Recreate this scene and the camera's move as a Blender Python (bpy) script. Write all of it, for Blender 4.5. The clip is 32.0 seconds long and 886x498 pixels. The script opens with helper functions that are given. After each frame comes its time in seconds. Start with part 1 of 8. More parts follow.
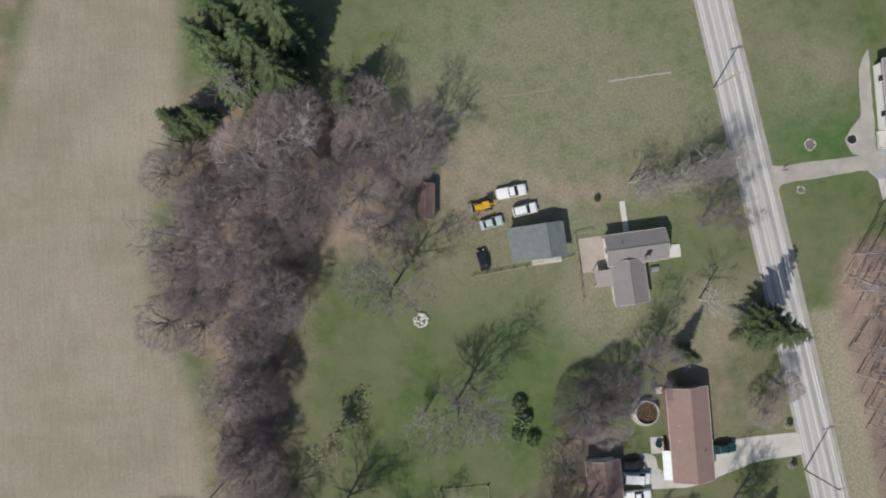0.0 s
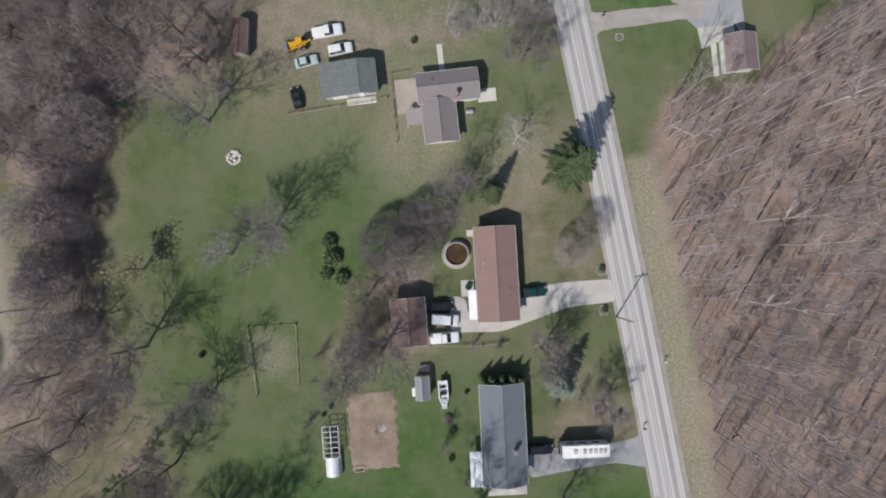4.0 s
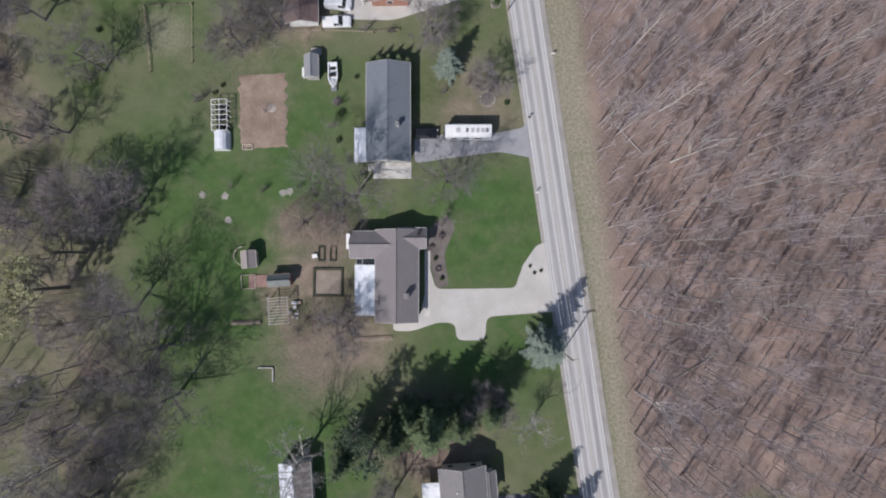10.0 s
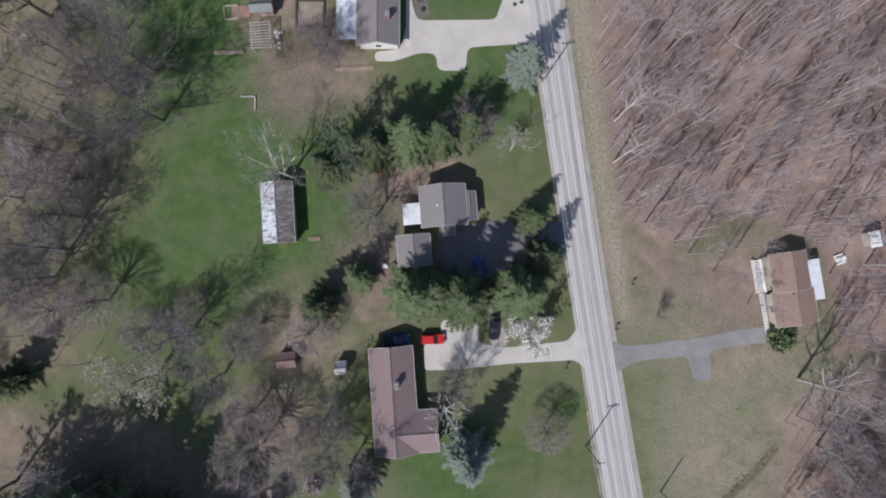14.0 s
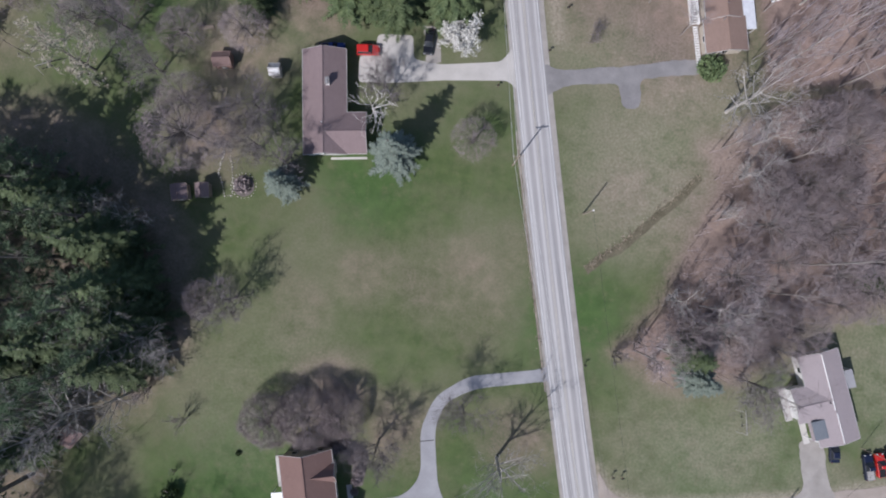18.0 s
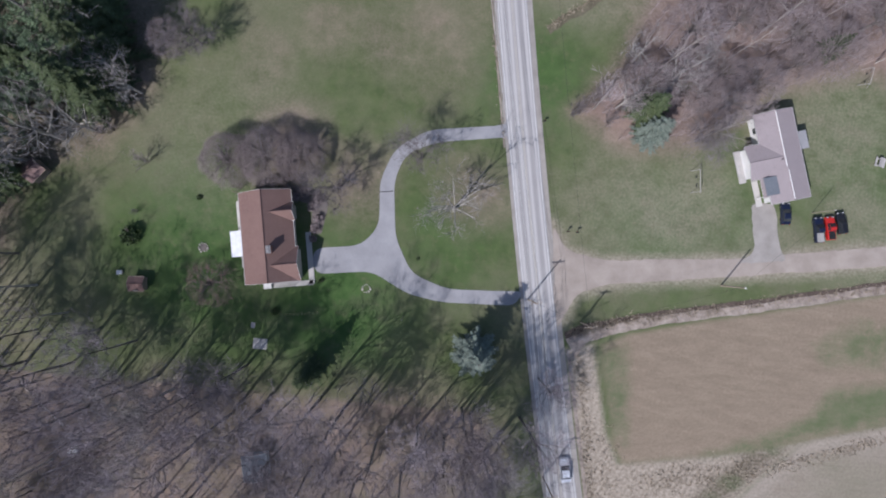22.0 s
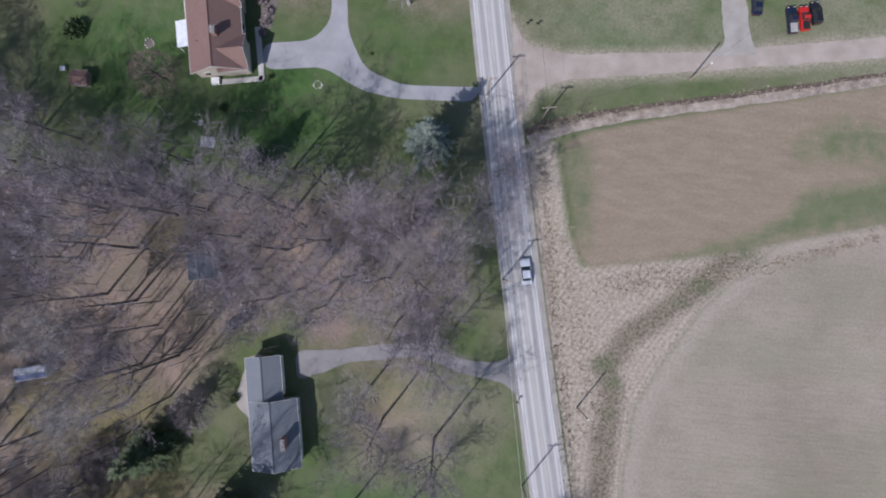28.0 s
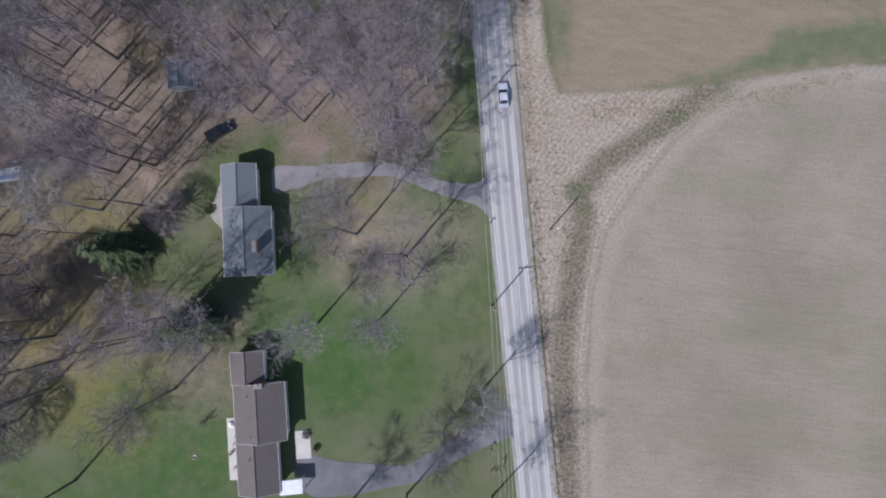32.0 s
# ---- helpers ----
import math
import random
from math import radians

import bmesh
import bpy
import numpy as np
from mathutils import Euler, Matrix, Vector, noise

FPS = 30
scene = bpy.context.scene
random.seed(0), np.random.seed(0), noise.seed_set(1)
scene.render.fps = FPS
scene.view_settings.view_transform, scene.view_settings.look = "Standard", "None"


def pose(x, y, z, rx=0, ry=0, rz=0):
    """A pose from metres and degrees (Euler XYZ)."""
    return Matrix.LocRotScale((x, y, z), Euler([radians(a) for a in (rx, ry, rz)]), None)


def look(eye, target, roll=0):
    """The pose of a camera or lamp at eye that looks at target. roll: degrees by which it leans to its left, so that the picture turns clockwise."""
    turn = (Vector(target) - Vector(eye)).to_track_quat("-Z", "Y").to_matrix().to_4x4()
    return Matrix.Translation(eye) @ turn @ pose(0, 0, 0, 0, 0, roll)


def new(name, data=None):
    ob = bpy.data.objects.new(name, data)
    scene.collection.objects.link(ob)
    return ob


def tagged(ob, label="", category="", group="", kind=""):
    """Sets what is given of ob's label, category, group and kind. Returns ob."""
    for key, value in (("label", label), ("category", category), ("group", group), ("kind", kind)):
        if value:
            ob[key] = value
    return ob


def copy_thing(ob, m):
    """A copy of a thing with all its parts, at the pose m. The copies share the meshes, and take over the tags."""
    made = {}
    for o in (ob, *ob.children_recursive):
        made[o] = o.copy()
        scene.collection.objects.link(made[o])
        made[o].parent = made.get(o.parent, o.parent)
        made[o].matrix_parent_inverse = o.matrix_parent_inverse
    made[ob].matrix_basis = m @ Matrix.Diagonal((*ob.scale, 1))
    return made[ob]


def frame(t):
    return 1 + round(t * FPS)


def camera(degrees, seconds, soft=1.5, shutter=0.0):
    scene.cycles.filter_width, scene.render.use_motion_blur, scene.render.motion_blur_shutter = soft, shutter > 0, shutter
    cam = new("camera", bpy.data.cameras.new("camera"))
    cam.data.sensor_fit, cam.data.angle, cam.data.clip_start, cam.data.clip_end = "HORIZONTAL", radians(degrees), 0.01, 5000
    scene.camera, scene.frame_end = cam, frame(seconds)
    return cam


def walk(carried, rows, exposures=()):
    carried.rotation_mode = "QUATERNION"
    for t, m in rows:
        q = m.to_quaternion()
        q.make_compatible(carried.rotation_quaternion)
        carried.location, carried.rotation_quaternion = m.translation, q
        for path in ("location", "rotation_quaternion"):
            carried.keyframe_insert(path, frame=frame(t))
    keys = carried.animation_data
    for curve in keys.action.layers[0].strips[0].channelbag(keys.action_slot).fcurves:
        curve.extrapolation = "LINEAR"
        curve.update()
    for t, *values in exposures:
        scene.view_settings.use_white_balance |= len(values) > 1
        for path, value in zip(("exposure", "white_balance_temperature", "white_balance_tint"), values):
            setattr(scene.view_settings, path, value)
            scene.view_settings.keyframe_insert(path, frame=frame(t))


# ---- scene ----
# A drone flies south over a country road and looks straight down. East is +x, north +y, ground level z = 0.
cam = camera(76.0, 32.0, soft=2.0)
# seconds, eye in metres, turn in degrees
ROWS = [
    (0.0, 0.00, 0.00, 104.36, 0.89, -0.42, -3.70),
    (0.5, 4.15, -4.03, 104.08, 0.93, -0.51, -3.48),
    (1.0, 8.22, -8.11, 103.78, 0.97, -0.57, -3.26),
    (1.5, 12.26, -12.19, 103.57, 1.04, -0.61, -3.06),
    (2.0, 16.36, -16.29, 103.40, 1.14, -0.61, -2.88),
    (2.5, 20.49, -20.39, 103.33, 1.26, -0.56, -2.72),
    (3.0, 24.71, -24.46, 103.33, 1.39, -0.46, -2.58),
    (3.5, 28.88, -28.53, 103.38, 1.53, -0.33, -2.46),
    (5.5, 45.26, -43.80, 103.83, 1.60, 0.48, -1.73),
    (6.0, 47.82, -48.12, 103.65, 1.56, 0.43, -1.28),
    (6.5, 49.74, -52.67, 103.39, 1.50, 0.40, -0.91),
    (7.0, 51.05, -57.39, 103.11, 1.45, 0.40, -0.65),
    (7.5, 52.02, -62.40, 102.95, 1.42, 0.41, -0.45),
    (8.0, 52.74, -67.66, 102.96, 1.43, 0.40, -0.26),
    (8.5, 53.18, -72.91, 103.13, 1.51, 0.36, -0.10),
    (9.0, 53.30, -78.56, 103.35, 1.56, 0.29, 0.01),
    (9.5, 53.15, -84.42, 103.47, 1.58, 0.20, 0.08),
    (10.0, 52.87, -90.18, 103.57, 1.60, 0.07, 0.06),
    (10.5, 52.59, -96.23, 103.76, 1.57, -0.06, -0.02),
    (11.0, 52.26, -102.34, 103.89, 1.55, -0.17, -0.09),
    (11.5, 52.07, -108.45, 103.99, 1.52, -0.24, -0.15),
    (12.0, 52.11, -114.58, 103.90, 1.49, -0.26, -0.22),
    (12.5, 52.54, -120.67, 103.54, 1.50, -0.25, -0.21),
    (13.0, 53.39, -126.75, 103.20, 1.55, -0.21, -0.10),
    (13.5, 54.63, -133.38, 103.08, 1.55, -0.19, 0.03),
    (14.0, 56.03, -139.60, 103.15, 1.62, -0.17, 0.19),
    (14.5, 57.60, -145.91, 103.31, 1.67, -0.16, 0.38),
    (16.5, 65.05, -171.09, 102.42, 1.29, 0.14, 2.43),
    (17.0, 66.83, -177.43, 102.65, 1.25, 0.08, 2.82),
    (17.5, 68.63, -184.04, 102.95, 1.19, -0.03, 3.20),
    (18.0, 70.31, -190.44, 103.37, 1.19, -0.14, 3.52),
    (18.5, 71.89, -196.80, 103.64, 1.24, -0.23, 3.76),
    (19.0, 73.26, -203.15, 103.68, 1.30, -0.26, 3.97),
    (19.5, 74.71, -209.64, 103.49, 1.27, -0.26, 4.24),
    (20.0, 76.27, -216.25, 103.36, 1.14, -0.30, 4.54),
    (20.5, 77.59, -222.14, 103.35, 0.99, -0.36, 4.86),
    (21.0, 78.63, -227.02, 103.47, 0.86, -0.42, 5.11),
    (21.5, 79.53, -231.04, 103.72, 0.74, -0.48, 5.26),
    (22.0, 80.24, -233.95, 104.05, 0.68, -0.49, 5.30),
    (22.5, 80.83, -236.00, 104.35, 0.65, -0.48, 5.20),
    (23.0, 81.29, -237.12, 104.56, 0.72, -0.44, 4.88),
    (23.5, 81.64, -237.63, 104.73, 0.88, -0.39, 4.46),
    (24.0, 82.21, -238.77, 104.76, 0.99, -0.34, 4.13),
    (24.5, 83.01, -240.56, 104.68, 1.07, -0.30, 3.95),
    (26.5, 88.81, -255.59, 103.00, 1.65, 0.13, 4.99),
    (27.0, 90.08, -260.25, 101.63, 1.63, 0.21, 4.97),
    (27.5, 91.45, -265.22, 100.20, 1.55, 0.25, 4.99),
    (28.0, 92.84, -270.40, 98.89, 1.43, 0.26, 5.12),
    (28.5, 94.25, -275.60, 97.98, 1.31, 0.21, 5.34),
    (29.0, 95.43, -279.96, 97.80, 1.32, 0.15, 5.57),
    (29.5, 96.50, -283.76, 97.88, 1.41, 0.08, 5.81),
    (30.0, 97.43, -287.21, 97.96, 1.52, 0.01, 6.15),
    (30.5, 98.12, -290.99, 98.05, 1.55, -0.04, 6.50),
    (31.0, 98.69, -294.88, 98.28, 1.54, -0.09, 6.78),
    (31.5, 99.23, -298.19, 98.62, 1.61, -0.16, 7.01),
    (32.0, 99.72, -301.52, 98.92, 1.66, -0.23, 7.18),
]
walk(cam, [(t, pose(x, y, z, rx, ry, rz)) for t, x, y, z, rx, ry, rz in ROWS],
     exposures=[(0, 0.0, 6750, 7), (3.5, 0.0, 6600, 9), (6, 0.0, 6400, 13), (13, 0.0, 6300, 14), (18, 0.02, 6120, 16), (26, 0.05, 6000, 17), (32, 0.0, 5950, 17)])

# ---- world, sun, exposure ----
SUN_EL, SHADE_AZ = 45.0, 56.0          # sun height; direction in which shadows fall, from east, counter-clockwise
sky_world = bpy.data.worlds.new("sky")
scene.world = sky_world
sky_world.use_nodes = True
wn = sky_world.node_tree.nodes
sky = wn.new("ShaderNodeTexSky")
sky.sky_type, sky.sun_disc = "NISHITA", False
sky.sun_elevation, sky.sun_rotation = radians(SUN_EL), math.atan2(-math.cos(radians(SHADE_AZ)), -math.sin(radians(SHADE_AZ)))
wn["Background"].inputs[1].default_value = 0.10
sky_world.node_tree.links.new(sky.outputs[0], wn["Background"].inputs[0])
sun = new("sun", bpy.data.lights.new("sun", "SUN"))
sun.data.energy, sun.data.angle, sun.data.color = 4.3, radians(0.55), (1.0, 0.965, 0.93)
se = radians(SUN_EL)
sun.matrix_world = look((0, 0, 60), (math.cos(radians(SHADE_AZ)) * math.cos(se), math.sin(radians(SHADE_AZ)) * math.cos(se), 60 - math.sin(se)))

# ---- materials ----
def nodes_of(name, rough=0.8, metal=0.0):
    m = bpy.data.materials.new(name)
    m.use_nodes = True
    nt = m.node_tree
    b = nt.nodes["Principled BSDF"]
    b.inputs["Roughness"].default_value, b.inputs["Metallic"].default_value = rough, metal
    b.inputs["Specular IOR Level"].default_value = 0.3
    return m, nt, b


def node(nt, kind, **props):
    n = nt.nodes.new(kind)
    for k, v in props.items():
        if k in n.inputs:
            n.inputs[k].default_value = v
    return n


def coords(nt, world=False):
    if world:
        return nt.nodes.new("ShaderNodeNewGeometry").outputs["Position"]
    return nt.nodes.new("ShaderNodeTexCoord").outputs["Object"]


def stretch(nt, vec, sx, sy, sz, turn=0.0):
    mp = node(nt, "ShaderNodeMapping")
    mp.inputs["Scale"].default_value = (sx, sy, sz)
    mp.inputs["Rotation"].default_value = (0, 0, turn)
    nt.links.new(vec, mp.inputs[0])
    return mp.outputs[0]


def noise_of(nt, vec, scale, detail=4.0, rough=0.55):
    n = node(nt, "ShaderNodeTexNoise", Scale=scale, Detail=detail, Roughness=rough)
    nt.links.new(vec, n.inputs["Vector"])
    return n.outputs["Fac"]


def ramp(nt, fac, lo, hi, c0=(0, 0, 0), c1=(1, 1, 1)):
    r = nt.nodes.new("ShaderNodeValToRGB")
    r.color_ramp.elements[0].position, r.color_ramp.elements[1].position = lo, hi
    r.color_ramp.elements[0].color, r.color_ramp.elements[1].color = (*c0, 1), (*c1, 1)
    nt.links.new(fac, r.inputs[0])
    return r.outputs[0]


def blend(nt, fac, a, b, mode="MIX"):
    m = nt.nodes.new("ShaderNodeMix")
    m.data_type, m.blend_type = "RGBA", mode
    for sock, v in ((m.inputs[0], fac), (m.inputs[6], a), (m.inputs[7], b)):
        if isinstance(v, (int, float)):
            sock.default_value = v
        elif isinstance(v, tuple):
            sock.default_value = (*v, 1)
        else:
            nt.links.new(v, sock)
    return m.outputs[2]


def maths(nt, op, a, b=0.0, clamp=False):
    m = nt.nodes.new("ShaderNodeMath")
    m.operation, m.use_clamp = op, clamp
    for sock, v in zip(m.inputs, (a, b)):
        if isinstance(v, (int, float)):
            sock.default_value = v
        else:
            nt.links.new(v, sock)
    return m.outputs[0]


def bump(nt, b, height, strength, dist=0.02):
    n = node(nt, "ShaderNodeBump", Strength=strength, Distance=dist)
    nt.links.new(height, n.inputs["Height"])
    nt.links.new(n.outputs[0], b.inputs["Normal"])


def mat(name, c0, c1, rough=0.8, fine=8.0, coarse=0.7, metal=0.0, relief=0.3, vary=0.0, world=False):
    """A two-scale surface: c0 to c1 over coarse blotches and fine grain; vary: difference from piece to piece."""
    m, nt, b = nodes_of(name, rough, metal)
    v = coords(nt, world)
    f1, f2 = noise_of(nt, v, coarse, 3), noise_of(nt, v, fine, 5, 0.65)
    mixed = maths(nt, "ADD", maths(nt, "MULTIPLY", f1, 0.6), maths(nt, "MULTIPLY", f2, 0.4))
    col = ramp(nt, mixed, 0.32, 0.68, c0, c1)
    if vary:
        oi = nt.nodes.new("ShaderNodeObjectInfo")
        k = maths(nt, "ADD", maths(nt, "MULTIPLY", oi.outputs["Random"], vary), 1 - vary / 2)
        hsv = nt.nodes.new("ShaderNodeHueSaturation")
        nt.links.new(k, hsv.inputs["Value"])
        nt.links.new(col, hsv.inputs["Color"])
        col = hsv.outputs[0]
    nt.links.new(col, b.inputs["Base Color"])
    if relief:
        bump(nt, b, f2, relief)
    return m


def shingle_mat(name, c0, c1):
    """Asphalt shingles: courses across the slope, tabs that differ, streaks that run down."""
    m, nt, b = nodes_of(name, 0.9)
    v = coords(nt)
    br = node(nt, "ShaderNodeTexBrick", Scale=1.0)
    br.inputs["Brick Width"].default_value, br.inputs["Row Height"].default_value = 0.34, 0.15
    br.inputs["Mortar Size"].default_value = 0.008
    br.inputs["Color1"].default_value, br.inputs["Color2"].default_value = (*c0, 1), (*c1, 1)
    br.inputs["Mortar"].default_value = (*[x * 0.6 for x in c0], 1)
    sep, com = nt.nodes.new("ShaderNodeSeparateXYZ"), nt.nodes.new("ShaderNodeCombineXYZ")
    nt.links.new(v, sep.inputs[0])
    nt.links.new(sep.outputs[1], com.inputs[0])
    nt.links.new(sep.outputs[0], com.inputs[1])
    nt.links.new(com.outputs[0], br.inputs["Vector"])
    blot = noise_of(nt, v, 0.35, 4, 0.6)
    grain = noise_of(nt, v, 14.0, 3)
    col = blend(nt, 0.5, br.outputs["Color"], ramp(nt, blot, 0.3, 0.7, c0, c1))
    col = blend(nt, ramp(nt, grain, 0.35, 0.75), col, tuple(min(1, x * 1.35) for x in c1))
    nt.links.new(col, b.inputs["Base Color"])
    bump(nt, b, br.outputs["Fac"], 0.3, 0.01)
    return m


def ribbed_mat(name, c0, c1, rough=0.45, metal=0.6, rib=0.6, rust=None):
    m, nt, b = nodes_of(name, rough, metal)
    v = coords(nt)
    w = node(nt, "ShaderNodeTexWave", Scale=1.0 / rib)
    w.bands_direction = "Y"
    nt.links.new(v, w.inputs["Vector"])
    n = noise_of(nt, v, 1.1, 5, 0.65)
    col = ramp(nt, n, 0.35, 0.7, c0, c1)
    if rust:
        col = blend(nt, ramp(nt, noise_of(nt, stretch(nt, v, 0.6, 2.2, 1), 0.8, 5), 0.5, 0.62), col, rust)
    nt.links.new(col, b.inputs["Base Color"])
    bump(nt, b, w.outputs["Fac"], 0.4, 0.03)
    return m


M = {}
M["bark"] = mat("bark", (0.105, 0.094, 0.086), (0.215, 0.196, 0.18), 0.9, 6, 1.2, vary=0.5)
M["wood_bark"] = mat("woodland_bark", (0.24, 0.215, 0.195), (0.40, 0.365, 0.335), 0.9, 6, 1.2, vary=0.4)
M["pale_bark"] = mat("pale_bark", (0.30, 0.28, 0.25), (0.50, 0.47, 0.43), 0.9, 6, 1.2, vary=0.3)
M["twig"] = mat("twig", (0.115, 0.100, 0.100), (0.225, 0.199, 0.20), 0.9, 4, 0.5, relief=0, vary=0.5)
M["wood_twig"] = mat("woodland_twig", (0.205, 0.175, 0.180), (0.345, 0.300, 0.306), 0.9, 4, 0.5, relief=0, vary=0.5)
M["white_bark"] = mat("white_bark", (0.46, 0.44, 0.41), (0.72, 0.70, 0.66), 0.85, 6, 1.2, vary=0.2)
M["trim_grey"] = mat("dull_trim_paint", (0.36, 0.35, 0.34), (0.50, 0.49, 0.47), 0.7, 5, 0.8, relief=0.1)
M["mauve_twig"] = mat("mauve_twig", (0.205, 0.170, 0.168), (0.345, 0.292, 0.29), 0.9, 4, 0.5, relief=0, vary=0.4)
M["lilac_twig"] = mat("lilac_grey_twig", (0.150, 0.129, 0.139), (0.285, 0.250, 0.266), 0.9, 4, 0.5, relief=0, vary=0.6)
M["soft_twig"] = mat("soft_mauve_twig", (0.188, 0.155, 0.150), (0.312, 0.262, 0.255), 0.9, 4, 0.5, relief=0, vary=0.2)
M["pale_twig"] = mat("pale_twig", (0.22, 0.205, 0.195), (0.37, 0.352, 0.335), 0.9, 4, 0.5, relief=0, vary=0.3)
M["spruce"] = mat("spruce_needles", (0.034, 0.058, 0.026), (0.130, 0.166, 0.074), 0.75, 5, 0.8, relief=0, vary=0.5)
M["pine"] = mat("pine_needles", (0.060, 0.100, 0.056), (0.215, 0.280, 0.165), 0.75, 5, 0.8, relief=0, vary=0.5)
M["blue_spruce"] = mat("blue_spruce_needles", (0.10, 0.13, 0.105), (0.215, 0.255, 0.208), 0.75, 5, 0.8, relief=0, vary=0.2)
M["yellow_bud"] = mat("yellow_buds", (0.30, 0.295, 0.15), (0.50, 0.475, 0.29), 0.8, 4, 0.6, relief=0, vary=0.2)
M["cream_bud"] = mat("cream_buds", (0.32, 0.285, 0.22), (0.52, 0.475, 0.39), 0.8, 4, 0.6, relief=0)
M["tilled"] = mat("tilled_soil", (0.155, 0.112, 0.084), (0.335, 0.262, 0.205), 0.95, 3, 0.32, relief=0.5, world=True)
M["hedge_board"] = mat("dark_boards", (0.03, 0.034, 0.024), (0.07, 0.07, 0.05), 0.9, 6, 0.9)
M["blossom"] = mat("white_blossom", (0.45, 0.44, 0.40), (0.75, 0.74, 0.70), 0.7, 4, 0.6, relief=0)
M["red_bud"] = mat("red_buds", (0.20, 0.115, 0.110), (0.345, 0.225, 0.215), 0.8, 4, 0.6, relief=0)
M["rust_leaf"] = mat("rust_leaves", (0.22, 0.10, 0.05), (0.42, 0.22, 0.12), 0.8, 4, 0.6, relief=0)
M["green_shrub"] = mat("shrub_leaves", (0.03, 0.055, 0.02), (0.09, 0.13, 0.05), 0.75, 5, 0.8, relief=0, vary=0.4)
M["white_paint"] = mat("white_paint", (0.66, 0.65, 0.63), (0.80, 0.80, 0.78), 0.6, 5, 0.8, relief=0.1)
M["siding_white"] = mat("white_siding", (0.60, 0.60, 0.58), (0.76, 0.75, 0.73), 0.6, 3, 0.5, relief=0.2)
M["siding_tan"] = mat("tan_siding", (0.42, 0.37, 0.30), (0.54, 0.49, 0.41), 0.7, 3, 0.5, relief=0.2)
M["siding_grey"] = mat("grey_siding", (0.36, 0.37, 0.38), (0.48, 0.49, 0.50), 0.7, 3, 0.5, relief=0.2)
M["brick"] = mat("brick_wall", (0.24, 0.12, 0.09), (0.36, 0.20, 0.15), 0.9, 7, 1.0, relief=0.5)
M["wood"] = mat("weathered_wood", (0.20, 0.16, 0.12), (0.36, 0.30, 0.24), 0.85, 7, 0.9, vary=0.35)
M["red_wood"] = mat("stained_wood", (0.20, 0.125, 0.105), (0.32, 0.215, 0.185), 0.8, 7, 0.9, vary=0.25)
M["grey_wood"] = mat("grey_wood", (0.30, 0.29, 0.27), (0.46, 0.44, 0.42), 0.85, 7, 0.9, vary=0.3)
M["concrete"] = mat("concrete", (0.42, 0.40, 0.37), (0.58, 0.56, 0.52), 0.85, 5, 0.35)
M["stone"] = mat("field_stone", (0.34, 0.31, 0.27), (0.56, 0.53, 0.48), 0.85, 6, 1.5, vary=0.5)
M["glass"] = mat("window_glass", (0.02, 0.025, 0.03), (0.05, 0.055, 0.06), 0.08, 1, 0.3, relief=0)
M["wire"] = mat("bright_wire", (0.62, 0.62, 0.60), (0.74, 0.74, 0.72), 0.5, 9, 2, relief=0)
M["rubber"] = mat("rubber", (0.015, 0.015, 0.015), (0.035, 0.035, 0.035), 0.8, 9, 2, relief=0)
M["steel"] = mat("steel", (0.42, 0.42, 0.42), (0.58, 0.58, 0.58), 0.4, 9, 2, metal=0.8, relief=0)
M["black"] = mat("black_plastic", (0.012, 0.012, 0.013), (0.03, 0.03, 0.03), 0.5, 9, 2, relief=0)
M["soil"] = mat("bare_soil", (0.19, 0.155, 0.125), (0.31, 0.26, 0.215), 0.95, 3, 0.4, relief=0.6, world=True)
M["mulch"] = mat("mulch", (0.10, 0.088, 0.080), (0.19, 0.168, 0.152), 0.95, 6, 0.6, relief=0.6, world=True)
M["gravel"] = mat("gravel", (0.255, 0.235, 0.21), (0.385, 0.36, 0.33), 0.95, 9, 0.4, relief=0.5, world=True)
M["lane"] = mat("dirt_lane", (0.27, 0.23, 0.195), (0.41, 0.358, 0.31), 0.95, 7, 0.3, relief=0.5, world=True)
# colour lowered to carry the tree shade on the drives it covers
M["asphalt"] = mat("worn_shaded_asphalt", (0.11, 0.11, 0.116), (0.195, 0.195, 0.205), 0.9, 7, 0.3, relief=0.3, world=True)
M["grey_drive"] = mat("grey_drive", (0.25, 0.25, 0.26), (0.36, 0.36, 0.37), 0.9, 7, 0.3, relief=0.3, world=True)
# dimmed to put tree shade into the slate house's drive; also covers other surfaces
M["dim_drive"] = mat("worn_dim_drive", (0.165, 0.16, 0.158), (0.285, 0.275, 0.27), 0.9, 6, 0.25, relief=0.3, world=True)
M["pale_drive"] = mat("pale_concrete_drive", (0.39, 0.37, 0.34), (0.52, 0.50, 0.465), 0.9, 6, 0.3, relief=0.3, world=True)
M["roof_brown"] = shingle_mat("brown_shingles", (0.16, 0.105, 0.095), (0.235, 0.16, 0.145))
M["roof_umber"] = shingle_mat("dark_brown_shingles", (0.105, 0.072, 0.066), (0.165, 0.115, 0.105))
M["roof_plum"] = shingle_mat("plum_grey_shingles", (0.132, 0.119, 0.119), (0.20, 0.182, 0.182))
M["roof_char"] = shingle_mat("charcoal_brown_shingles", (0.088, 0.076, 0.073), (0.135, 0.117, 0.112))
M["roof_rust"] = shingle_mat("rust_brown_shingles", (0.128, 0.077, 0.067), (0.185, 0.12, 0.104))
M["roof_mauve"] = shingle_mat("mauve_brown_shingles", (0.142, 0.107, 0.107), (0.205, 0.158, 0.157))
M["roof_tan"] = shingle_mat("tan_brown_shingles", (0.165, 0.112, 0.090), (0.235, 0.168, 0.138))
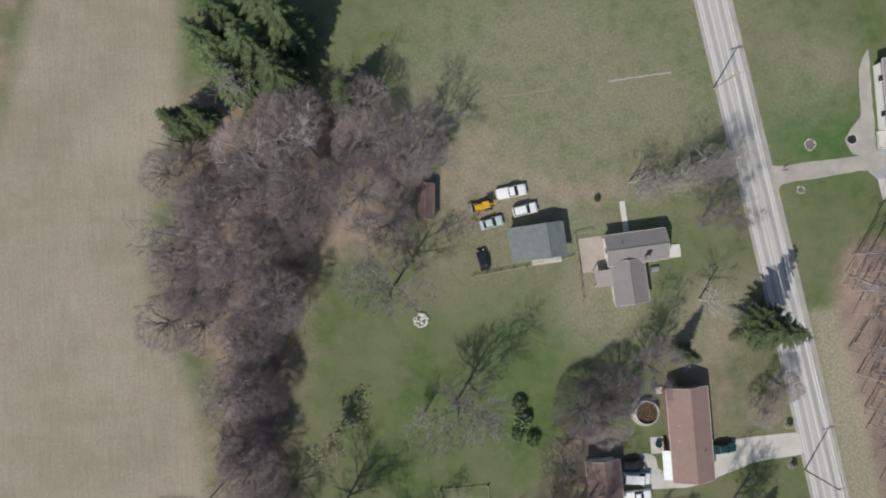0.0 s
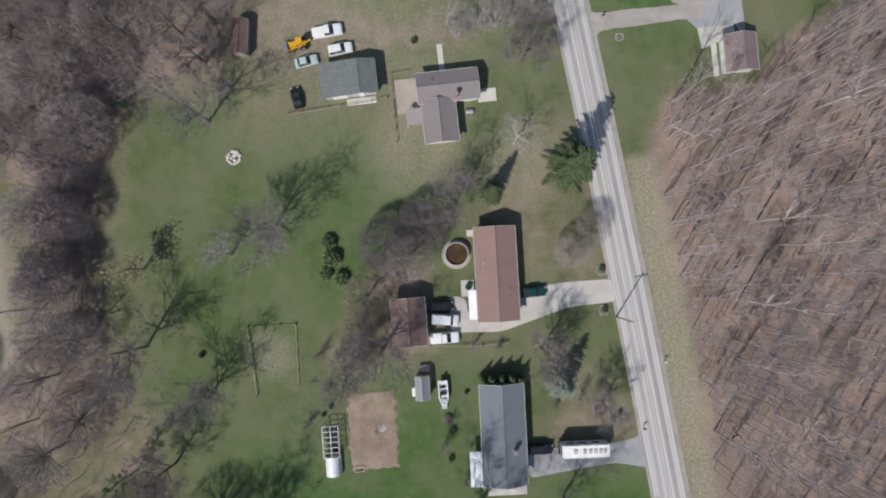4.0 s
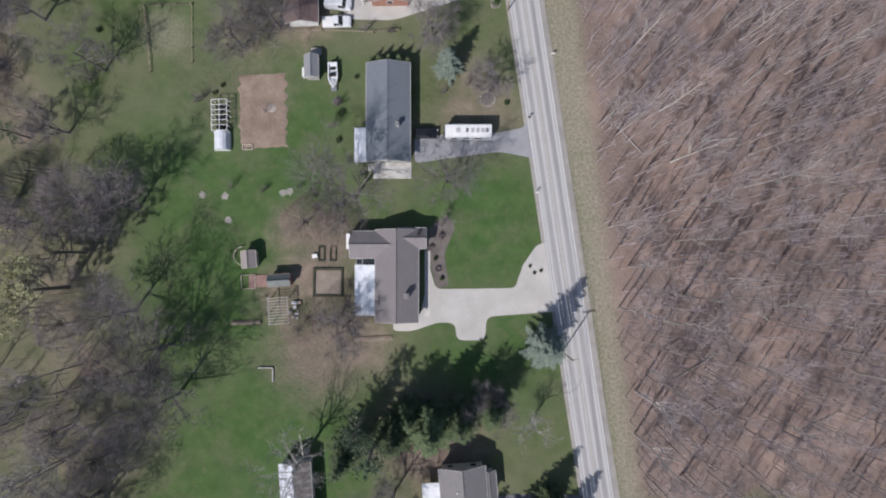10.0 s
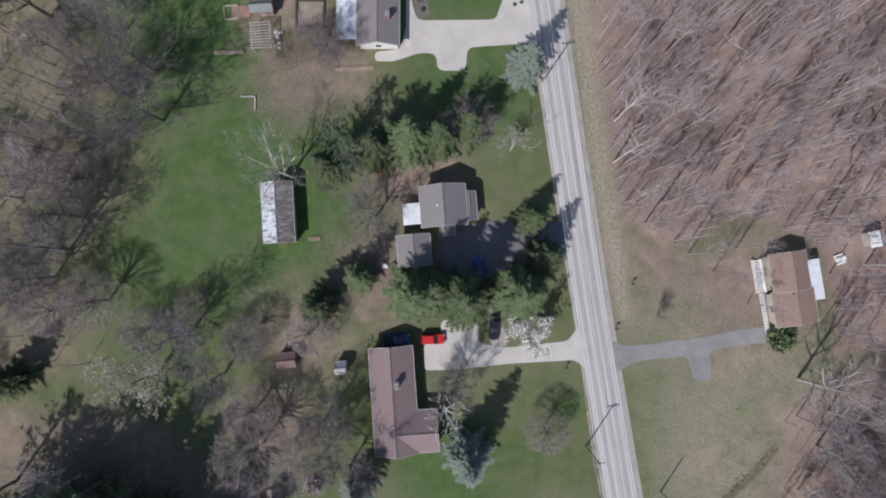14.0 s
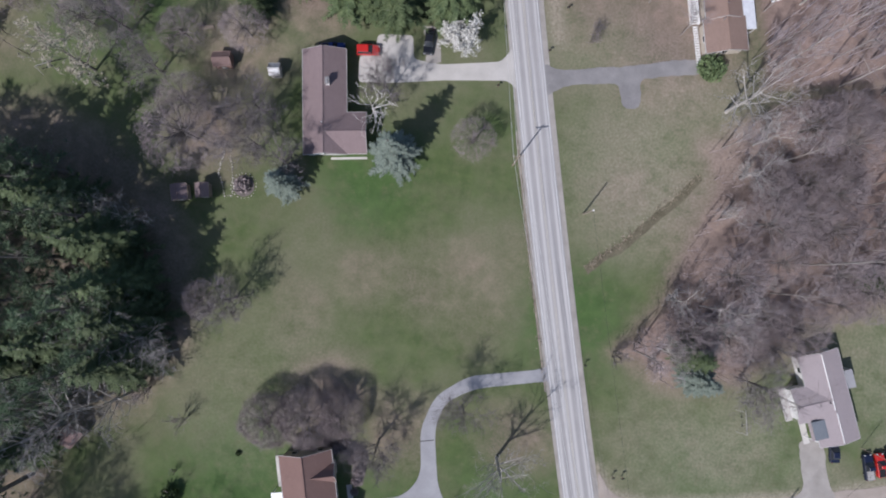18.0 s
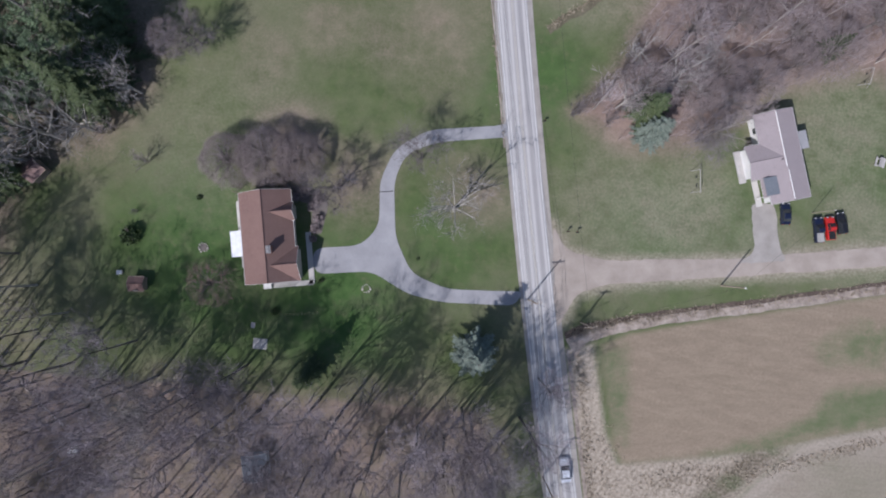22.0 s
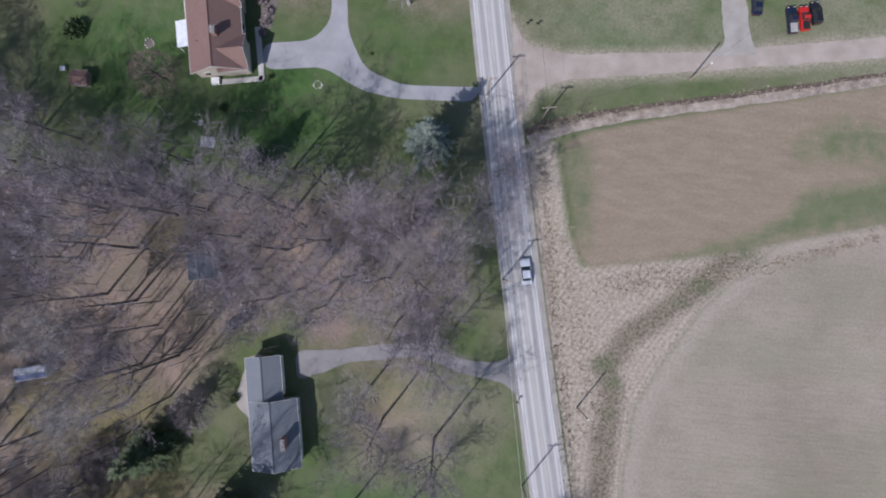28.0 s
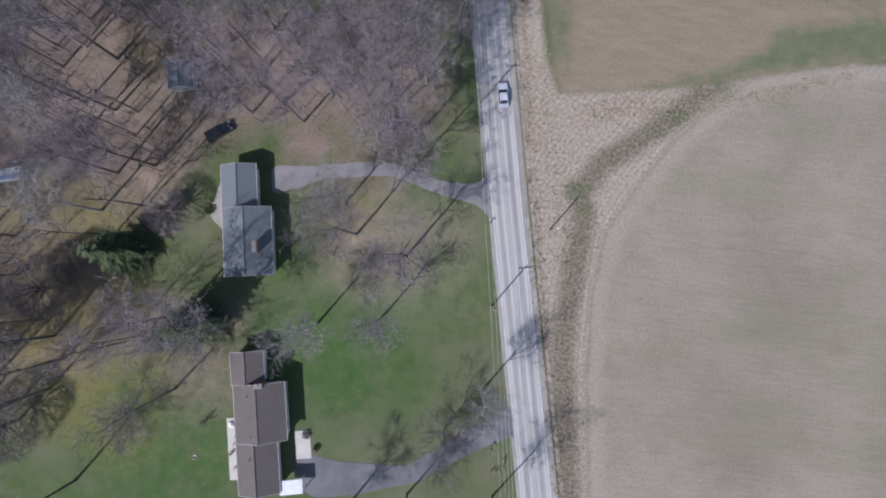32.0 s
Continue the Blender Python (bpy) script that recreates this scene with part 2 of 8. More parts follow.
M["roof_grey"] = shingle_mat("grey_shingles", (0.165, 0.17, 0.18), (0.235, 0.24, 0.25))
M["roof_slate"] = shingle_mat("blue_grey_shingles", (0.105, 0.12, 0.136), (0.152, 0.168, 0.186))
M["roof_dark"] = shingle_mat("dark_grey_shingles", (0.13, 0.125, 0.125), (0.20, 0.19, 0.19))
M["roof_taupe"] = shingle_mat("taupe_shingles", (0.20, 0.175, 0.165), (0.28, 0.25, 0.235))
M["roof_pale"] = shingle_mat("pale_pink_grey_shingles", (0.225, 0.193, 0.195), (0.30, 0.262, 0.264))
M["metal_green"] = ribbed_mat("green_grey_metal", (0.135, 0.152, 0.147), (0.185, 0.202, 0.196), 0.6, 0.2)
M["metal_white"] = ribbed_mat("white_metal", (0.62, 0.64, 0.67), (0.78, 0.80, 0.82), 0.5, 0.1)
# barn's west slope: brighter copy, sunlight put into the colour
M["metal_sunlit"] = ribbed_mat("sunlit_galvanised_metal", (0.50, 0.52, 0.56), (0.78, 0.80, 0.83), 0.45, 0.3, 0.9, (0.24, 0.23, 0.24))
# barn's east slope: real rust, plus the shaded side's darkness in the colour
M["metal_rust_shaded"] = ribbed_mat("rusted_shaded_metal", (0.150, 0.128, 0.118), (0.235, 0.205, 0.19), 0.7, 0.2, 0.7, (0.30, 0.29, 0.28))
M["metal_old"] = ribbed_mat("galvanised_metal", (0.34, 0.35, 0.36), (0.62, 0.63, 0.63), 0.5, 0.35, 0.7, (0.20, 0.19, 0.19))


def paint(name, c):
    m, nt, b = nodes_of(name, 0.3)
    b.inputs["Coat Weight"].default_value = 0.5
    v = coords(nt)
    col = ramp(nt, noise_of(nt, v, 2.0, 4), 0.3, 0.7, tuple(x * 0.86 for x in c), c)
    nt.links.new(col, b.inputs["Base Color"])
    return m


# ---- mesh helpers ----
def bm_box(bm, x0, y0, z0, x1, y1, z1, bevel=0.0):
    vs = [bm.verts.new(p) for p in ((x0, y0, z0), (x1, y0, z0), (x1, y1, z0), (x0, y1, z0), (x0, y0, z1), (x1, y0, z1), (x1, y1, z1), (x0, y1, z1))]
    fs = [bm.faces.new([vs[i] for i in q]) for q in ((3, 2, 1, 0), (4, 5, 6, 7), (0, 1, 5, 4), (1, 2, 6, 5), (2, 3, 7, 6), (3, 0, 4, 7))]
    if bevel:
        es = {e for f in fs for e in f.edges}
        bmesh.ops.bevel(bm, geom=list(es), offset=bevel, segments=2, affect="EDGES")
    return bm


def box(x0, y0, z0, x1, y1, z1, bevel=0.0):
    return bm_box(bmesh.new(), x0, y0, z0, x1, y1, z1, bevel)


def bm_prism(bm, outline, z0, z1):
    """A closed outline raised from z0 to z1."""
    n = len(outline)
    lo, hi = [bm.verts.new((x, y, z0)) for x, y in outline], [bm.verts.new((x, y, z1)) for x, y in outline]
    bm.faces.new(list(reversed(lo)))
    bm.faces.new(hi)
    for i in range(n):
        bm.faces.new((lo[i], lo[(i + 1) % n], hi[(i + 1) % n], hi[i]))
    return bm


def bm_tube(bm, pts, radii, sides=6, cap=True):
    """A tapered tube along points."""
    rings = []
    for i, p in enumerate(pts):
        p = Vector(p)
        d = (Vector(pts[min(i + 1, len(pts) - 1)]) - Vector(pts[max(i - 1, 0)])).normalized()
        a = d.orthogonal().normalized()
        b = d.cross(a)
        rings.append([bm.verts.new(p + radii[i] * (math.cos(k * math.tau / sides) * a + math.sin(k * math.tau / sides) * b)) for k in range(sides)])
    for r0, r1 in zip(rings, rings[1:]):
        for k in range(sides):
            bm.faces.new((r0[k], r0[(k + 1) % sides], r1[(k + 1) % sides], r1[k]))
    if cap:
        bm.faces.new(list(reversed(rings[0])))
        bm.faces.new(rings[-1])
    return bm


def bm_lathe(bm, profile, x=0.0, y=0.0, sides=20):
    """A turned form; profile of (radius, z)."""
    rings = [[bm.verts.new((x + r * math.cos(k * math.tau / sides), y + r * math.sin(k * math.tau / sides), z)) for k in range(sides)] for r, z in profile]
    for r0, r1 in zip(rings, rings[1:]):
        for k in range(sides):
            bm.faces.new((r0[k], r0[(k + 1) % sides], r1[(k + 1) % sides], r1[k]))
    bm.faces.new(list(reversed(rings[0])))
    bm.faces.new(rings[-1])
    return bm


def part(name, bm, material, parent=None, label="", smooth=False):
    """Links a bmesh as one mesh object, under a thing or a part."""
    me = bpy.data.meshes.new(name)
    if not isinstance(bm, bpy.types.Mesh):
        bmesh.ops.recalc_face_normals(bm, faces=bm.faces)
        bm.to_mesh(me)
        bm.free()
    else:
        me = bm
    if smooth:
        for p in me.polygons:
            p.use_smooth = True
    if material and not me.materials:
        me.materials.append(material)
    ob = new(name, me)
    ob.parent = parent
    if label:
        ob["label"] = label
    return ob


def thing(name, x, y, turn=0.0, label="", category="", group="", kind="", z=0.0):
    ob = new(name)
    ob.empty_display_size = 0.3
    ob.matrix_world = pose(x, y, z, 0, 0, turn)
    return tagged(ob, label, category, group, kind)


def sheet(name, outline, z, material, label, category, thick=0.05, kind="structure", round_by=0.0):
    """A flat slab with a free outline, such as a drive."""
    if round_by:
        out = []
        n = len(outline)
        for i in range(n):
            p0, p1, p2 = Vector(outline[i - 1]), Vector(outline[i]), Vector(outline[(i + 1) % n])
            a, b = p0 - p1, p2 - p1
            r = min(round_by, a.length * 0.45, b.length * 0.45)
            q0, q2 = p1 + a.normalized() * r, p1 + b.normalized() * r
            for k in range(5):
                t = k / 4
                out.append(tuple((1 - t) ** 2 * q0 + 2 * t * (1 - t) * p1 + t * t * q2))
        outline = out
    if material.name in ("gravel", "dirt_lane", "dry_bank", "dark_bank", "ditch_grass", "bare_soil", "worn_dim_drive"):
        out = []
        for (xa, ya), (xb, yb) in zip(outline, outline[1:] + outline[:1]):
            k = max(1, int(math.hypot(xb - xa, yb - ya) / 0.6))
            for j in range(k):
                p = Vector((xa + (xb - xa) * j / k, ya + (yb - ya) * j / k, 0))
                w = noise.noise_vector(p * 0.9) * 0.2 + noise.noise_vector(p * 0.25) * 0.25
                out.append((p.x + w.x, p.y + w.y))
        outline = out
    bm = bmesh.new()
    bm_prism(bm, outline, z - thick, z)
    bm.normal_update()
    bmesh.ops.triangulate(bm, faces=[f for f in bm.faces if len(f.verts) > 4])
    return tagged(part(name, bm, material), label, category, kind=kind)


# ---- ground ----
def road_x(y):
    """The road's middle line, smooth through its nodes."""
    ys, xs = ROAD
    k = min(max(int(np.searchsorted(ys, y)) - 1, 1), len(ys) - 3)
    y0, y1 = ys[k], ys[k + 1]
    t = (y - y0) / (y1 - y0)
    m0, m1 = (xs[k + 1] - xs[k - 1]) / (ys[k + 1] - ys[k - 1]), (xs[k + 2] - xs[k]) / (ys[k + 2] - ys[k])
    d = y1 - y0
    if t < 0 or t > 1:
        return xs[k] + m0 * (y - y0) if t < 0 else xs[k + 1] + m1 * (y - y1)
    return (2 * t ** 3 - 3 * t * t + 1) * xs[k] + (t ** 3 - 2 * t * t + t) * d * m0 + (3 * t * t - 2 * t ** 3) * xs[k + 1] + (t ** 3 - t * t) * d * m1


def road_turn(y):
    """Degrees by which the road's line leans from north."""
    return math.degrees(math.atan2(-(road_x(y + 1) - road_x(y - 1)), 2))


ROAD = ((-340, -309, -250, -205, -160, -124, -85, -45.6, -1, 44), (121.74, 114.22, 101.33, 92.77, 85.19, 79.66, 73.99, 68.28, 61.37, 53.25))
ROAD_HALF = 2.8

EAST_WOOD = [(112, 14), (98, 7), (92.5, -1), (84, -2), (77, -1), (73, -9), (72.5, -16), (75, -31), (77.5, -47), (79, -62), (82, -90), (85, -112), (87.5, -131), (99, -137), (110, -131), (117, -133), (124, -136), (127, -147), (127, -156), (140, -155), (260, -142), (260, 40)]
SOUTH_EAST_WOOD = [(116, -166), (131, -157), (150, -152), (260, -140), (260, -192), (154, -194), (138, -199), (126, -210), (112, -211), (102, -205), (110, -196), (113, -186), (118, -174)]
WEST_WOOD = [(-50, 30), (-36, 34), (-6, 28), (-1, 14), (-5, 4), (-23, 1), (-26, -14), (-29, -30), (-28, -48), (-22, -62), (-16, -74), (-4, -80), (-9, -96), (-8, -112), (2, -118), (-1, -128), (-8, -142), (-12, -152), (-6, -158), (-40, -165), (-140, -165), (-140, -52), (-44, -46), (-43, -17), (-54, -6), (-48, 10)]
PINE_WOOD = [(-140, -172), (-6, -174), (5, -178), (14, -185), (19, -194), (21, -205), (18, -217), (8, -225), (2, -230), (-1, -252), (-140, -252)]
PINE_FLOOR = [(-140, -168), (-6, -165), (8, -171), (19, -179), (26, -192), (27, -206), (18, -221), (5, -227), (-1, -252), (-140, -252)]
SOUTH_WOOD = [(-140, -230), (0, -240), (12, -260), (28, -260), (46, -259), (57, -261), (69, -257), (83, -258), (93, -262), (97, -274), (93, -282), (84, -282), (67, -281), (58, -286), (50, -296), (42, -306), (49, -314), (66, -314), (64, -319), (50, -323), (40, -329), (14, -340), (-140, -420)]
NW_FIELD = [(-66, 160), (-44, 160), (-45, 45), (-48, 25), (-54, -1), (-46, -22), (-44, -48), (-150, -56), (-120, -20), (-88, 8), (-79.5, 29), (-75.8, 39), (-72.0, 52)]
PLOUGHED = [(111.8, -247.6), (116.6, -245.0), (128.6, -241.8), (139.5, -239.2), (150.5, -236.6), (167.3, -232.6), (300, -204), (300, -231), (168.8, -256.5), (145.2, -263.1), (132.3, -266.1), (117.4, -268.7), (115.1, -265.2)]
BIG_FIELD = [(149.2, -262.7), (152.1, -261.2), (168.8, -257.2), (400, -222), (400, -600), (150, -600), (133, -352), (129.6, -334.9), (127.1, -317.5), (126.5, -303.8), (127.5, -292.5), (131.5, -284.6), (138.0, -274.2)]
ROUGH_STRIP = [(104.8, -249.0), (110.0, -247.5), (113.9, -263.3), (116.5, -268.9), (132.3, -266.1), (145.2, -263.1), (168.8, -256.6), (168.8, -257.4), (152.1, -261.4), (149.2, -262.7), (138.0, -274.2), (131.5, -284.6), (127.5, -292.5), (126.5, -303.8), (127.1, -317.5), (129.6, -334.9), (133, -352), (128.5, -352), (119.0, -309), (112.2, -281), (106.2, -254)]
WEED_LINE = [(145.2, -263.1), (141.4, -265.9), (136.7, -270.9), (131.0, -275.9), (125.3, -280.5), (122.4, -285.5), (123.6, -291.3), (122.8, -300.3), (122.4, -312.2), (124.6, -327.6), (128, -345)]
LANE = [(100.6, -226.0), (103.4, -230.8), (110.6, -232.0), (135.6, -229.4), (163.6, -224.4), (320, -196), (320, -200), (163.8, -228.1), (136, -232.6), (112, -236.2), (106.0, -238.6), (103.0, -246.0)]
EAST_VERGE = [(67.2, -14), (71, -46), (78, -91), (83, -124), (88, -150), (91, -150), (88, -128), (85, -105), (80, -62), (76, -31), (73, -14)]


def inside(px, py, poly):
    """How far points lie within a free outline (metres, minus outside)."""
    p = np.array(poly, float)
    q = np.roll(p, -1, 0)
    near = np.full(px.shape, 1e9)
    flag = np.zeros(px.shape, bool)
    for (x0, y0), (x1, y1) in zip(p, q):
        dx, dy = x1 - x0, y1 - y0
        t = np.clip(((px - x0) * dx + (py - y0) * dy) / (dx * dx + dy * dy + 1e-9), 0, 1)
        near = np.minimum(near, np.hypot(px - x0 - t * dx, py - y0 - t * dy))
        if dy:
            flag ^= ((y0 > py) != (y1 > py)) & (px < x0 + (py - y0) / dy * dx)
    return np.where(flag, near, -near)


def along(px, py, pts):
    """How far points lie from an open line, in metres."""
    near = np.full(px.shape, 1e9)
    for (x0, y0), (x1, y1) in zip(pts, pts[1:]):
        dx, dy = x1 - x0, y1 - y0
        t = np.clip(((px - x0) * dx + (py - y0) * dy) / (dx * dx + dy * dy), 0, 1)
        near = np.minimum(near, np.hypot(px - x0 - t * dx, py - y0 - t * dy))
    return near


def soft(d, w):
    return np.clip(d / (2 * w) + 0.5, 0, 1)


def build_ground():
    step = 1.25
    xs = np.concatenate([[-2600, -1200, -600, -350, -220, -150, -110, -90], np.arange(-78, 104, step), np.arange(104, 182, 0.7), [195, 220, 270, 360, 600, 1200, 2600]])
    ys = np.concatenate([[-2900, -1500, -900, -600, -480, -420, -390, -370], np.arange(-356, -226, 0.7), np.arange(-226, 66, step), [80, 110, 160, 260, 500, 1100, 2600]])
    gx, gy = np.meshgrid(xs, ys)
    nx, ny = len(xs), len(ys)
    co = np.stack([gx.ravel(), gy.ravel(), np.zeros(gx.size)], 1)
    i = np.arange((nx - 1) * (ny - 1))
    a = (i // (nx - 1)) * nx + i % (nx - 1)
    quads = np.stack([a, a + 1, a + nx + 1, a + nx], 1)
    me = bpy.data.meshes.new("ground")
    me.vertices.add(len(co))
    me.vertices.foreach_set("co", co.ravel())
    me.loops.add(quads.size)
    me.loops.foreach_set("vertex_index", quads.ravel())
    me.polygons.add(len(quads))
    me.polygons.foreach_set("loop_start", np.arange(len(quads)) * 4)
    me.update(calc_edges=True)
    px, py = co[:, 0], co[:, 1]
    litter = np.zeros(len(co))
    for poly, w in ((EAST_WOOD, 1.6), (SOUTH_EAST_WOOD, 2.5), (WEST_WOOD, 4.0), (PINE_FLOOR, 2.5), (SOUTH_WOOD, 3.5)):
        cover = soft(inside(px, py, poly), w)
        if poly is WEST_WOOD:
            cover = cover * np.clip(1 - (-50 - py) / 30, 0.35, 0.85)
        if poly is SOUTH_WOOD:
            cover = cover * np.clip(1.25 - (px - 30) / 110, 0.45, 0.78) * np.where(py > -262, 0.6, 1.0) * np.where((px < 30) & (py > -262), 0.45, 1.0)
        if poly is PINE_FLOOR:
            cover = cover * 0.6
        litter = np.maximum(litter, cover)
    for x, y, r, k in LITTER_SPOTS:
        litter = np.maximum(litter, k * np.clip(1.4 - np.hypot(px - x, py - y) / r, 0, 1))
    dry = soft(inside(px, py, EAST_VERGE), 1.2) * 0.62
    dry = np.maximum(dry, soft(inside(px, py, ROUGH_STRIP), 0.5))
    dry = np.maximum(dry, soft(inside(px, py, LANE) + 0.9, 1.4) * 0.85)
    edge = inside(px, py, BIG_FIELD)
    pale = np.clip(1.25 - np.abs(edge - 1.2) / 2.6, 0, 1) * (px > 115)
    pale = np.maximum(pale, np.clip(1 - (edge - 2) / 22, 0, 1) * 0.3 * (edge > 0) * (px > 115))
    weed = np.clip(1.5 - along(px, py, WEED_LINE) / 2.1, 0, 1) * np.clip((-py - 262) / 3, 0, 1)
    for x, y, r, k in DRY_SHEEN_SPOTS:
        dry = np.maximum(dry, k * np.clip(1.5 - np.hypot(px - x, py - y) / r, 0, 1))
    field = np.maximum(soft(inside(px, py, NW_FIELD), 2.0), soft(edge, 0.5))
    plough = soft(inside(px, py, PLOUGHED), 0.5)
    lush = np.zeros(len(co))
    for x, y, r, k in LUSH_SPOTS:
        lush = np.maximum(lush, k * np.clip(1.5 - np.hypot(px - x, py - y) / r, 0, 1))
    sown = np.zeros(len(co))
    for x, y, r, k in SOWN_SPOTS:
        sown = np.maximum(sown, k * np.clip(1.5 - np.hypot(px - x, (py - y) * 1.6) / r, 0, 1))
    sown = np.maximum(sown, np.maximum(soft(inside(px, py, SOWN_STRIP), 1.3) * 0.6, soft(inside(px, py, SOWN_WEDGE), 1.6) * 0.8))
    sown = np.maximum(sown, soft(inside(px, py, SOWN_UPPER), 2.2) * 0.62)
    moss = np.zeros(len(co))
    for x, y, r, k in MOSS_SPOTS:
        moss = np.maximum(moss, k * np.clip(1.5 - np.hypot(px - x, py - y) / r, 0, 1))
    for key, val in (("sown", sown), ("litter", litter), ("dry", dry), ("field", field), ("plough", plough), ("lush", lush), ("moss", moss), ("pale", pale), ("weed", weed), ("edge", np.where(px > 103, np.clip(edge, -26, 26), 0.0))):
        at = me.attributes.new(key, "FLOAT", "POINT")
        at.data.foreach_set("value", val.astype(np.float32))
    m, nt, b = nodes_of("ground_cover", 0.95)
    b.inputs["Specular IOR Level"].default_value = 0.1
    v = coords(nt, True)
    big, mid, fine, grit = noise_of(nt, v, 0.055, 4, 0.6), noise_of(nt, v, 0.35, 5, 0.62), noise_of(nt, v, 2.2, 5, 0.7), noise_of(nt, v, 9.0, 3, 0.7)

    def mask(key, amount=0.9):
        at = nt.nodes.new("ShaderNodeAttribute")
        at.attribute_name = key
        wob = maths(nt, "ADD", maths(nt, "MULTIPLY", maths(nt, "SUBTRACT", mid, 0.5), amount), maths(nt, "MULTIPLY", maths(nt, "SUBTRACT", fine, 0.5), amount * 0.7))
        inner = maths(nt, "MULTIPLY", at.outputs["Fac"], maths(nt, "SUBTRACT", 1.0, at.outputs["Fac"]))
        return maths(nt, "ADD", at.outputs["Fac"], maths(nt, "MULTIPLY", wob, maths(nt, "MULTIPLY", inner, 4.0)), True)

    grass = ramp(nt, mid, 0.3, 0.72, GRASS[0], GRASS[1])
    tired = ramp(nt, fine, 0.3, 0.75, GRASS[2], GRASS[3])
    grass = blend(nt, ramp(nt, big, 0.40, 0.66), grass, tired)
    grass = blend(nt, mask("lush", 0.5), grass, ramp(nt, mid, 0.3, 0.75, GRASS[4], GRASS[5]))
    thin = ramp(nt, noise_of(nt, v, 0.15, 6, 0.7), 0.47, 0.66)
    grass = blend(nt, maths(nt, "MULTIPLY", thin, 0.38), grass, ramp(nt, fine, 0.3, 0.7, (0.15, 0.135, 0.09), (0.235, 0.21, 0.15)))
    grass = blend(nt, maths(nt, "MULTIPLY", ramp(nt, noise_of(nt, v, 0.6, 4, 0.7), 0.56, 0.7), 0.5), grass, (0.155, 0.165, 0.085))
    grass = blend(nt, ramp(nt, grit, 0.3, 0.8), blend(nt, 0.32, grass, (0.02, 0.03, 0.01)), grass)
    leaf = ramp(nt, fine, 0.28, 0.74, LEAF[0], LEAF[1])
    leaf = blend(nt, ramp(nt, big, 0.42, 0.62), leaf, ramp(nt, mid, 0.3, 0.7, LEAF[2], LEAF[3]))
    leaf = blend(nt, ramp(nt, grit, 0.3, 0.75), blend(nt, 0.35, leaf, (0.03, 0.025, 0.02)), leaf)
    swath = nt.nodes.new("ShaderNodeAttribute")
    swath.attribute_name = "edge"
    wobble = maths(nt, "ADD", maths(nt, "MULTIPLY", swath.outputs["Fac"], 6.6), maths(nt, "MULTIPLY", mid, 6.0))
    furrow = maths(nt, "ADD", maths(nt, "MULTIPLY", maths(nt, "SINE", wobble), 0.5), 0.5)
    chaff = noise_of(nt, v, 1.9, 6, 0.74)
    straw = ramp(nt, maths(nt, "ADD", maths(nt, "MULTIPLY", chaff, 0.93), maths(nt, "MULTIPLY", furrow, 0.055)), 0.34, 0.70, DRY[0], DRY[1])
    straw = blend(nt, maths(nt, "MULTIPLY", ramp(nt, mid, 0.55, 0.75), 0.28), straw, (0.15, 0.135, 0.09))
    straw = blend(nt, maths(nt, "MULTIPLY", mask("weed", 1.6), 0.85), straw, ramp(nt, chaff, 0.40, 0.62, (0.085, 0.072, 0.048), (0.25, 0.215, 0.165)))
    straw = blend(nt, maths(nt, "MULTIPLY", mask("sown", 1.2), 0.8), straw, ramp(nt, chaff, 0.35, 0.65, (0.055, 0.075, 0.034), (0.17, 0.185, 0.11)))
    split = nt.nodes.new("ShaderNodeSeparateXYZ")
    nt.links.new(v, split.inputs[0])
    southern = ramp(nt, maths(nt, "DIVIDE", split.outputs[1], -300.0), 0.4, 0.6)
    rows = blend(nt, southern, noise_of(nt, stretch(nt, v, 2.4, 0.12, 1, -0.03), 1.0, 5, 0.72), noise_of(nt, stretch(nt, v, 0.14, 2.2, 1, 0.16), 1.0, 5, 0.72))
    stub = ramp(nt, maths(nt, "ADD", maths(nt, "MULTIPLY", rows, 0.4), maths(nt, "MULTIPLY", big, 0.6)), 0.33, 0.67, FIELD[0], FIELD[1])
    stub = blend(nt, maths(nt, "MULTIPLY", ramp(nt, maths(nt, "ADD", maths(nt, "MULTIPLY", fine, 0.5), maths(nt, "MULTIPLY", grit, 0.5)), 0.36, 0.56, (1, 1, 1), (0, 0, 0)), 0.6), stub, (0.15, 0.125, 0.09))
    green_wash = ramp(nt, noise_of(nt, stretch(nt, v, 0.35, 1.0, 1, 0.15), 0.06, 5, 0.65), 0.46, 0.66)
    stub = blend(nt, maths(nt, "MULTIPLY", green_wash, 0.5), stub, (0.19, 0.185, 0.12))
    blotch = ramp(nt, noise_of(nt, v, 0.11, 6, 0.7), 0.52, 0.68)
    stub = blend(nt, maths(nt, "MULTIPLY", blotch, 0.5), stub, (0.19, 0.155, 0.12))
    stub = blend(nt, maths(nt, "MULTIPLY", mask("pale", 1.5), 0.55), stub, ramp(nt, chaff, 0.34, 0.64, (0.25, 0.21, 0.17), (0.46, 0.41, 0.345)))
    earth = ramp(nt, noise_of(nt, stretch(nt, v, 0.3, 1.2, 1, 0.2), 0.5, 6, 0.75), 0.3, 0.7, SOIL[0], SOIL[1])
    earth = blend(nt, maths(nt, "MULTIPLY", ramp(nt, maths(nt, "ADD", maths(nt, "MULTIPLY", grit, 0.6), maths(nt, "MULTIPLY", chaff, 0.4)), 0.38, 0.56, (1, 1, 1), (0, 0, 0)), 0.55), earth, (0.12, 0.094, 0.068))
    earth = blend(nt, maths(nt, "MULTIPLY", mask("sown", 1.6), 0.85), earth, ramp(nt, fine, 0.3, 0.7, (0.062, 0.108, 0.042), (0.11, 0.155, 0.07)))
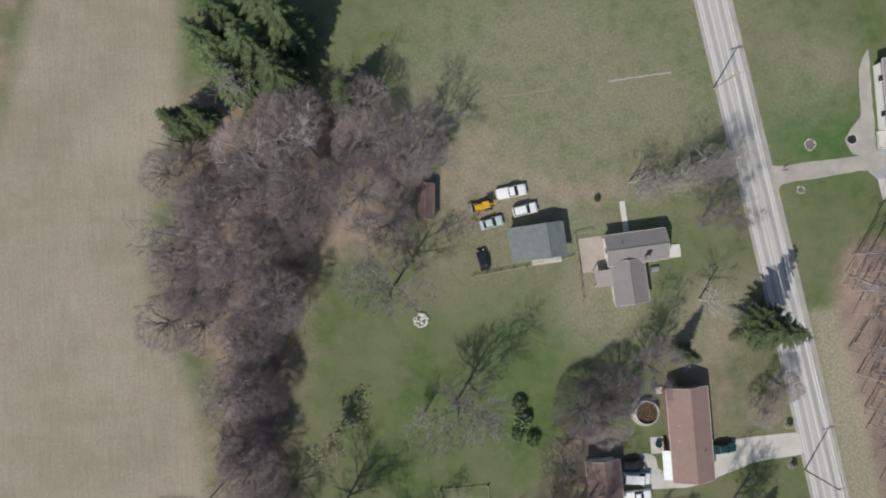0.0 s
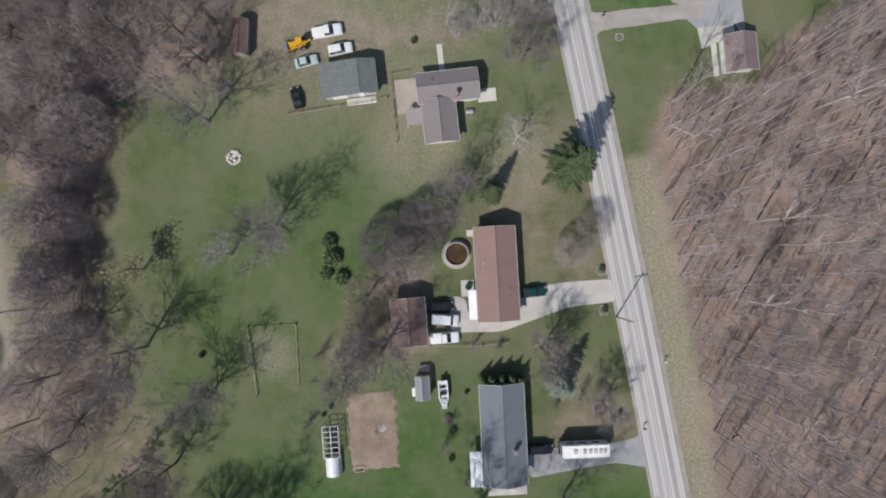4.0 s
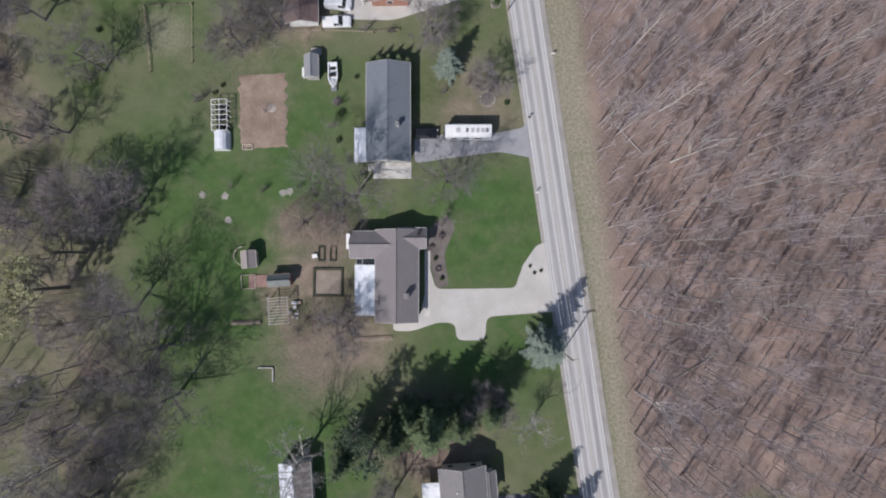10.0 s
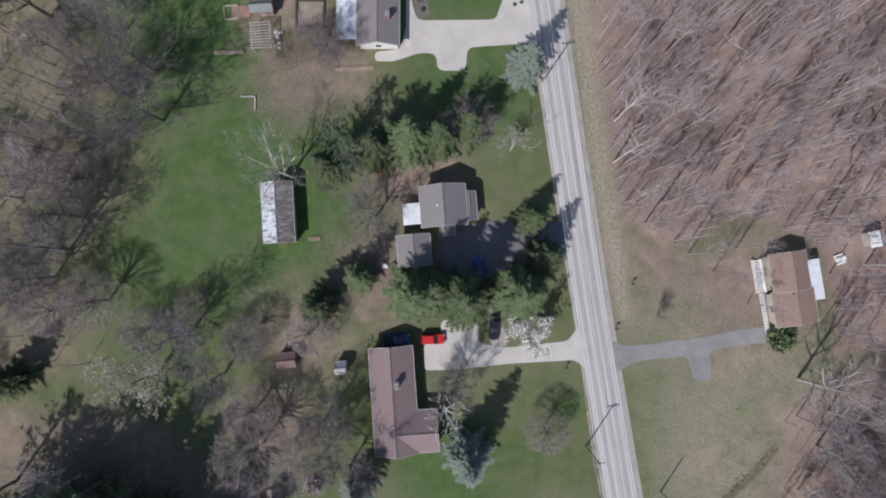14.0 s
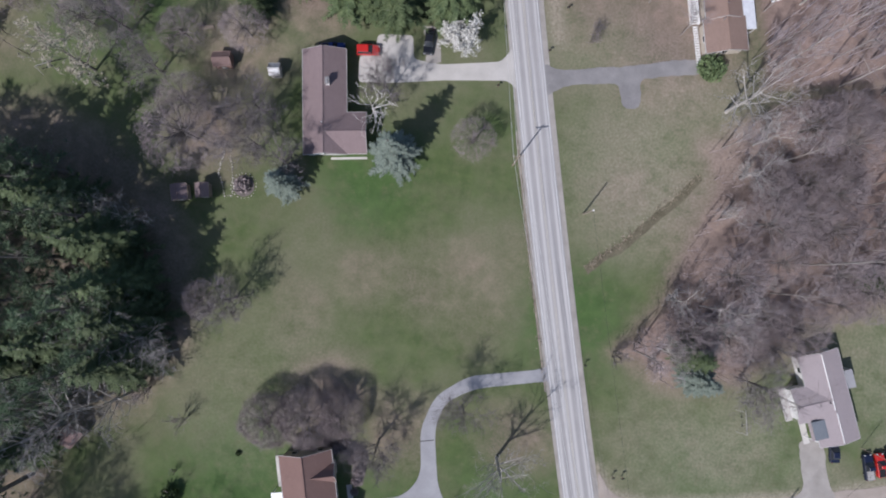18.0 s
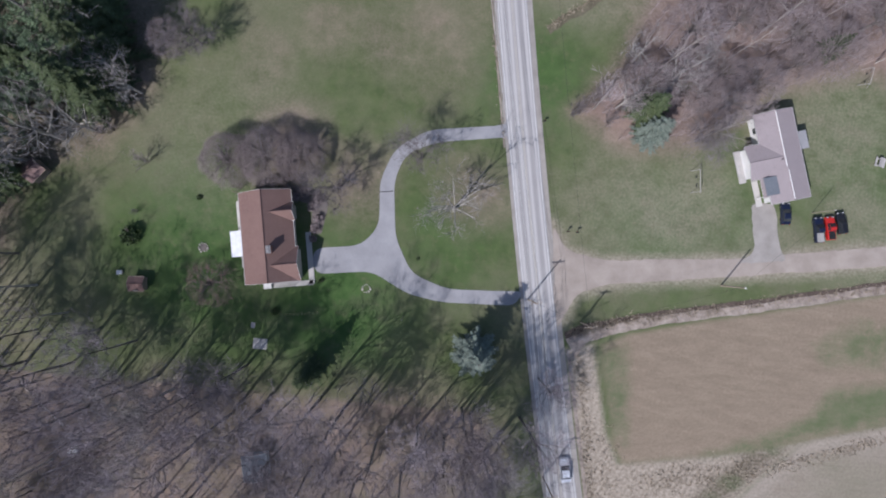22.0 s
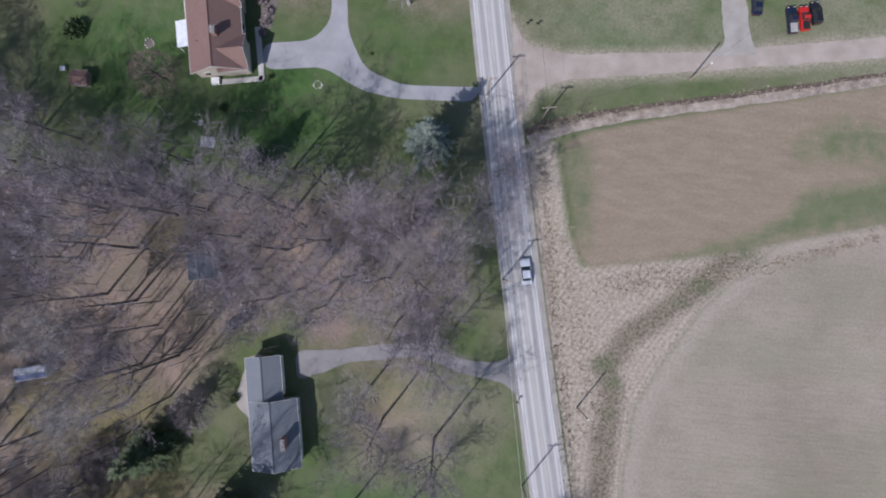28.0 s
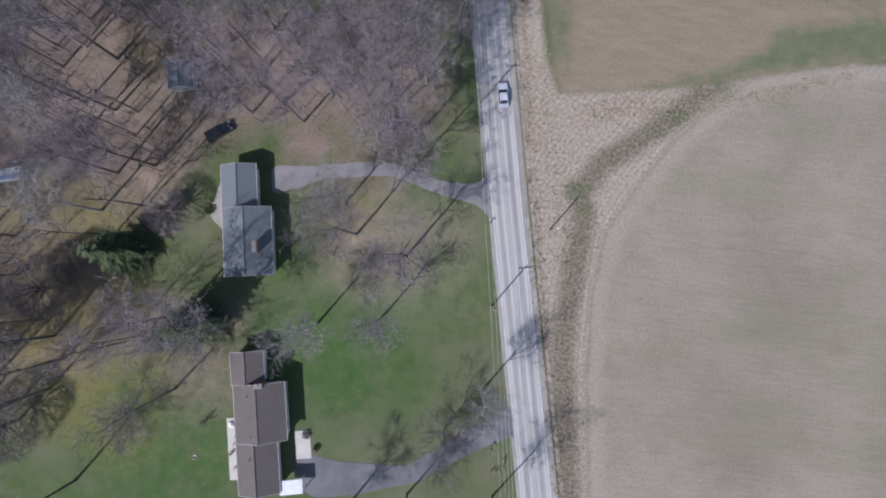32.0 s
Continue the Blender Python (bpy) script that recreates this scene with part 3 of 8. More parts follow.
    col = blend(nt, mask("litter"), grass, leaf)
    col = blend(nt, maths(nt, "MULTIPLY", mask("moss", 1.2), 0.8), col, ramp(nt, fine, 0.3, 0.72, (0.15, 0.135, 0.045), (0.255, 0.225, 0.085)))
    col = blend(nt, mask("dry", 0.7), col, straw)
    col = blend(nt, mask("field", 0.6), col, stub)
    col = blend(nt, mask("plough", 0.4), col, earth)
    nt.links.new(col, b.inputs["Base Color"])
    bump(nt, b, maths(nt, "ADD", fine, grit), 0.7, 0.06)
    me.materials.append(m)
    return tagged(new("ground", me), "green spring lawns, brown leaf litter and pale fields", "ground", kind="structure")


GRASS = [(0.079, 0.115, 0.043), (0.131, 0.167, 0.071), (0.156, 0.163, 0.094), (0.222, 0.218, 0.142), (0.052, 0.111, 0.033), (0.098, 0.168, 0.055)]
LEAF = [(0.150, 0.113, 0.097), (0.350, 0.268, 0.230), (0.240, 0.174, 0.146), (0.44, 0.325, 0.270)]
DRY = [(0.205, 0.172, 0.133), (0.515, 0.452, 0.370)]
FIELD = [(0.218, 0.192, 0.150), (0.388, 0.342, 0.276)]
SOIL = [(0.235, 0.188, 0.138), (0.325, 0.266, 0.198)]
# x, y, radius, strength
LITTER_SPOTS = [(67, -195.5, 7, 0.3), (57, -194, 6, 0.28), (75, -191, 5, 0.28), (45, -201.6, 6, 0.2), (-84, 42, 7, 0.9), (-88, 28, 7, 0.9), (-80, 56, 6, 0.9), (13, 9.5, 3.5, 0.6), (19, 11, 3.5, 0.62), (24, 10.4, 3.2, 0.62), (29, 10.3, 3, 0.62), (34, 10.8, 3, 0.62), (39, 10.8, 3, 0.5), (74, -283, 5, 0.9), (97, -140, 9, 0.7), (106, -143, 9, 0.75), (92, -138, 7, 0.6), (76, -197, 9, 0.22), (66, -192, 7, 0.18), (84, -190, 6, 0.18), (104, -176, 6, 0.36), (5, -136, 9, 0.0), (30, -92, 7, 0.8), (24, -96, 6, 0.6), (30, -106, 9, 0.75), (26, -84, 5, 0.7), (26, -44, 7, 0.6), (16, -49, 6, 0.4)]
LITTER_SPOTS += [(26, -36, 6, 0.8), (32, -86, 7, 0.75), (36, -104, 8, 0.7), (58, -33, 6, 0.35), (58, -62, 8, 0.45), (50, -123, 9, 0.85), (44, -141, 9, 0.85), (30, -152, 10, 0.6), (26, -170, 8, 0.7), (51, -217, 8, 0.8), (64, -222, 7, 0.5), (85, -222, 7, 0.5), (86, -300, 9, 0.5), (84, -284, 9, 0.6), (60, -325, 8, 0.5), (14, -58, 10, 0.3), (50, -24, 10, 0.35), (112, -145, 14, 0.8), (122, -180, 12, 0.7), (6, 12, 12, 0.55), (60, -16, 8, 0.45)]
# dry grass; round the pale house the pale tone also paints sun sheen
DRY_SHEEN_SPOTS = [(121.5, -222.5, 7, 0.33), (127.5, -218.8, 7, 0.33), (115, -219, 6, 0.3), (44, 24, 14, 0.3), (70, 30, 9, 0.25), (152, -204, 12, 0.28), (163, -226, 10, 0.3), (156, -218, 6, 0.3), (140, -226, 6, 0.25), (125, -224, 8, 0.25), (2, -47.5, 4, 0.4), (105, -172, 14, 0.36), (115, -162, 12, 0.28), (112, -222, 12, 0.2), (126, -218, 9, 0.24), (40, -215, 14, 0.16), (30, -10, 9, 0.39), (48, -14, 7, 0.28), (20, 27, 30, 0.33), (95, -300, 10, 0.22), (40, 38, 30, 0.22), (97, -152, 9, 0.25)]
MOSS_SPOTS = [(40, -331, 8, 0.7), (48, -336, 6, 0.6), (33, -328, 6, 0.7), (52, -329, 5, 0.5), (38, -302, 7, 0.75), (46, -314, 5, 0.7), (33, -311, 6, 0.8), (31, -322, 6, 0.7), (25, -302, 5, 0.6), (44, -270, 4, 0.4), (84, -294, 4, 0.4), (28, -298, 4, 0.6), (40, -318, 6, 0.75), (52, -322, 5, 0.6)]
SOWN_SPOTS = [(137.5, -270.4, 2.2, 0.8), (134.0, -273.4, 1.6, 0.5), (121.6, -285.4, 2.2, 0.9), (123.6, -288.4, 1.8, 0.7), (144.6, -263.8, 1.8, 0.7), (122.6, -294.0, 1.5, 0.5)]
SOWN_STRIP = [(111.2, -248.8), (116.1, -246.8), (117.2, -253.9), (117.6, -265.5), (113.9, -263.3)]
SOWN_WEDGE = [(132.3, -265.9), (142.1, -262.3), (150.9, -258.0), (154.6, -252.7), (168.3, -248.9), (200, -243), (200, -249), (168.7, -256.3), (152.1, -260.5), (144.2, -263.2)]
SOWN_UPPER = [(151.4, -244.6), (158.7, -239.6), (167.8, -240.3), (200, -234), (200, -240), (168, -246.4), (153, -246.4)]
LUSH_SPOTS = [(163, -213, 9, 0.6), (12, -136, 14, 0.8), (14, -76, 20, 0.9), (26, -128, 16, 0.9), (10, -120, 14, 0.7), (16, -20, 14, 0.45), (2, -34, 12, 0.3), (70, 20, 8, 0.9), (10, -140, 16, 0.6), (18, -90, 22, 0.9), (20, -62, 16, 0.8), (60, -83, 12, 1.0), (62, -106, 12, 0.9), (24, -118, 14, 0.9), (32, -140, 14, 0.9), (56, -176, 9, 0.8), (40, -236, 16, 0.9), (62, -245, 12, 1.0), (82, -232, 9, 0.5), (133, -221, 10, 0.5), (160, -211, 18, 0.5), (84, -318, 14, 0.9), (58, -340, 18, 0.8), (72, 18, 9, 1.0), (62, -78, 10, 0.8), (20, 45, 36, 0.4), (120, -226, 10, 0.7), (20, -28, 16, 0.5), (95, -200, 10, 0.8)]
build_ground()


# ---- road ----
def ribbon(name, xfun, half, y0, y1, z, material, label, category, thick=0.08, step=2.0):
    """A band that follows the road's line; its texture runs across and along in metres."""
    n = int(abs(y1 - y0) / step) + 1
    bm = bmesh.new()
    uv = bm.loops.layers.uv.new("UVMap")
    rows = []
    for k in range(n + 1):
        y = y0 + (y1 - y0) * k / n
        x = xfun(y)
        a = radians(road_turn(y))
        c, s = math.cos(a), math.sin(a)
        rows.append([(bm.verts.new((x + u * c, y + u * s, zz)), u, y) for u, zz in ((-half, z - thick), (-half, z), (half, z), (half, z - thick))])
    for r0, r1 in zip(rows, rows[1:]):
        for j in range(3):
            q = (r0[j], r0[j + 1], r1[j + 1], r1[j])
            f = bm.faces.new([w[0] for w in q])
            for loop, w in zip(f.loops, q):
                loop[uv].uv = (w[1], w[2])
    return tagged(part(name, bm, material), label, category, kind="structure")


def road_mat():
    m, nt, b = nodes_of("road_surface", 0.85)
    uv = nt.nodes.new("ShaderNodeUVMap").outputs[0]
    sep = nt.nodes.new("ShaderNodeSeparateXYZ")
    nt.links.new(uv, sep.inputs[0])
    u = maths(nt, "ABSOLUTE", sep.outputs[0])
    lane = maths(nt, "ABSOLUTE", maths(nt, "SUBTRACT", u, 1.35))
    streak = noise_of(nt, stretch(nt, uv, 3.0, 0.05, 1), 1.0, 4, 0.6)
    patch = noise_of(nt, uv, 0.25, 4, 0.6)
    grain = noise_of(nt, uv, 9.0, 4, 0.7)
    base = ramp(nt, maths(nt, "ADD", maths(nt, "MULTIPLY", streak, 0.6), maths(nt, "MULTIPLY", patch, 0.4)), 0.3, 0.7, (0.325, 0.312, 0.305), (0.44, 0.427, 0.415))
    tyre = ramp(nt, maths(nt, "ABSOLUTE", maths(nt, "SUBTRACT", lane, 0.7)), 0.08, 0.34, (1, 1, 1), (0, 0, 0))
    col = blend(nt, maths(nt, "MULTIPLY", tyre, 0.75), base, (0.56, 0.545, 0.53))
    oil = ramp(nt, lane, 0.05, 0.4, (1, 1, 1), (0, 0, 0))
    col = blend(nt, maths(nt, "MULTIPLY", oil, maths(nt, "MULTIPLY", streak, 0.6)), col, (0.26, 0.25, 0.245))
    col = blend(nt, maths(nt, "MULTIPLY", ramp(nt, noise_of(nt, uv, 0.9, 2), 0.68, 0.8), 0.22), col, (0.22, 0.215, 0.21))
    col = blend(nt, ramp(nt, grain, 0.3, 0.8), blend(nt, 0.2, col, (0.1, 0.1, 0.1)), col)
    nt.links.new(col, b.inputs["Base Color"])
    bump(nt, b, grain, 0.3, 0.01)
    return m


ribbon("road", road_x, ROAD_HALF, 300, -640, 0.05, road_mat(), "worn light grey two-lane country road", "road")
line_white = mat("road_line_white", (0.50, 0.50, 0.49), (0.74, 0.74, 0.72), 0.7, 5, 0.8, relief=0, world=True)
line_yellow = mat("road_line_yellow", (0.40, 0.38, 0.34), (0.50, 0.46, 0.38), 0.7, 5, 0.8, relief=0, world=True)
for side in (-1, 1):
    ribbon("trim_edge_line", lambda y, s=side: road_x(y) + s * (ROAD_HALF - 0.22), 0.06, 120, -420, 0.056, line_white, "worn white line at the road's edge", "road marking", 0.004)
    ribbon("trim_centre_line", lambda y, s=side: road_x(y) + s * 0.12, 0.045, 120, -420, 0.056, line_yellow, "faded yellow line in the road's middle", "road marking", 0.004)
ribbon("trim_gravel_shoulder_east", lambda y: road_x(y) + ROAD_HALF + 0.45, 0.55, 120, -420, 0.022, M["gravel"], "narrow gravel shoulder of the road", "shoulder", 0.03)
ribbon("trim_gravel_shoulder_west", lambda y: road_x(y) - ROAD_HALF - 0.25, 0.35, 120, -420, 0.022, M["gravel"], "narrow gravel shoulder of the road", "shoulder", 0.03)


# ---- drives ----
DRIVE = "drive"
sheet("pavement_concrete_drive_brown_house", [(34.3, -38), (37.5, -38.6), (37.5, -41.6), (45.7, -41.6), (48.5, -37.4), (54, -36.6), (64.3, -36.2), (64.9, -40.4), (56, -41.0), (50, -43.0), (43.5, -45.0), (34.3, -44.8)], 0.04, M["pale_drive"], "pale concrete drive in front of the brown house", DRIVE, round_by=1.5)
# grey instead of the gravel's tan: a bare tree's shade put into the colour
sheet("pavement_gravel_drive_grey_house", [(47.5, -66.6), (53.5, -66.3), (63, -65.9), (67.5, -65.0), (68.6, -63.0), (71, -72), (69.4, -70.6), (63, -69.4), (54, -70.6), (47.5, -71.6)], 0.04, M["grey_drive"], "gravel drive with tree shade in its grey colour beside the grey house", DRIVE, round_by=1.2)
sheet("pavement_wide_concrete_drive", [(49.8, -88.8), (51.4, -94.6), (66.0, -94.4), (66.6, -92.0), (69.0, -87.6), (70.8, -86.6), (74.5, -98.6), (60.7, -99.6), (60.4, -103.9), (55.2, -103.9), (55.0, -100.8), (52, -100.6), (47, -102.3), (43.7, -102.2), (43.7, -100.5), (48.3, -100.0), (49.4, -96.0)], 0.04, M["pale_drive"], "wide pale concrete drive with a turning bay", DRIVE, round_by=1.3)
# some of the conifers' shade is in this dark asphalt colour
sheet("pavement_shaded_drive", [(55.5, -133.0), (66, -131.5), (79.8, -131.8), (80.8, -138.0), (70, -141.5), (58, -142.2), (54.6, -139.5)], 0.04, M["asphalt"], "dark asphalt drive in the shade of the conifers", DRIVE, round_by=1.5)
sheet("pavement_concrete_drive_ranch", [(56, -149.6), (62.6, -149.4), (62.9, -153.8), (68, -154.5), (79, -153.3), (81.0, -150.6), (81.9, -150.0), (82.5, -158.6), (80.4, -156.7), (68.3, -157.4), (59.6, -158.4), (53.0, -158.7), (53.0, -153.6), (56, -153.6)], 0.04, M["pale_drive"], "pale concrete drive of the long brown house", DRIVE, round_by=1.0)
sheet("pavement_parking_strip", [(64.4, -147.6), (66.6, -147.6), (68.2, -154.2), (65.2, -154.2)], 0.045, M["gravel"], "short gravel strip for parking a car", DRIVE, round_by=0.6)
sheet("pavement_asphalt_drive_east", [(86.7, -152.8), (89.4, -154.3), (100.7, -152.9), (115.3, -150.5), (115.8, -153.3), (104.8, -154.8), (105.0, -160.2), (101.6, -160.6), (100.8, -156.0), (91.4, -156.8), (87.4, -159.2)], 0.04, M["dim_drive"], "grey asphalt drive of the woodland house", DRIVE, round_by=1.3)
sheet("pavement_loop_drive", [(93.0, -207.0), (89.7, -209.0), (76.5, -211.0), (70.6, -215.0), (68.3, -221.2), (69.0, -229.5), (66.0, -233.4), (57.2, -234.7), (57.9, -239.4), (68.4, -237.9), (75.2, -241.4), (81.5, -242.4), (95.0, -241.8), (96.5, -239.0), (91.6, -239.4), (82.3, -239.9), (75.6, -237.6), (72.1, -231.3), (70.9, -221.0), (72.5, -216.0), (77.9, -213.2), (90.6, -211.1), (93.2, -212.0)], 0.04, M["grey_drive"], "grey asphalt drive that loops round a lawn", DRIVE, round_by=2.2)
sheet("road_gravel_lane", LANE, 0.036, M["lane"], "gravel lane that leaves the country road", "lane", round_by=2.0)
sheet("pavement_drive_pale_house", [(136.9, -219.0), (141.2, -218.6), (143.0, -227.2), (144.5, -229.0), (135.5, -230.2), (138.2, -227.6)], 0.044, M["gravel"], "gravel drive of the pale-roofed house", DRIVE, round_by=1.2)
# tree shade is partly in this drive's dim colour
sheet("pavement_drive_two_tone_house", [(68.1, -288.0), (75.7, -287.1), (83, -285.4), (89.4, -284.7), (98.5, -287.0), (104.5, -286.6), (106.4, -284.0), (108.2, -293.0), (105.0, -290.2), (98.6, -289.4), (89.5, -287.0), (83.5, -288.0), (76.9, -289.3), (69.0, -293.2)], 0.04, M["dim_drive"], "gravel drive that winds between bare trees", DRIVE, round_by=1.5)
# tree shade over this drive is partly in the asphalt's colour
sheet("pavement_drive_long_taupe_house", [(79.1, -336.3), (86.6, -337.3), (98.3, -336.6), (105.4, -331.1), (113.6, -325.0), (117.6, -322.0), (120.2, -330.4), (116.0, -329.0), (108.6, -333.2), (100.5, -339.0), (91.1, -342.2), (83.5, -344.0), (79.6, -342.5)], 0.04, M["asphalt"], "grey asphalt drive of the long taupe house", DRIVE, round_by=1.5)
sheet("pavement_drive_north_house", [(60.2, 16.0), (62.6, 12.8), (78, 13.8), (84, 14.4), (84, 11.4), (78.8, 10.9), (64.1, 9.6), (61.0, 4.0)], 0.04, M["gravel"], "gravel drive of the northern house", DRIVE, round_by=1.0)
sheet("pavement_gravel_yard", [(49.6, 12.4), (54.6, 14.6), (56.6, 17.0), (57.4, 9.0), (54.8, 11.6), (50.4, 11.4)], 0.04, M["soil"], "worn earth track that meets the road", DRIVE, round_by=0.8)
sheet("trim_field_line", [(13.8, 29.0), (23.6, 29.75), (23.6, 29.95), (13.8, 29.2)], 0.03, M["soil"], "thin worn line of earth across the northern lawn", "edging")
sheet("trim_field_line_east", [(33.6, 30.6), (45.1, 31.35), (45.1, 31.6), (33.6, 30.85)], 0.03, M["gravel"], "thin pale line of stones across the northern lawn", "edging")


# ---- trees ----
class Sticks:
    """Gathers thin tapered tubes and small leaves into one mesh."""

    def __init__(self):
        self.v, self.f = [], []

    def tube(self, pts, radii, sides=3):
        base = len(self.v)
        for i, p in enumerate(pts):
            d = pts[min(i + 1, len(pts) - 1)] - pts[max(i - 1, 0)]
            d.normalize()
            a = d.orthogonal().normalized()
            b = d.cross(a)
            for k in range(sides):
                w = k * math.tau / sides
                self.v.append(p + radii[i] * (math.cos(w) * a + math.sin(w) * b))
        for i in range(len(pts) - 1):
            for k in range(sides):
                o, q = base + i * sides, (k + 1) % sides
                self.f.append((o + k, o + q, o + sides + q, o + sides + k))

    def blade(self, p, d, w, side):
        """A slim pointed leaf from p along d."""
        base = len(self.v)
        s = side.normalized() * w
        self.v += [p - s * 0.5, p + s * 0.5, p + d * 0.6 + s * 0.4, p + d]
        self.f += [(base, base + 1, base + 2, base + 3)]

    def strip(self, p, q, w, side):
        """A hair-thin twig."""
        base = len(self.v)
        s = (q - p).cross(side).normalized() * w
        self.v += [p - s, p + s, q + s * 0.4, q - s * 0.4]
        self.f.append((base, base + 1, base + 2, base + 3))

    def mesh(self, name, material):
        me = bpy.data.meshes.new(name)
        me.from_pydata([tuple(p) for p in self.v], [], self.f)
        me.materials.append(material)
        me.update()
        return me


def rnd_dir(rng, up=0.0):
    a, z = rng.uniform(0, math.tau), rng.uniform(-1, 1)
    r = math.sqrt(1 - z * z)
    return (Vector((r * math.cos(a), r * math.sin(a), z)) + Vector((0, 0, up))).normalized()


def grow(rng, wood, twigs, tips, p, d, length, radius, level, spec):
    """One branch and all that springs from it."""
    n = (6, 4, 2, 1, 1)[level] if level < spec["levels"] else 1
    bend = spec["crook"] * (0.22, 0.75, 1.0, 1.2, 1.2)[level]
    pts, radii, q = [p.copy()], [radius], p.copy()
    for k in range(n):
        d = (d + rnd_dir(rng) * bend + Vector((0, 0, spec["lift"]))).normalized()
        q = q + d * (length / n)
        pts.append(q.copy())
        radii.append(radius * (1 - 0.72 * (k + 1) / n))
    if level >= spec["levels"] or level == 3:
        twigs.strip(pts[0], pts[-1], radius * 1.15, rnd_dir(rng))
    else:
        (wood if level < 2 else twigs).tube(pts, radii, 6 if level == 0 else (4 if level == 1 else 3))
    if level >= spec["levels"]:
        tips.append((q, d))
        return
    count = spec["forks"][level]
    for j in range(count):
        t = spec["from"][level] + (1 - spec["from"][level]) * (j + rng.random()) / count
        i = min(int(t * n), n - 1)
        base = pts[i].lerp(pts[i + 1], t * n - i)
        side = rnd_dir(rng)
        side = (side - side.dot(d) * d)
        if side.length < 1e-3:
            side = d.orthogonal()
        side.normalize()
        spread = spec["spread"][level] * rng.uniform(0.75, 1.2)
        nd = (d * math.cos(spread) + side * math.sin(spread)).normalized()
        grow(rng, wood, twigs, tips, base, nd, length * spec["ratio"][level] * rng.uniform(0.7, 1.15) * (1 - 0.35 * (t if level == 0 and spec.get("cone") else 0)), max(radius * (1 - 0.72 * t) * 0.62, spec["thin"]), level + 1, spec)


def bare_tree(name, seed, spec, bark, twig, label, leaf=None, leaves=0, leaf_size=0.3, category="tree", fine=False):
    rng = random.Random(seed)
    wood, twigs, tips = Sticks(), Sticks(), []
    stems = spec.get("stems", 1)
    for k in range(stems):
        a = k * math.tau / stems + rng.random()
        lean = Vector((math.cos(a), math.sin(a), 0)) * (0.32 if stems > 1 else 0.03)
        grow(rng, wood, twigs, tips, lean * 0.5 + Vector((0, 0, -0.1)), (Vector((0, 0, 1)) + lean).normalized(), spec["height"], spec["radius"], 0, spec)
    root = thing(name, 0, 0, label=label, category=category)
    part("trunk", wood.mesh("trunk", bark), None, root)
    part("crown", twigs.mesh("crown", twig), None, root)
    if leaf:
        fuzz = Sticks()
        for q, d in tips:
            for k in range(leaves):
                if fine:
                    fuzz.strip(q - d * rng.uniform(0, 0.8), q + (d * 0.9 + rnd_dir(rng) * 0.55) * leaf_size * 4.2, 0.012, rnd_dir(rng))
                    continue
                o = q + rnd_dir(rng) * rng.uniform(0, leaf_size * 2.2)
                fuzz.blade(o, rnd_dir(rng) * leaf_size, leaf_size * 0.7, rnd_dir(rng))
        part("twig_haze" if fine else "foliage", fuzz.mesh("foliage", leaf), None, root)
    return root


def dome_tree(name, seed, r, h, bark, twig, label, limbs=46, shoots=20, ends=2, flat=0.72):
    """A bare tree whose limbs fan out evenly to a rounded crown."""
    rng = random.Random(seed)
    wood, twigs, haze = Sticks(), Sticks(), Sticks()
    fork = Vector((0, 0, h * 0.25))
    wood.tube([Vector((0, 0, -0.1)), fork, Vector((0, 0, h * 0.5))], [0.022 * h, 0.018 * h, 0.01 * h], 7)

    def skin(a, e):
        lump = 1 + 0.13 * noise.noise(Vector((math.cos(a) * 1.6, math.sin(a) * 1.6, e * 1.5 + seed)))
        return Vector((math.cos(a) * math.cos(e) * r, math.sin(a) * math.cos(e) * r, h * (1 - flat) + math.sin(e) * h * flat)) * lump

    for k in range(limbs):
        a, e = k * 2.39996 + rng.uniform(-0.2, 0.2), math.asin(min(1, 0.04 + 0.96 * (k + 0.5) / limbs))
        start = fork.lerp(Vector((0, 0, h * 0.5)), rng.random())
        end = skin(a, e)
        mid = start.lerp(end, 0.45) + Vector((rng.uniform(-0.25, 0.25), rng.uniform(-0.25, 0.25), 0.06 * h))
        knee = start.lerp(end, 0.75) + Vector((rng.uniform(-0.25, 0.25), rng.uniform(-0.25, 0.25), 0.04 * h))
        wood.tube([start, mid, knee, end], [0.055, 0.036, 0.022, 0.010], 4)
        path = (start, mid, knee, end)
        for j in range(shoots):
            t = rng.uniform(0.8, 2.95)
            i = int(t)
            p = path[i].lerp(path[i + 1], t - i)
            q = skin(a + rng.gauss(0, 0.30), max(0.0, e + rng.gauss(0, 0.22))) * rng.uniform(0.86, 1.0)
            twigs.strip(p, q, 0.014, rnd_dir(rng))
            d = (q - p) * 0.3
            for n in range(ends):
                o = p.lerp(q, rng.uniform(0.55, 0.95))
                haze.strip(o, o + d + rnd_dir(rng) * rng.uniform(0.3, 0.75), 0.011, rnd_dir(rng))
    root = thing(name, 0, 0, label=label, category="tree")
    part("trunk", wood.mesh("trunk", bark), None, root)
    part("crown", twigs.mesh("crown", twig), None, root)
    part("twig_haze", haze.mesh("twig_haze", twig), None, root)
    return root


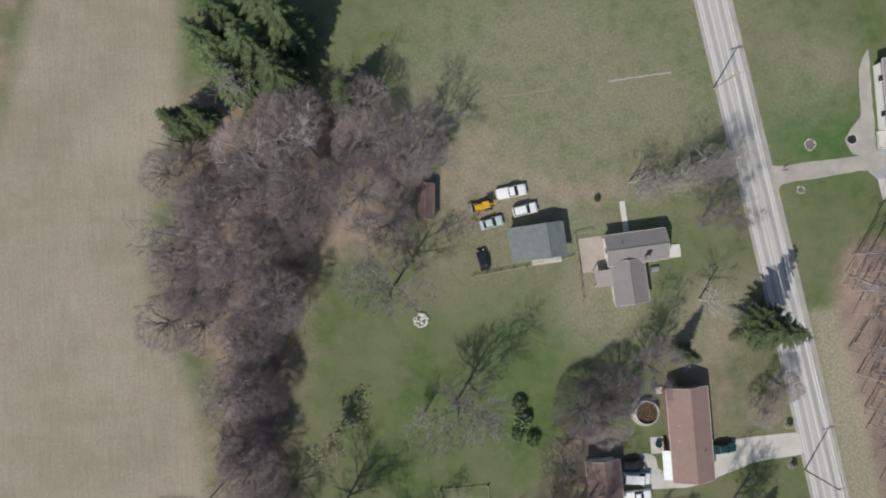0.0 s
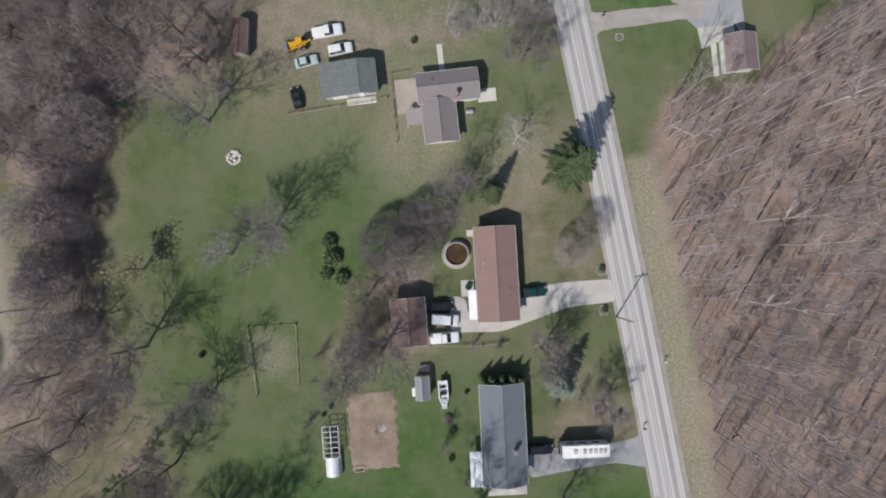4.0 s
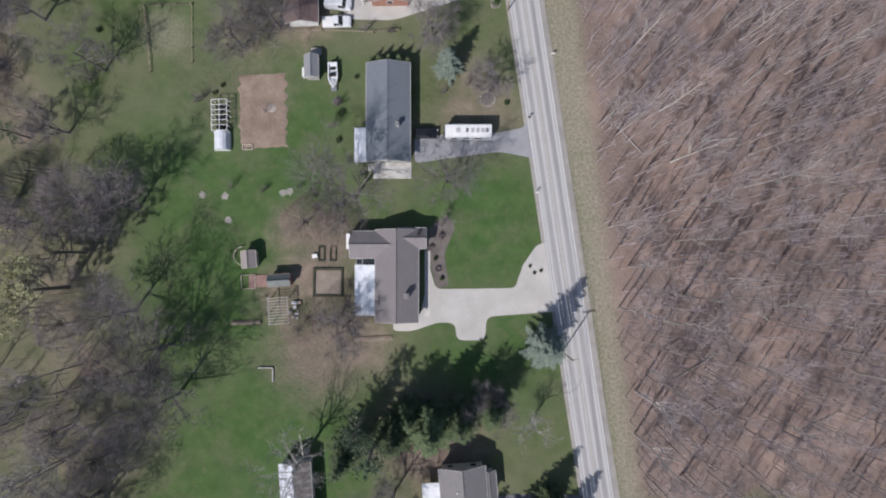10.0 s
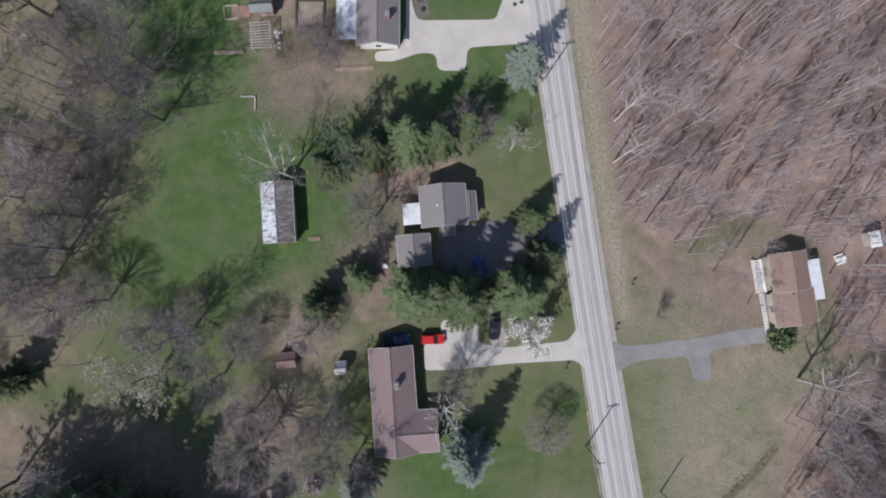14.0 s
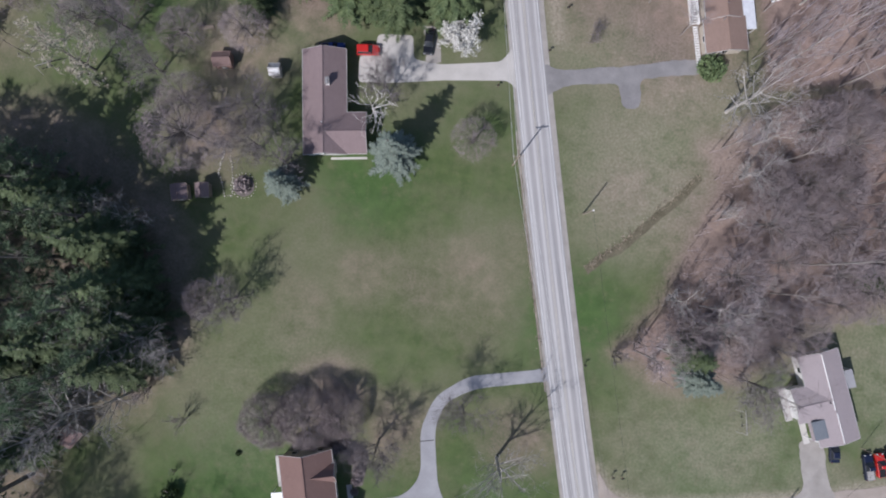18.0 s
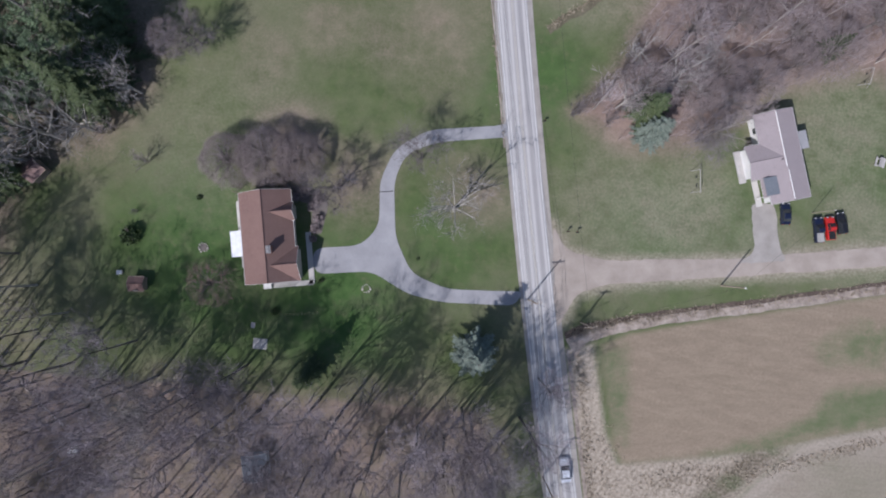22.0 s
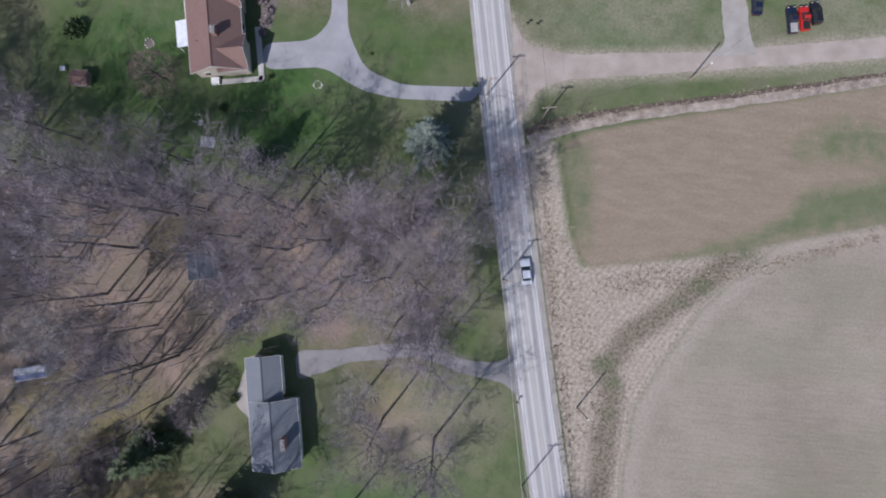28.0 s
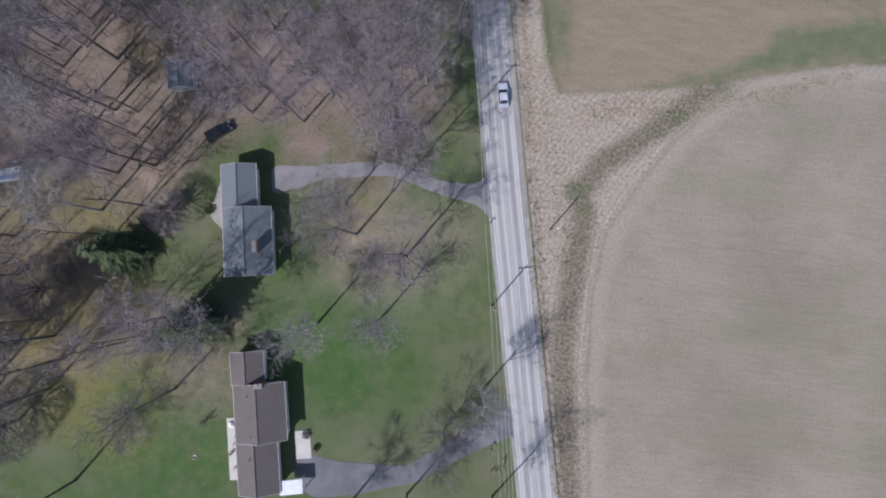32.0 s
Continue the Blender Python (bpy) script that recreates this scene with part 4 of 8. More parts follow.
def spruce_tree(name, seed, h, r, material, label, tiers=14, arms=10, droop=0.25):
    """A conifer of whorled boughs, each a spine with sprays of needles to both sides."""
    rng = random.Random(seed)
    wood, green = Sticks(), Sticks()
    wood.tube([Vector((0, 0, -0.1)), Vector((0, 0, h * 0.5)), Vector((0, 0, h))], [0.018 * h, 0.011 * h, 0.01], 6)
    for t in range(tiers):
        f = t / tiers
        reach = r * (1 - f) ** 0.72 + 0.2
        n = max(4, int(arms * (0.5 + 0.5 * reach / r)))
        for k in range(n):
            a = k * math.tau / n + rng.uniform(-0.28, 0.28) + t * 0.7
            z0 = h * (0.07 + 0.9 * (f + rng.random() * 0.8 / tiers))
            L = reach * rng.uniform(0.66, 1.14)
            out, side = Vector((math.cos(a), math.sin(a), 0)), Vector((-math.sin(a), math.cos(a), 0))
            bow = rng.uniform(-0.12, 0.12)

            def spine(u):
                return Vector((0, 0, z0 + L * (0.14 * u - droop * u * u))) + out * (L * u) + side * (bow * L * u * u)

            wood.tube([spine(0), spine(0.5), spine(0.9)], [0.045, 0.03, 0.012], 3)
            steps = 3 + int(L / 0.42)
            for s in range(1, steps + 1):
                u = s / steps
                w = (0.24 + 0.30 * L) * (1.08 - 0.8 * u) * rng.uniform(0.8, 1.2)
                for sg in (-1, 1):
                    for j in (0, 1):
                        d = (out * rng.uniform(0.45, 0.9) + side * sg * rng.uniform(0.55, 0.95) + Vector((0, 0, rng.uniform(-0.3, 0.12)))) * w
                        green.blade(spine(u - 0.4 * j / steps), d, 0.07 + w * 0.16, Vector((rng.uniform(-0.5, 0.5), rng.uniform(-0.5, 0.5), 1)).cross(d))
            green.blade(spine(0.9), out * 0.4 * (0.4 + 0.2 * L), 0.16, side)
    root = thing(name, 0, 0, label=label, category="tree")
    part("trunk", wood.mesh("trunk", M["bark"]), None, root)
    part("crown", green.mesh("crown", material), None, root)
    return root


def pine_tree(name, seed, h, r, material, label, clumps=150):
    rng = random.Random(seed)
    wood, green = Sticks(), Sticks()
    wood.tube([Vector((0, 0, -0.1)), Vector((0.1, 0, h * 0.5)), Vector((0, 0.1, h))], [0.018 * h, 0.012 * h, 0.02], 6)
    limbs = 46
    for k in range(limbs):
        z0 = h * rng.uniform(0.22, 0.97)
        a = k * 2.4 + rng.uniform(-0.4, 0.4)
        L = r * (1.05 - 0.8 * max(0, (z0 / h - 0.35) / 0.65) ** 1.4) * rng.uniform(0.6, 1.15)
        out = Vector((math.cos(a), math.sin(a), 0.22))
        p0, p1 = Vector((0, 0, z0)), Vector((0, 0, z0)) + out * L
        wood.tube([p0, p1], [0.06, 0.02], 3)
        for c in range(clumps // limbs):
            u = rng.uniform(0.3, 1.0)
            q = p0.lerp(p1, u) + Vector((rng.uniform(-0.35, 0.35), rng.uniform(-0.35, 0.35), rng.uniform(0, 0.3))) * L * 0.45
            size = rng.uniform(0.4, 0.8)
            for b in range(18):
                d = rnd_dir(rng, 0.5) * size * rng.uniform(0.7, 1.2)
                green.blade(q, d, 0.13 * size, rnd_dir(rng))
    root = thing(name, 0, 0, label=label, category="tree")
    part("trunk", wood.mesh("trunk", M["bark"]), None, root)
    part("crown", green.mesh("crown", material), None, root)
    return root


def shrub(name, seed, r, h, leaf, label, n=420, size=0.22):
    rng = random.Random(seed)
    wood, green = Sticks(), Sticks()
    for k in range(9):
        a = rng.uniform(0, math.tau)
        wood.tube([Vector((0, 0, -0.05)), Vector((math.cos(a) * r * 0.35, math.sin(a) * r * 0.35, h * 0.5)), Vector((math.cos(a) * r * 0.7, math.sin(a) * r * 0.7, h * 0.8))], [0.03, 0.02, 0.008], 3)
    for k in range(n):
        d = rnd_dir(rng, 0.35)
        lump = 0.72 + 0.28 * noise.noise(d * 2.4 + Vector((seed, 0, 0)))
        q = Vector((d.x * r, d.y * r, h * 0.48 + d.z * h * 0.5)) * lump * rng.uniform(0.75, 1.05)
        q.z = max(q.z, 0.03)
        green.blade(q, rnd_dir(rng, 0.3) * size * rng.uniform(0.7, 1.4), size * 0.7, rnd_dir(rng))
    root = thing(name, 0, 0, label=label, category="shrub")
    part("stem", wood.mesh("stem", M["bark"]), None, root)
    part("foliage", green.mesh("foliage", leaf), None, root)
    return root


WOOD_SPEC = dict(height=15, radius=0.12, levels=3, forks=(12, 6, 4), spread=(0.8, 0.85, 0.75), ratio=(0.27, 0.55, 0.55), crook=0.13, lift=0.10, thin=0.019)
WOOD_SPEC["from"] = (0.38, 0.2, 0.2)
YARD_SPEC = dict(height=9, radius=0.26, levels=4, forks=(10, 6, 5, 4), spread=(0.95, 0.85, 0.8, 0.8), ratio=(0.62, 0.52, 0.5, 0.5), crook=0.11, lift=0.07, thin=0.013)
YARD_SPEC["from"] = (0.28, 0.2, 0.2, 0.2)
ROUND_SPEC = dict(height=6.5, radius=0.17, levels=4, forks=(12, 6, 5, 4), spread=(1.0, 0.8, 0.8, 0.8), ratio=(0.62, 0.5, 0.5, 0.45), crook=0.08, lift=0.06, thin=0.013)
ROUND_SPEC["from"] = (0.2, 0.2, 0.2, 0.2)
TALL_SPEC = dict(height=17, radius=0.27, levels=4, forks=(10, 6, 5, 4), spread=(0.75, 0.8, 0.8, 0.8), ratio=(0.42, 0.52, 0.5, 0.5), crook=0.12, lift=0.09, thin=0.017)
TALL_SPEC["from"] = (0.55, 0.2, 0.2, 0.2)
BRUSH_SPEC = dict(height=2.6, radius=0.05, levels=3, forks=(6, 4, 3), spread=(0.6, 0.7, 0.7), ratio=(0.6, 0.5, 0.5), crook=0.2, lift=0.08, thin=0.012, stems=5)
BRUSH_SPEC["from"] = (0.15, 0.2, 0.2)

KIND = {}
for k in range(5):
    sp = dict(WOOD_SPEC, height=(14, 16, 15, 17, 13)[k], radius=(0.13, 0.16, 0.14, 0.19, 0.11)[k])
    KIND["wood%d" % k] = bare_tree("bare_woodland_tree", 10 + k, sp, M["pale_bark"] if k == 3 else M["wood_bark"], M["wood_twig"] if k != 1 else M["mauve_twig"], "tall bare grey-brown woodland tree in leaf litter")
for k in range(3):
    KIND["yard%d" % k] = bare_tree("bare_shade_tree", 30 + k, dict(YARD_SPEC, height=(8.5, 9.5, 7.5)[k]), M["bark"], M["twig"], "large bare shade tree with a wide crown", M["twig"], 3, 0.19, fine=True)
for k in range(3):
    KIND["tall%d" % k] = bare_tree("tall_bare_tree", 80 + k, dict(TALL_SPEC, height=(17, 19, 15)[k]), M["pale_bark"] if k == 2 else M["bark"], M["pale_twig"] if k == 2 else M["lilac_twig"], "very tall bare tree with a pale crown" if k == 2 else "very tall bare tree with a high grey crown", M["pale_twig"] if k == 2 else M["lilac_twig"], 2, 0.21, fine=True)
for k in range(2):
    KIND["lean%d" % k] = bare_tree("tall_bare_tree", 86 + k, dict(TALL_SPEC, height=(18, 16)[k], forks=(9, 5, 4, 3), radius=0.17), M["bark"], M["lilac_twig"], "very tall thin bare tree in leaf litter")
KIND["pale0"] = bare_tree("pale_bare_tree", 40, dict(YARD_SPEC, height=8.5), M["pale_bark"], M["pale_twig"], "bare tree with pale grey bark and twigs")
KIND["white"] = bare_tree("white_barked_tree", 42, dict(YARD_SPEC, height=6.2, radius=0.2, levels=3, forks=(9, 4, 3, 2), thin=0.035), M["white_bark"], M["white_bark"], "bare tree with bright white limbs beside the house")
KIND["stems"] = bare_tree("many_stemmed_tree", 43, dict(BRUSH_SPEC, height=5.2, radius=0.07, stems=7, forks=(7, 4, 3), thin=0.014), M["pale_bark"], M["pale_twig"], "upright bare tree with many pale stems")
KIND["pale1"] = bare_tree("pale_bare_tree", 41, dict(YARD_SPEC, height=6.5, radius=0.2), M["pale_bark"], M["pale_twig"], "bare tree with pale grey bark and twigs")
for k in range(2):
    KIND["round%d" % k] = dome_tree("round_bare_tree", 50 + k, 4.4 + 0.5 * k, 8.2 + k, M["bark"], M["mauve_twig"], "dense round bare tree with mauve-brown twigs", 44, 20, 3, 0.6)
KIND["dome"] = dome_tree("round_bare_tree", 55, 5.6, 7.4, M["bark"], M["soft_twig"], "dense dome-shaped bare tree with mauve twigs", 70, 26, 3)
KIND["dusk"] = dome_tree("round_bare_tree", 57, 5.2, 7.6, M["bark"], mat("dusky_twig", (0.085, 0.072, 0.080), (0.175, 0.150, 0.162), 0.9, 4, 0.5, relief=0), "dense dark purple-grey bare tree", 60, 24, 3)
KIND["brown"] = dome_tree("round_bare_tree", 58, 4.4, 6.8, M["bark"], mat("red_brown_twig", (0.175, 0.120, 0.108), (0.31, 0.225, 0.20), 0.9, 4, 0.5, relief=0), "round bare tree with red-brown twigs", 34, 16, 3)
KIND["brush0"] = bare_tree("bare_bush", 60, BRUSH_SPEC, M["bark"], M["mauve_twig"], "low bare brown bush", category="shrub")
KIND["brush1"] = bare_tree("bare_bush", 61, dict(BRUSH_SPEC, height=2.0, stems=6), M["bark"], M["twig"], "low bare grey bush", category="shrub")
KIND["redbud"] = dome_tree("red_budding_tree", 62, 3.6, 5.6, M["bark"], M["red_bud"], "small round tree with dull red buds", 30, 13, 2)
KIND["willow"] = bare_tree("yellow_budding_tree", 63, dict(YARD_SPEC, height=8.5, levels=3), M["bark"], M["twig"], "large tree in pale yellow-green bud", M["yellow_bud"], 60, 0.16)
KIND["cream"] = bare_tree("cream_budding_tree", 65, dict(YARD_SPEC, height=7.5, levels=3), M["bark"], M["pale_twig"], "round tree in pale cream bud", M["cream_bud"], 14, 0.22)
KIND["magnolia"] = bare_tree("flowering_tree", 64, dict(ROUND_SPEC, height=4.2, levels=3), M["bark"], M["pale_twig"], "small flowering tree covered in white blossom", M["blossom"], 14, 0.26)
KIND["spruce0"] = spruce_tree("spruce", 70, 17, 3.5, M["spruce"], "tall dark green spruce", 19, 10)
KIND["spruce1"] = spruce_tree("spruce", 71, 15, 4.2, M["spruce"], "broad green spruce with drooping boughs", 15, 11, 0.3)
KIND["blue"] = spruce_tree("blue_spruce", 72, 12.5, 3.2, M["blue_spruce"], "blue-grey spruce on a lawn", 15, 11, 0.2)
KIND["pine0"] = pine_tree("pine", 73, 18, 3.6, M["pine"], "tall green pine with tufted boughs", 230)
KIND["pine1"] = pine_tree("pine", 74, 16, 4.0, M["pine"], "tall green pine with tufted boughs", 250)
KIND["bush"] = shrub("evergreen_shrub", 75, 0.9, 1.1, M["green_shrub"], "clipped dark green shrub")
KIND["yew"] = shrub("evergreen_shrub", 78, 2.2, 2.6, mat("yew_needles", (0.075, 0.115, 0.05), (0.19, 0.25, 0.115), 0.75, 5, 0.8, relief=0, vary=0.3), "broad feathery green evergreen shrub", 1300, 0.36)
KIND["grey_bush"] = shrub("grey_shrub", 76, 0.9, 0.9, M["mauve_twig"], "brown leafless garden shrub")
KIND["rust_bush"] = shrub("rust_shrub", 77, 1.3, 1.6, M["rust_leaf"], "rust-coloured shrub that kept its leaves", 500)
USED = set()


def plant(kind, x, y, scale=1.0, turn=None, label="", group=""):
    """Sets the first of a kind, or a copy of it, on the ground."""
    if turn is None:
        turn = (x * 37.7 + y * 91.3) % 360
    m = pose(x, y, 0, 0, 0, turn) @ Matrix.Scale(scale, 4)
    if kind not in USED:
        USED.add(kind)
        ob = KIND[kind]
        ob.matrix_world = m
    else:
        ob = copy_thing(KIND[kind], m @ Matrix.Diagonal((*KIND[kind].scale, 1)).inverted())
    return tagged(ob, label, group=group)


def set_out(*rows):
    """Plants of a garden: kind, place and size."""
    for kind, x, y, s in rows:
        plant(kind, x, y, s)


def scatter(poly, count, kinds, lo, hi, seed, gap, group, bounds, keep_off=()):
    """Trees at random in a wood, no nearer to one another than gap."""
    rng = random.Random(seed)
    x0, x1, y0, y1 = bounds
    xs, ys = np.array([rng.uniform(x0, x1) for k in range(count * 30)]), np.array([rng.uniform(y0, y1) for k in range(count * 30)])
    ok = inside(xs, ys, poly) > 0.8
    done = []
    for x, y in zip(xs[ok], ys[ok]):
        x, y = float(x), float(y)
        if any(math.hypot(x - a, y - b) < gap for a, b in done) or any(math.hypot(x - a, y - b) < r for a, b, r in keep_off):
            continue
        done.append((x, y))
        plant(rng.choice(kinds), round(x, 2), round(y, 2), rng.uniform(lo, hi), group=group)
        if len(done) >= count:
            break
    return done


def thicket(name, poly, count, seed, bounds, material, label, lo=4.0, hi=9.0, twigs=9, keep_off=()):
    """Countless thin saplings and stems of a wood, as one object."""
    rng = random.Random(seed)
    x0, x1, y0, y1 = bounds
    xs, ys = np.array([rng.uniform(x0, x1) for k in range(count * 3)]), np.array([rng.uniform(y0, y1) for k in range(count * 3)])
    ok = inside(xs, ys, poly) > 0.5
    st, n = Sticks(), 0
    for x, y in zip(xs[ok], ys[ok]):
        if any(math.hypot(x - a, y - b) < r for a, b, r in keep_off):
            continue
        h = rng.uniform(lo, hi)
        base = Vector((float(x), float(y), -0.05))
        d = (Vector((0, 0, 1)) + rnd_dir(rng) * 0.08).normalized()
        r = 0.012 * h
        st.tube([base, base + d * h * 0.5, base + (d + rnd_dir(rng) * 0.05) * h], [r, r * 0.6, 0.012], 3)
        for k in range(twigs):
            t = rng.uniform(0.35, 0.98)
            q = base + d * h * t
            a = rng.uniform(0, math.tau)
            out = Vector((math.cos(a), math.sin(a), rng.uniform(0.3, 1.0)))
            st.tube([q, q + out * h * 0.22 * (1.15 - t) * rng.uniform(0.7, 1.5)], [0.022, 0.01], 3)
        n += 1
        if n >= count:
            break
    return tagged(new(name, st.mesh(name, material)), label, "undergrowth", kind="stuff")


def fallen(poly, count, seed, bounds, group):
    """Fallen trunks on the wood's floor, each a thing of its own."""
    rng = random.Random(seed)
    x0, x1, y0, y1 = bounds
    n = 0
    while n < count:
        x, y = rng.uniform(x0, x1), rng.uniform(y0, y1)
        if inside(np.array([x]), np.array([y]), poly)[0] < 3:
            continue
        L, r, a = rng.uniform(4, 11), rng.uniform(0.10, 0.2), rng.choice((0.55, 0.7, 2.6, 2.9, 0.3)) + rng.uniform(-0.3, 0.3)
        st = Sticks()
        d = Vector((math.cos(a), math.sin(a), 0))
        p = Vector((0, 0, r))
        st.tube([p, p + d * L * 0.5 + Vector((0, 0, 0.05)), p + d * L], [r, r * 0.7, r * 0.25], 6)
        for k in range(5):
            t = rng.uniform(0.4, 0.95)
            e = Vector((math.cos(a + rng.choice((-0.7, 0.7))), math.sin(a + rng.choice((-0.7, 0.7))), rng.uniform(0.0, 0.5)))
            st.tube([p + d * L * t, p + d * L * t + e * rng.uniform(0.8, 2.2)], [r * 0.35, 0.02], 3)
        ob = tagged(new("fallen_trunk", st.mesh("fallen_trunk", M["pale_bark"])), "fallen pale grey trunk on leaf litter", "log", group)
        ob.matrix_world = pose(x, y, 0)
        n += 1


def far_wood(name, poly, skip, count, seed, bounds, material, label, h=15.0):
    """The part of a wood that lies far off: many slight bare trees as one object."""
    rng = random.Random(seed)
    x0, x1, y0, y1 = bounds
    xs, ys = np.array([rng.uniform(x0, x1) for k in range(count * 4)]), np.array([rng.uniform(y0, y1) for k in range(count * 4)])
    a, b, c, d = skip
    ok = (inside(xs, ys, poly) > 2) & ~((xs > a) & (xs < b) & (ys > c) & (ys < d))
    st = Sticks()
    for x, y in list(zip(xs[ok], ys[ok]))[:count]:
        top = h * rng.uniform(0.75, 1.15)
        p = Vector((float(x), float(y), 0))
        st.tube([p, p + Vector((rng.uniform(-0.4, 0.4), rng.uniform(-0.4, 0.4), top))], [0.2, 0.03], 4)
        for k in range(30):
            q = p + Vector((0, 0, top * rng.uniform(0.4, 0.95)))
            st.strip(q, q + (rnd_dir(rng, 0.5)) * rng.uniform(1.2, 3.6), 0.05, rnd_dir(rng))
    return tagged(new(name, st.mesh(name, material)), label, "woodland", kind="stuff")


WOODS = ["wood0", "wood1", "wood2", "wood3", "wood4"]


# ---- houses ----
def gable(root, x0, y0, x1, y1, eave, rise, axis, roof, wall, over=0.45, trim=None, cap=True, ridge=0.5):
    """A gabled block: four walls, two roof slopes with thickness, fascia boards and a ridge cap."""
    trim = trim or M["trim_grey"]
    ix0, iy0, ix1, iy1 = x0 + over, y0 + over, x1 - over, y1 - over
    t = 0.2
    part("wall", box(ix0, iy0, 0, ix1, iy0 + t, eave), wall, root)
    part("wall", box(ix0, iy1 - t, 0, ix1, iy1, eave), wall, root)
    part("wall", box(ix0, iy0 + t, 0, ix0 + t, iy1 - t, eave), wall, root)
    part("wall", box(ix1 - t, iy0 + t, 0, ix1, iy1 - t, eave), wall, root)
    th = 0.16

    def at(u, v, z):
        """u runs across the ridge, v along it."""
        return (u, v, z) if axis == "y" else (v, u, z)

    u0, u1, v0, v1 = (x0, x1, y0, y1) if axis == "y" else (y0, y1, x0, x1)
    um = u0 + (u1 - u0) * ridge
    drop = rise * over / ((u1 - u0) / 2)
    for ua in (u0, u1):
        bm = bmesh.new()
        za, zb = eave - drop * 0.3, eave + rise
        vs = [bm.verts.new(at(*p)) for p in ((ua, v0, za), (um, v0, zb), (um, v1, zb), (ua, v1, za), (ua, v0, za + th), (um, v0, zb + th), (um, v1, zb + th), (ua, v1, za + th))]
        for q in ((0, 1, 2, 3), (4, 5, 6, 7), (0, 1, 5, 4), (1, 2, 6, 5), (2, 3, 7, 6), (3, 0, 4, 7)):
            bm.faces.new([vs[i] for i in q])
        part("roof_slope", bm, roof, root)
        s = -1 if ua == u0 else 1
        bm = bmesh.new()
        a, b = at(ua, v0, za - 0.04), at(ua + s * 0.09, v1, za + th - 0.01)
        bm_box(bm, min(a[0], b[0]), min(a[1], b[1]), za - 0.02, max(a[0], b[0]), max(a[1], b[1]), za + th - 0.01)
        part("gutter", bm, trim, root)
    for va, s in ((v0, -1), (v1, 1)):
        bm = bmesh.new()
        w0, w1 = (va - 0.06, va) if s < 0 else (va, va + 0.06)
        za, zb = eave - drop * 0.3, eave + rise
        out = [(u0, za + th), (um, zb + th), (u1, za + th), (u1, za), (um, zb), (u0, za)]
        lo, hi = [bm.verts.new(at(u, w0, z)) for u, z in out], [bm.verts.new(at(u, w1, z)) for u, z in out]
        for i in range(6):
            bm.faces.new((lo[i], lo[(i + 1) % 6], hi[(i + 1) % 6], hi[i]))
        for k in (lo, hi):
            bm.faces.new((k[0], k[1], k[4], k[5]))
            bm.faces.new((k[1], k[2], k[3], k[4]))
        part("barge_board", bm, trim, root)
        g = bmesh.new()
        vi = va + (over if s < 0 else -over)
        gl = [g.verts.new(at(u, vi + e, z)) for e in (0, -s * 0.15) for u, z in ((u0 + over, eave), (u1 - over, eave), (um, eave + rise * (1 - over / (u1 - u0) * 2)))]
        for q in ((0, 1, 2), (3, 4, 5)):
            g.faces.new([gl[i] for i in q])
        for i in range(3):
            j = (i + 1) % 3
            g.faces.new((gl[i], gl[j], gl[3 + j], gl[3 + i]))
        part("gable_wall", g, wall, root)
    if cap:
        bm = bmesh.new()
        zc = eave + rise + th
        pts = [at(um, v0, zc + 0.01), at(um, v1, zc + 0.01)]
        bm_tube(bm, pts, [0.10, 0.10], 6)
        part("ridge_cap", bm, roof, root)


def lean_to(root, x0, y0, x1, y1, z_in, z_out, side, roof, posts=True, name="porch_roof"):
    """A sloping porch roof on posts; side: the side that lies lower."""
    bm = bmesh.new()
    zs = {"w": (z_out, z_in, z_in, z_out), "e": (z_in, z_out, z_out, z_in), "s": (z_out, z_out, z_in, z_in), "n": (z_in, z_in, z_out, z_out)}[side]
    c = ((x0, y0), (x1, y0), (x1, y1), (x0, y1))
    lo, hi = [bm.verts.new((x, y, z)) for (x, y), z in zip(c, zs)], [bm.verts.new((x, y, z + 0.1)) for (x, y), z in zip(c, zs)]
    bm.faces.new(lo), bm.faces.new(hi)
    for i in range(4):
        bm.faces.new((lo[i], lo[(i + 1) % 4], hi[(i + 1) % 4], hi[i]))
    part(name, bm, roof, root)
    if posts:
        for (x, y), z in zip(c, zs):
            if z == z_out:
                px, py = min(max(x, x0 + 0.15), x1 - 0.15), min(max(y, y0 + 0.15), y1 - 0.15)
                part("porch_post", box(px - 0.06, py - 0.06, 0, px + 0.06, py + 0.06, z + 0.01), M["white_paint"], root)


def chimney(root, x, y, z0, z1, w=0.7, l=0.9, material=None):
    c = part("chimney", box(x - w / 2, y - l / 2, z0, x + w / 2, y + l / 2, z1, 0.02), material or M["brick"], root)
    # cap and flues in dim tones that carry the shadow on the chimney
    part("chimney_cap", box(x - w / 2 - 0.07, y - l / 2 - 0.07, z1, x + w / 2 + 0.07, y + l / 2 + 0.07, z1 + 0.1), M["dim_drive"], c)
    for k in (-1, 1):
        bm = bmesh.new()
        bm_lathe(bm, [(0.12, z1 + 0.1), (0.12, z1 + 0.32), (0.09, z1 + 0.32)], x, y + k * l * 0.25, 10)
        part("flue", bm, M["grey_drive"], c)


def vent(root, x, y, z, h=0.4, r=0.06, material=None):
    bm = bmesh.new()
    bm_lathe(bm, [(r * 1.8, z - 0.1), (r * 1.8, z), (r, z + 0.04), (r, z + h)], x, y, 10)
    part("vent_pipe", bm, material or M["black"], root)


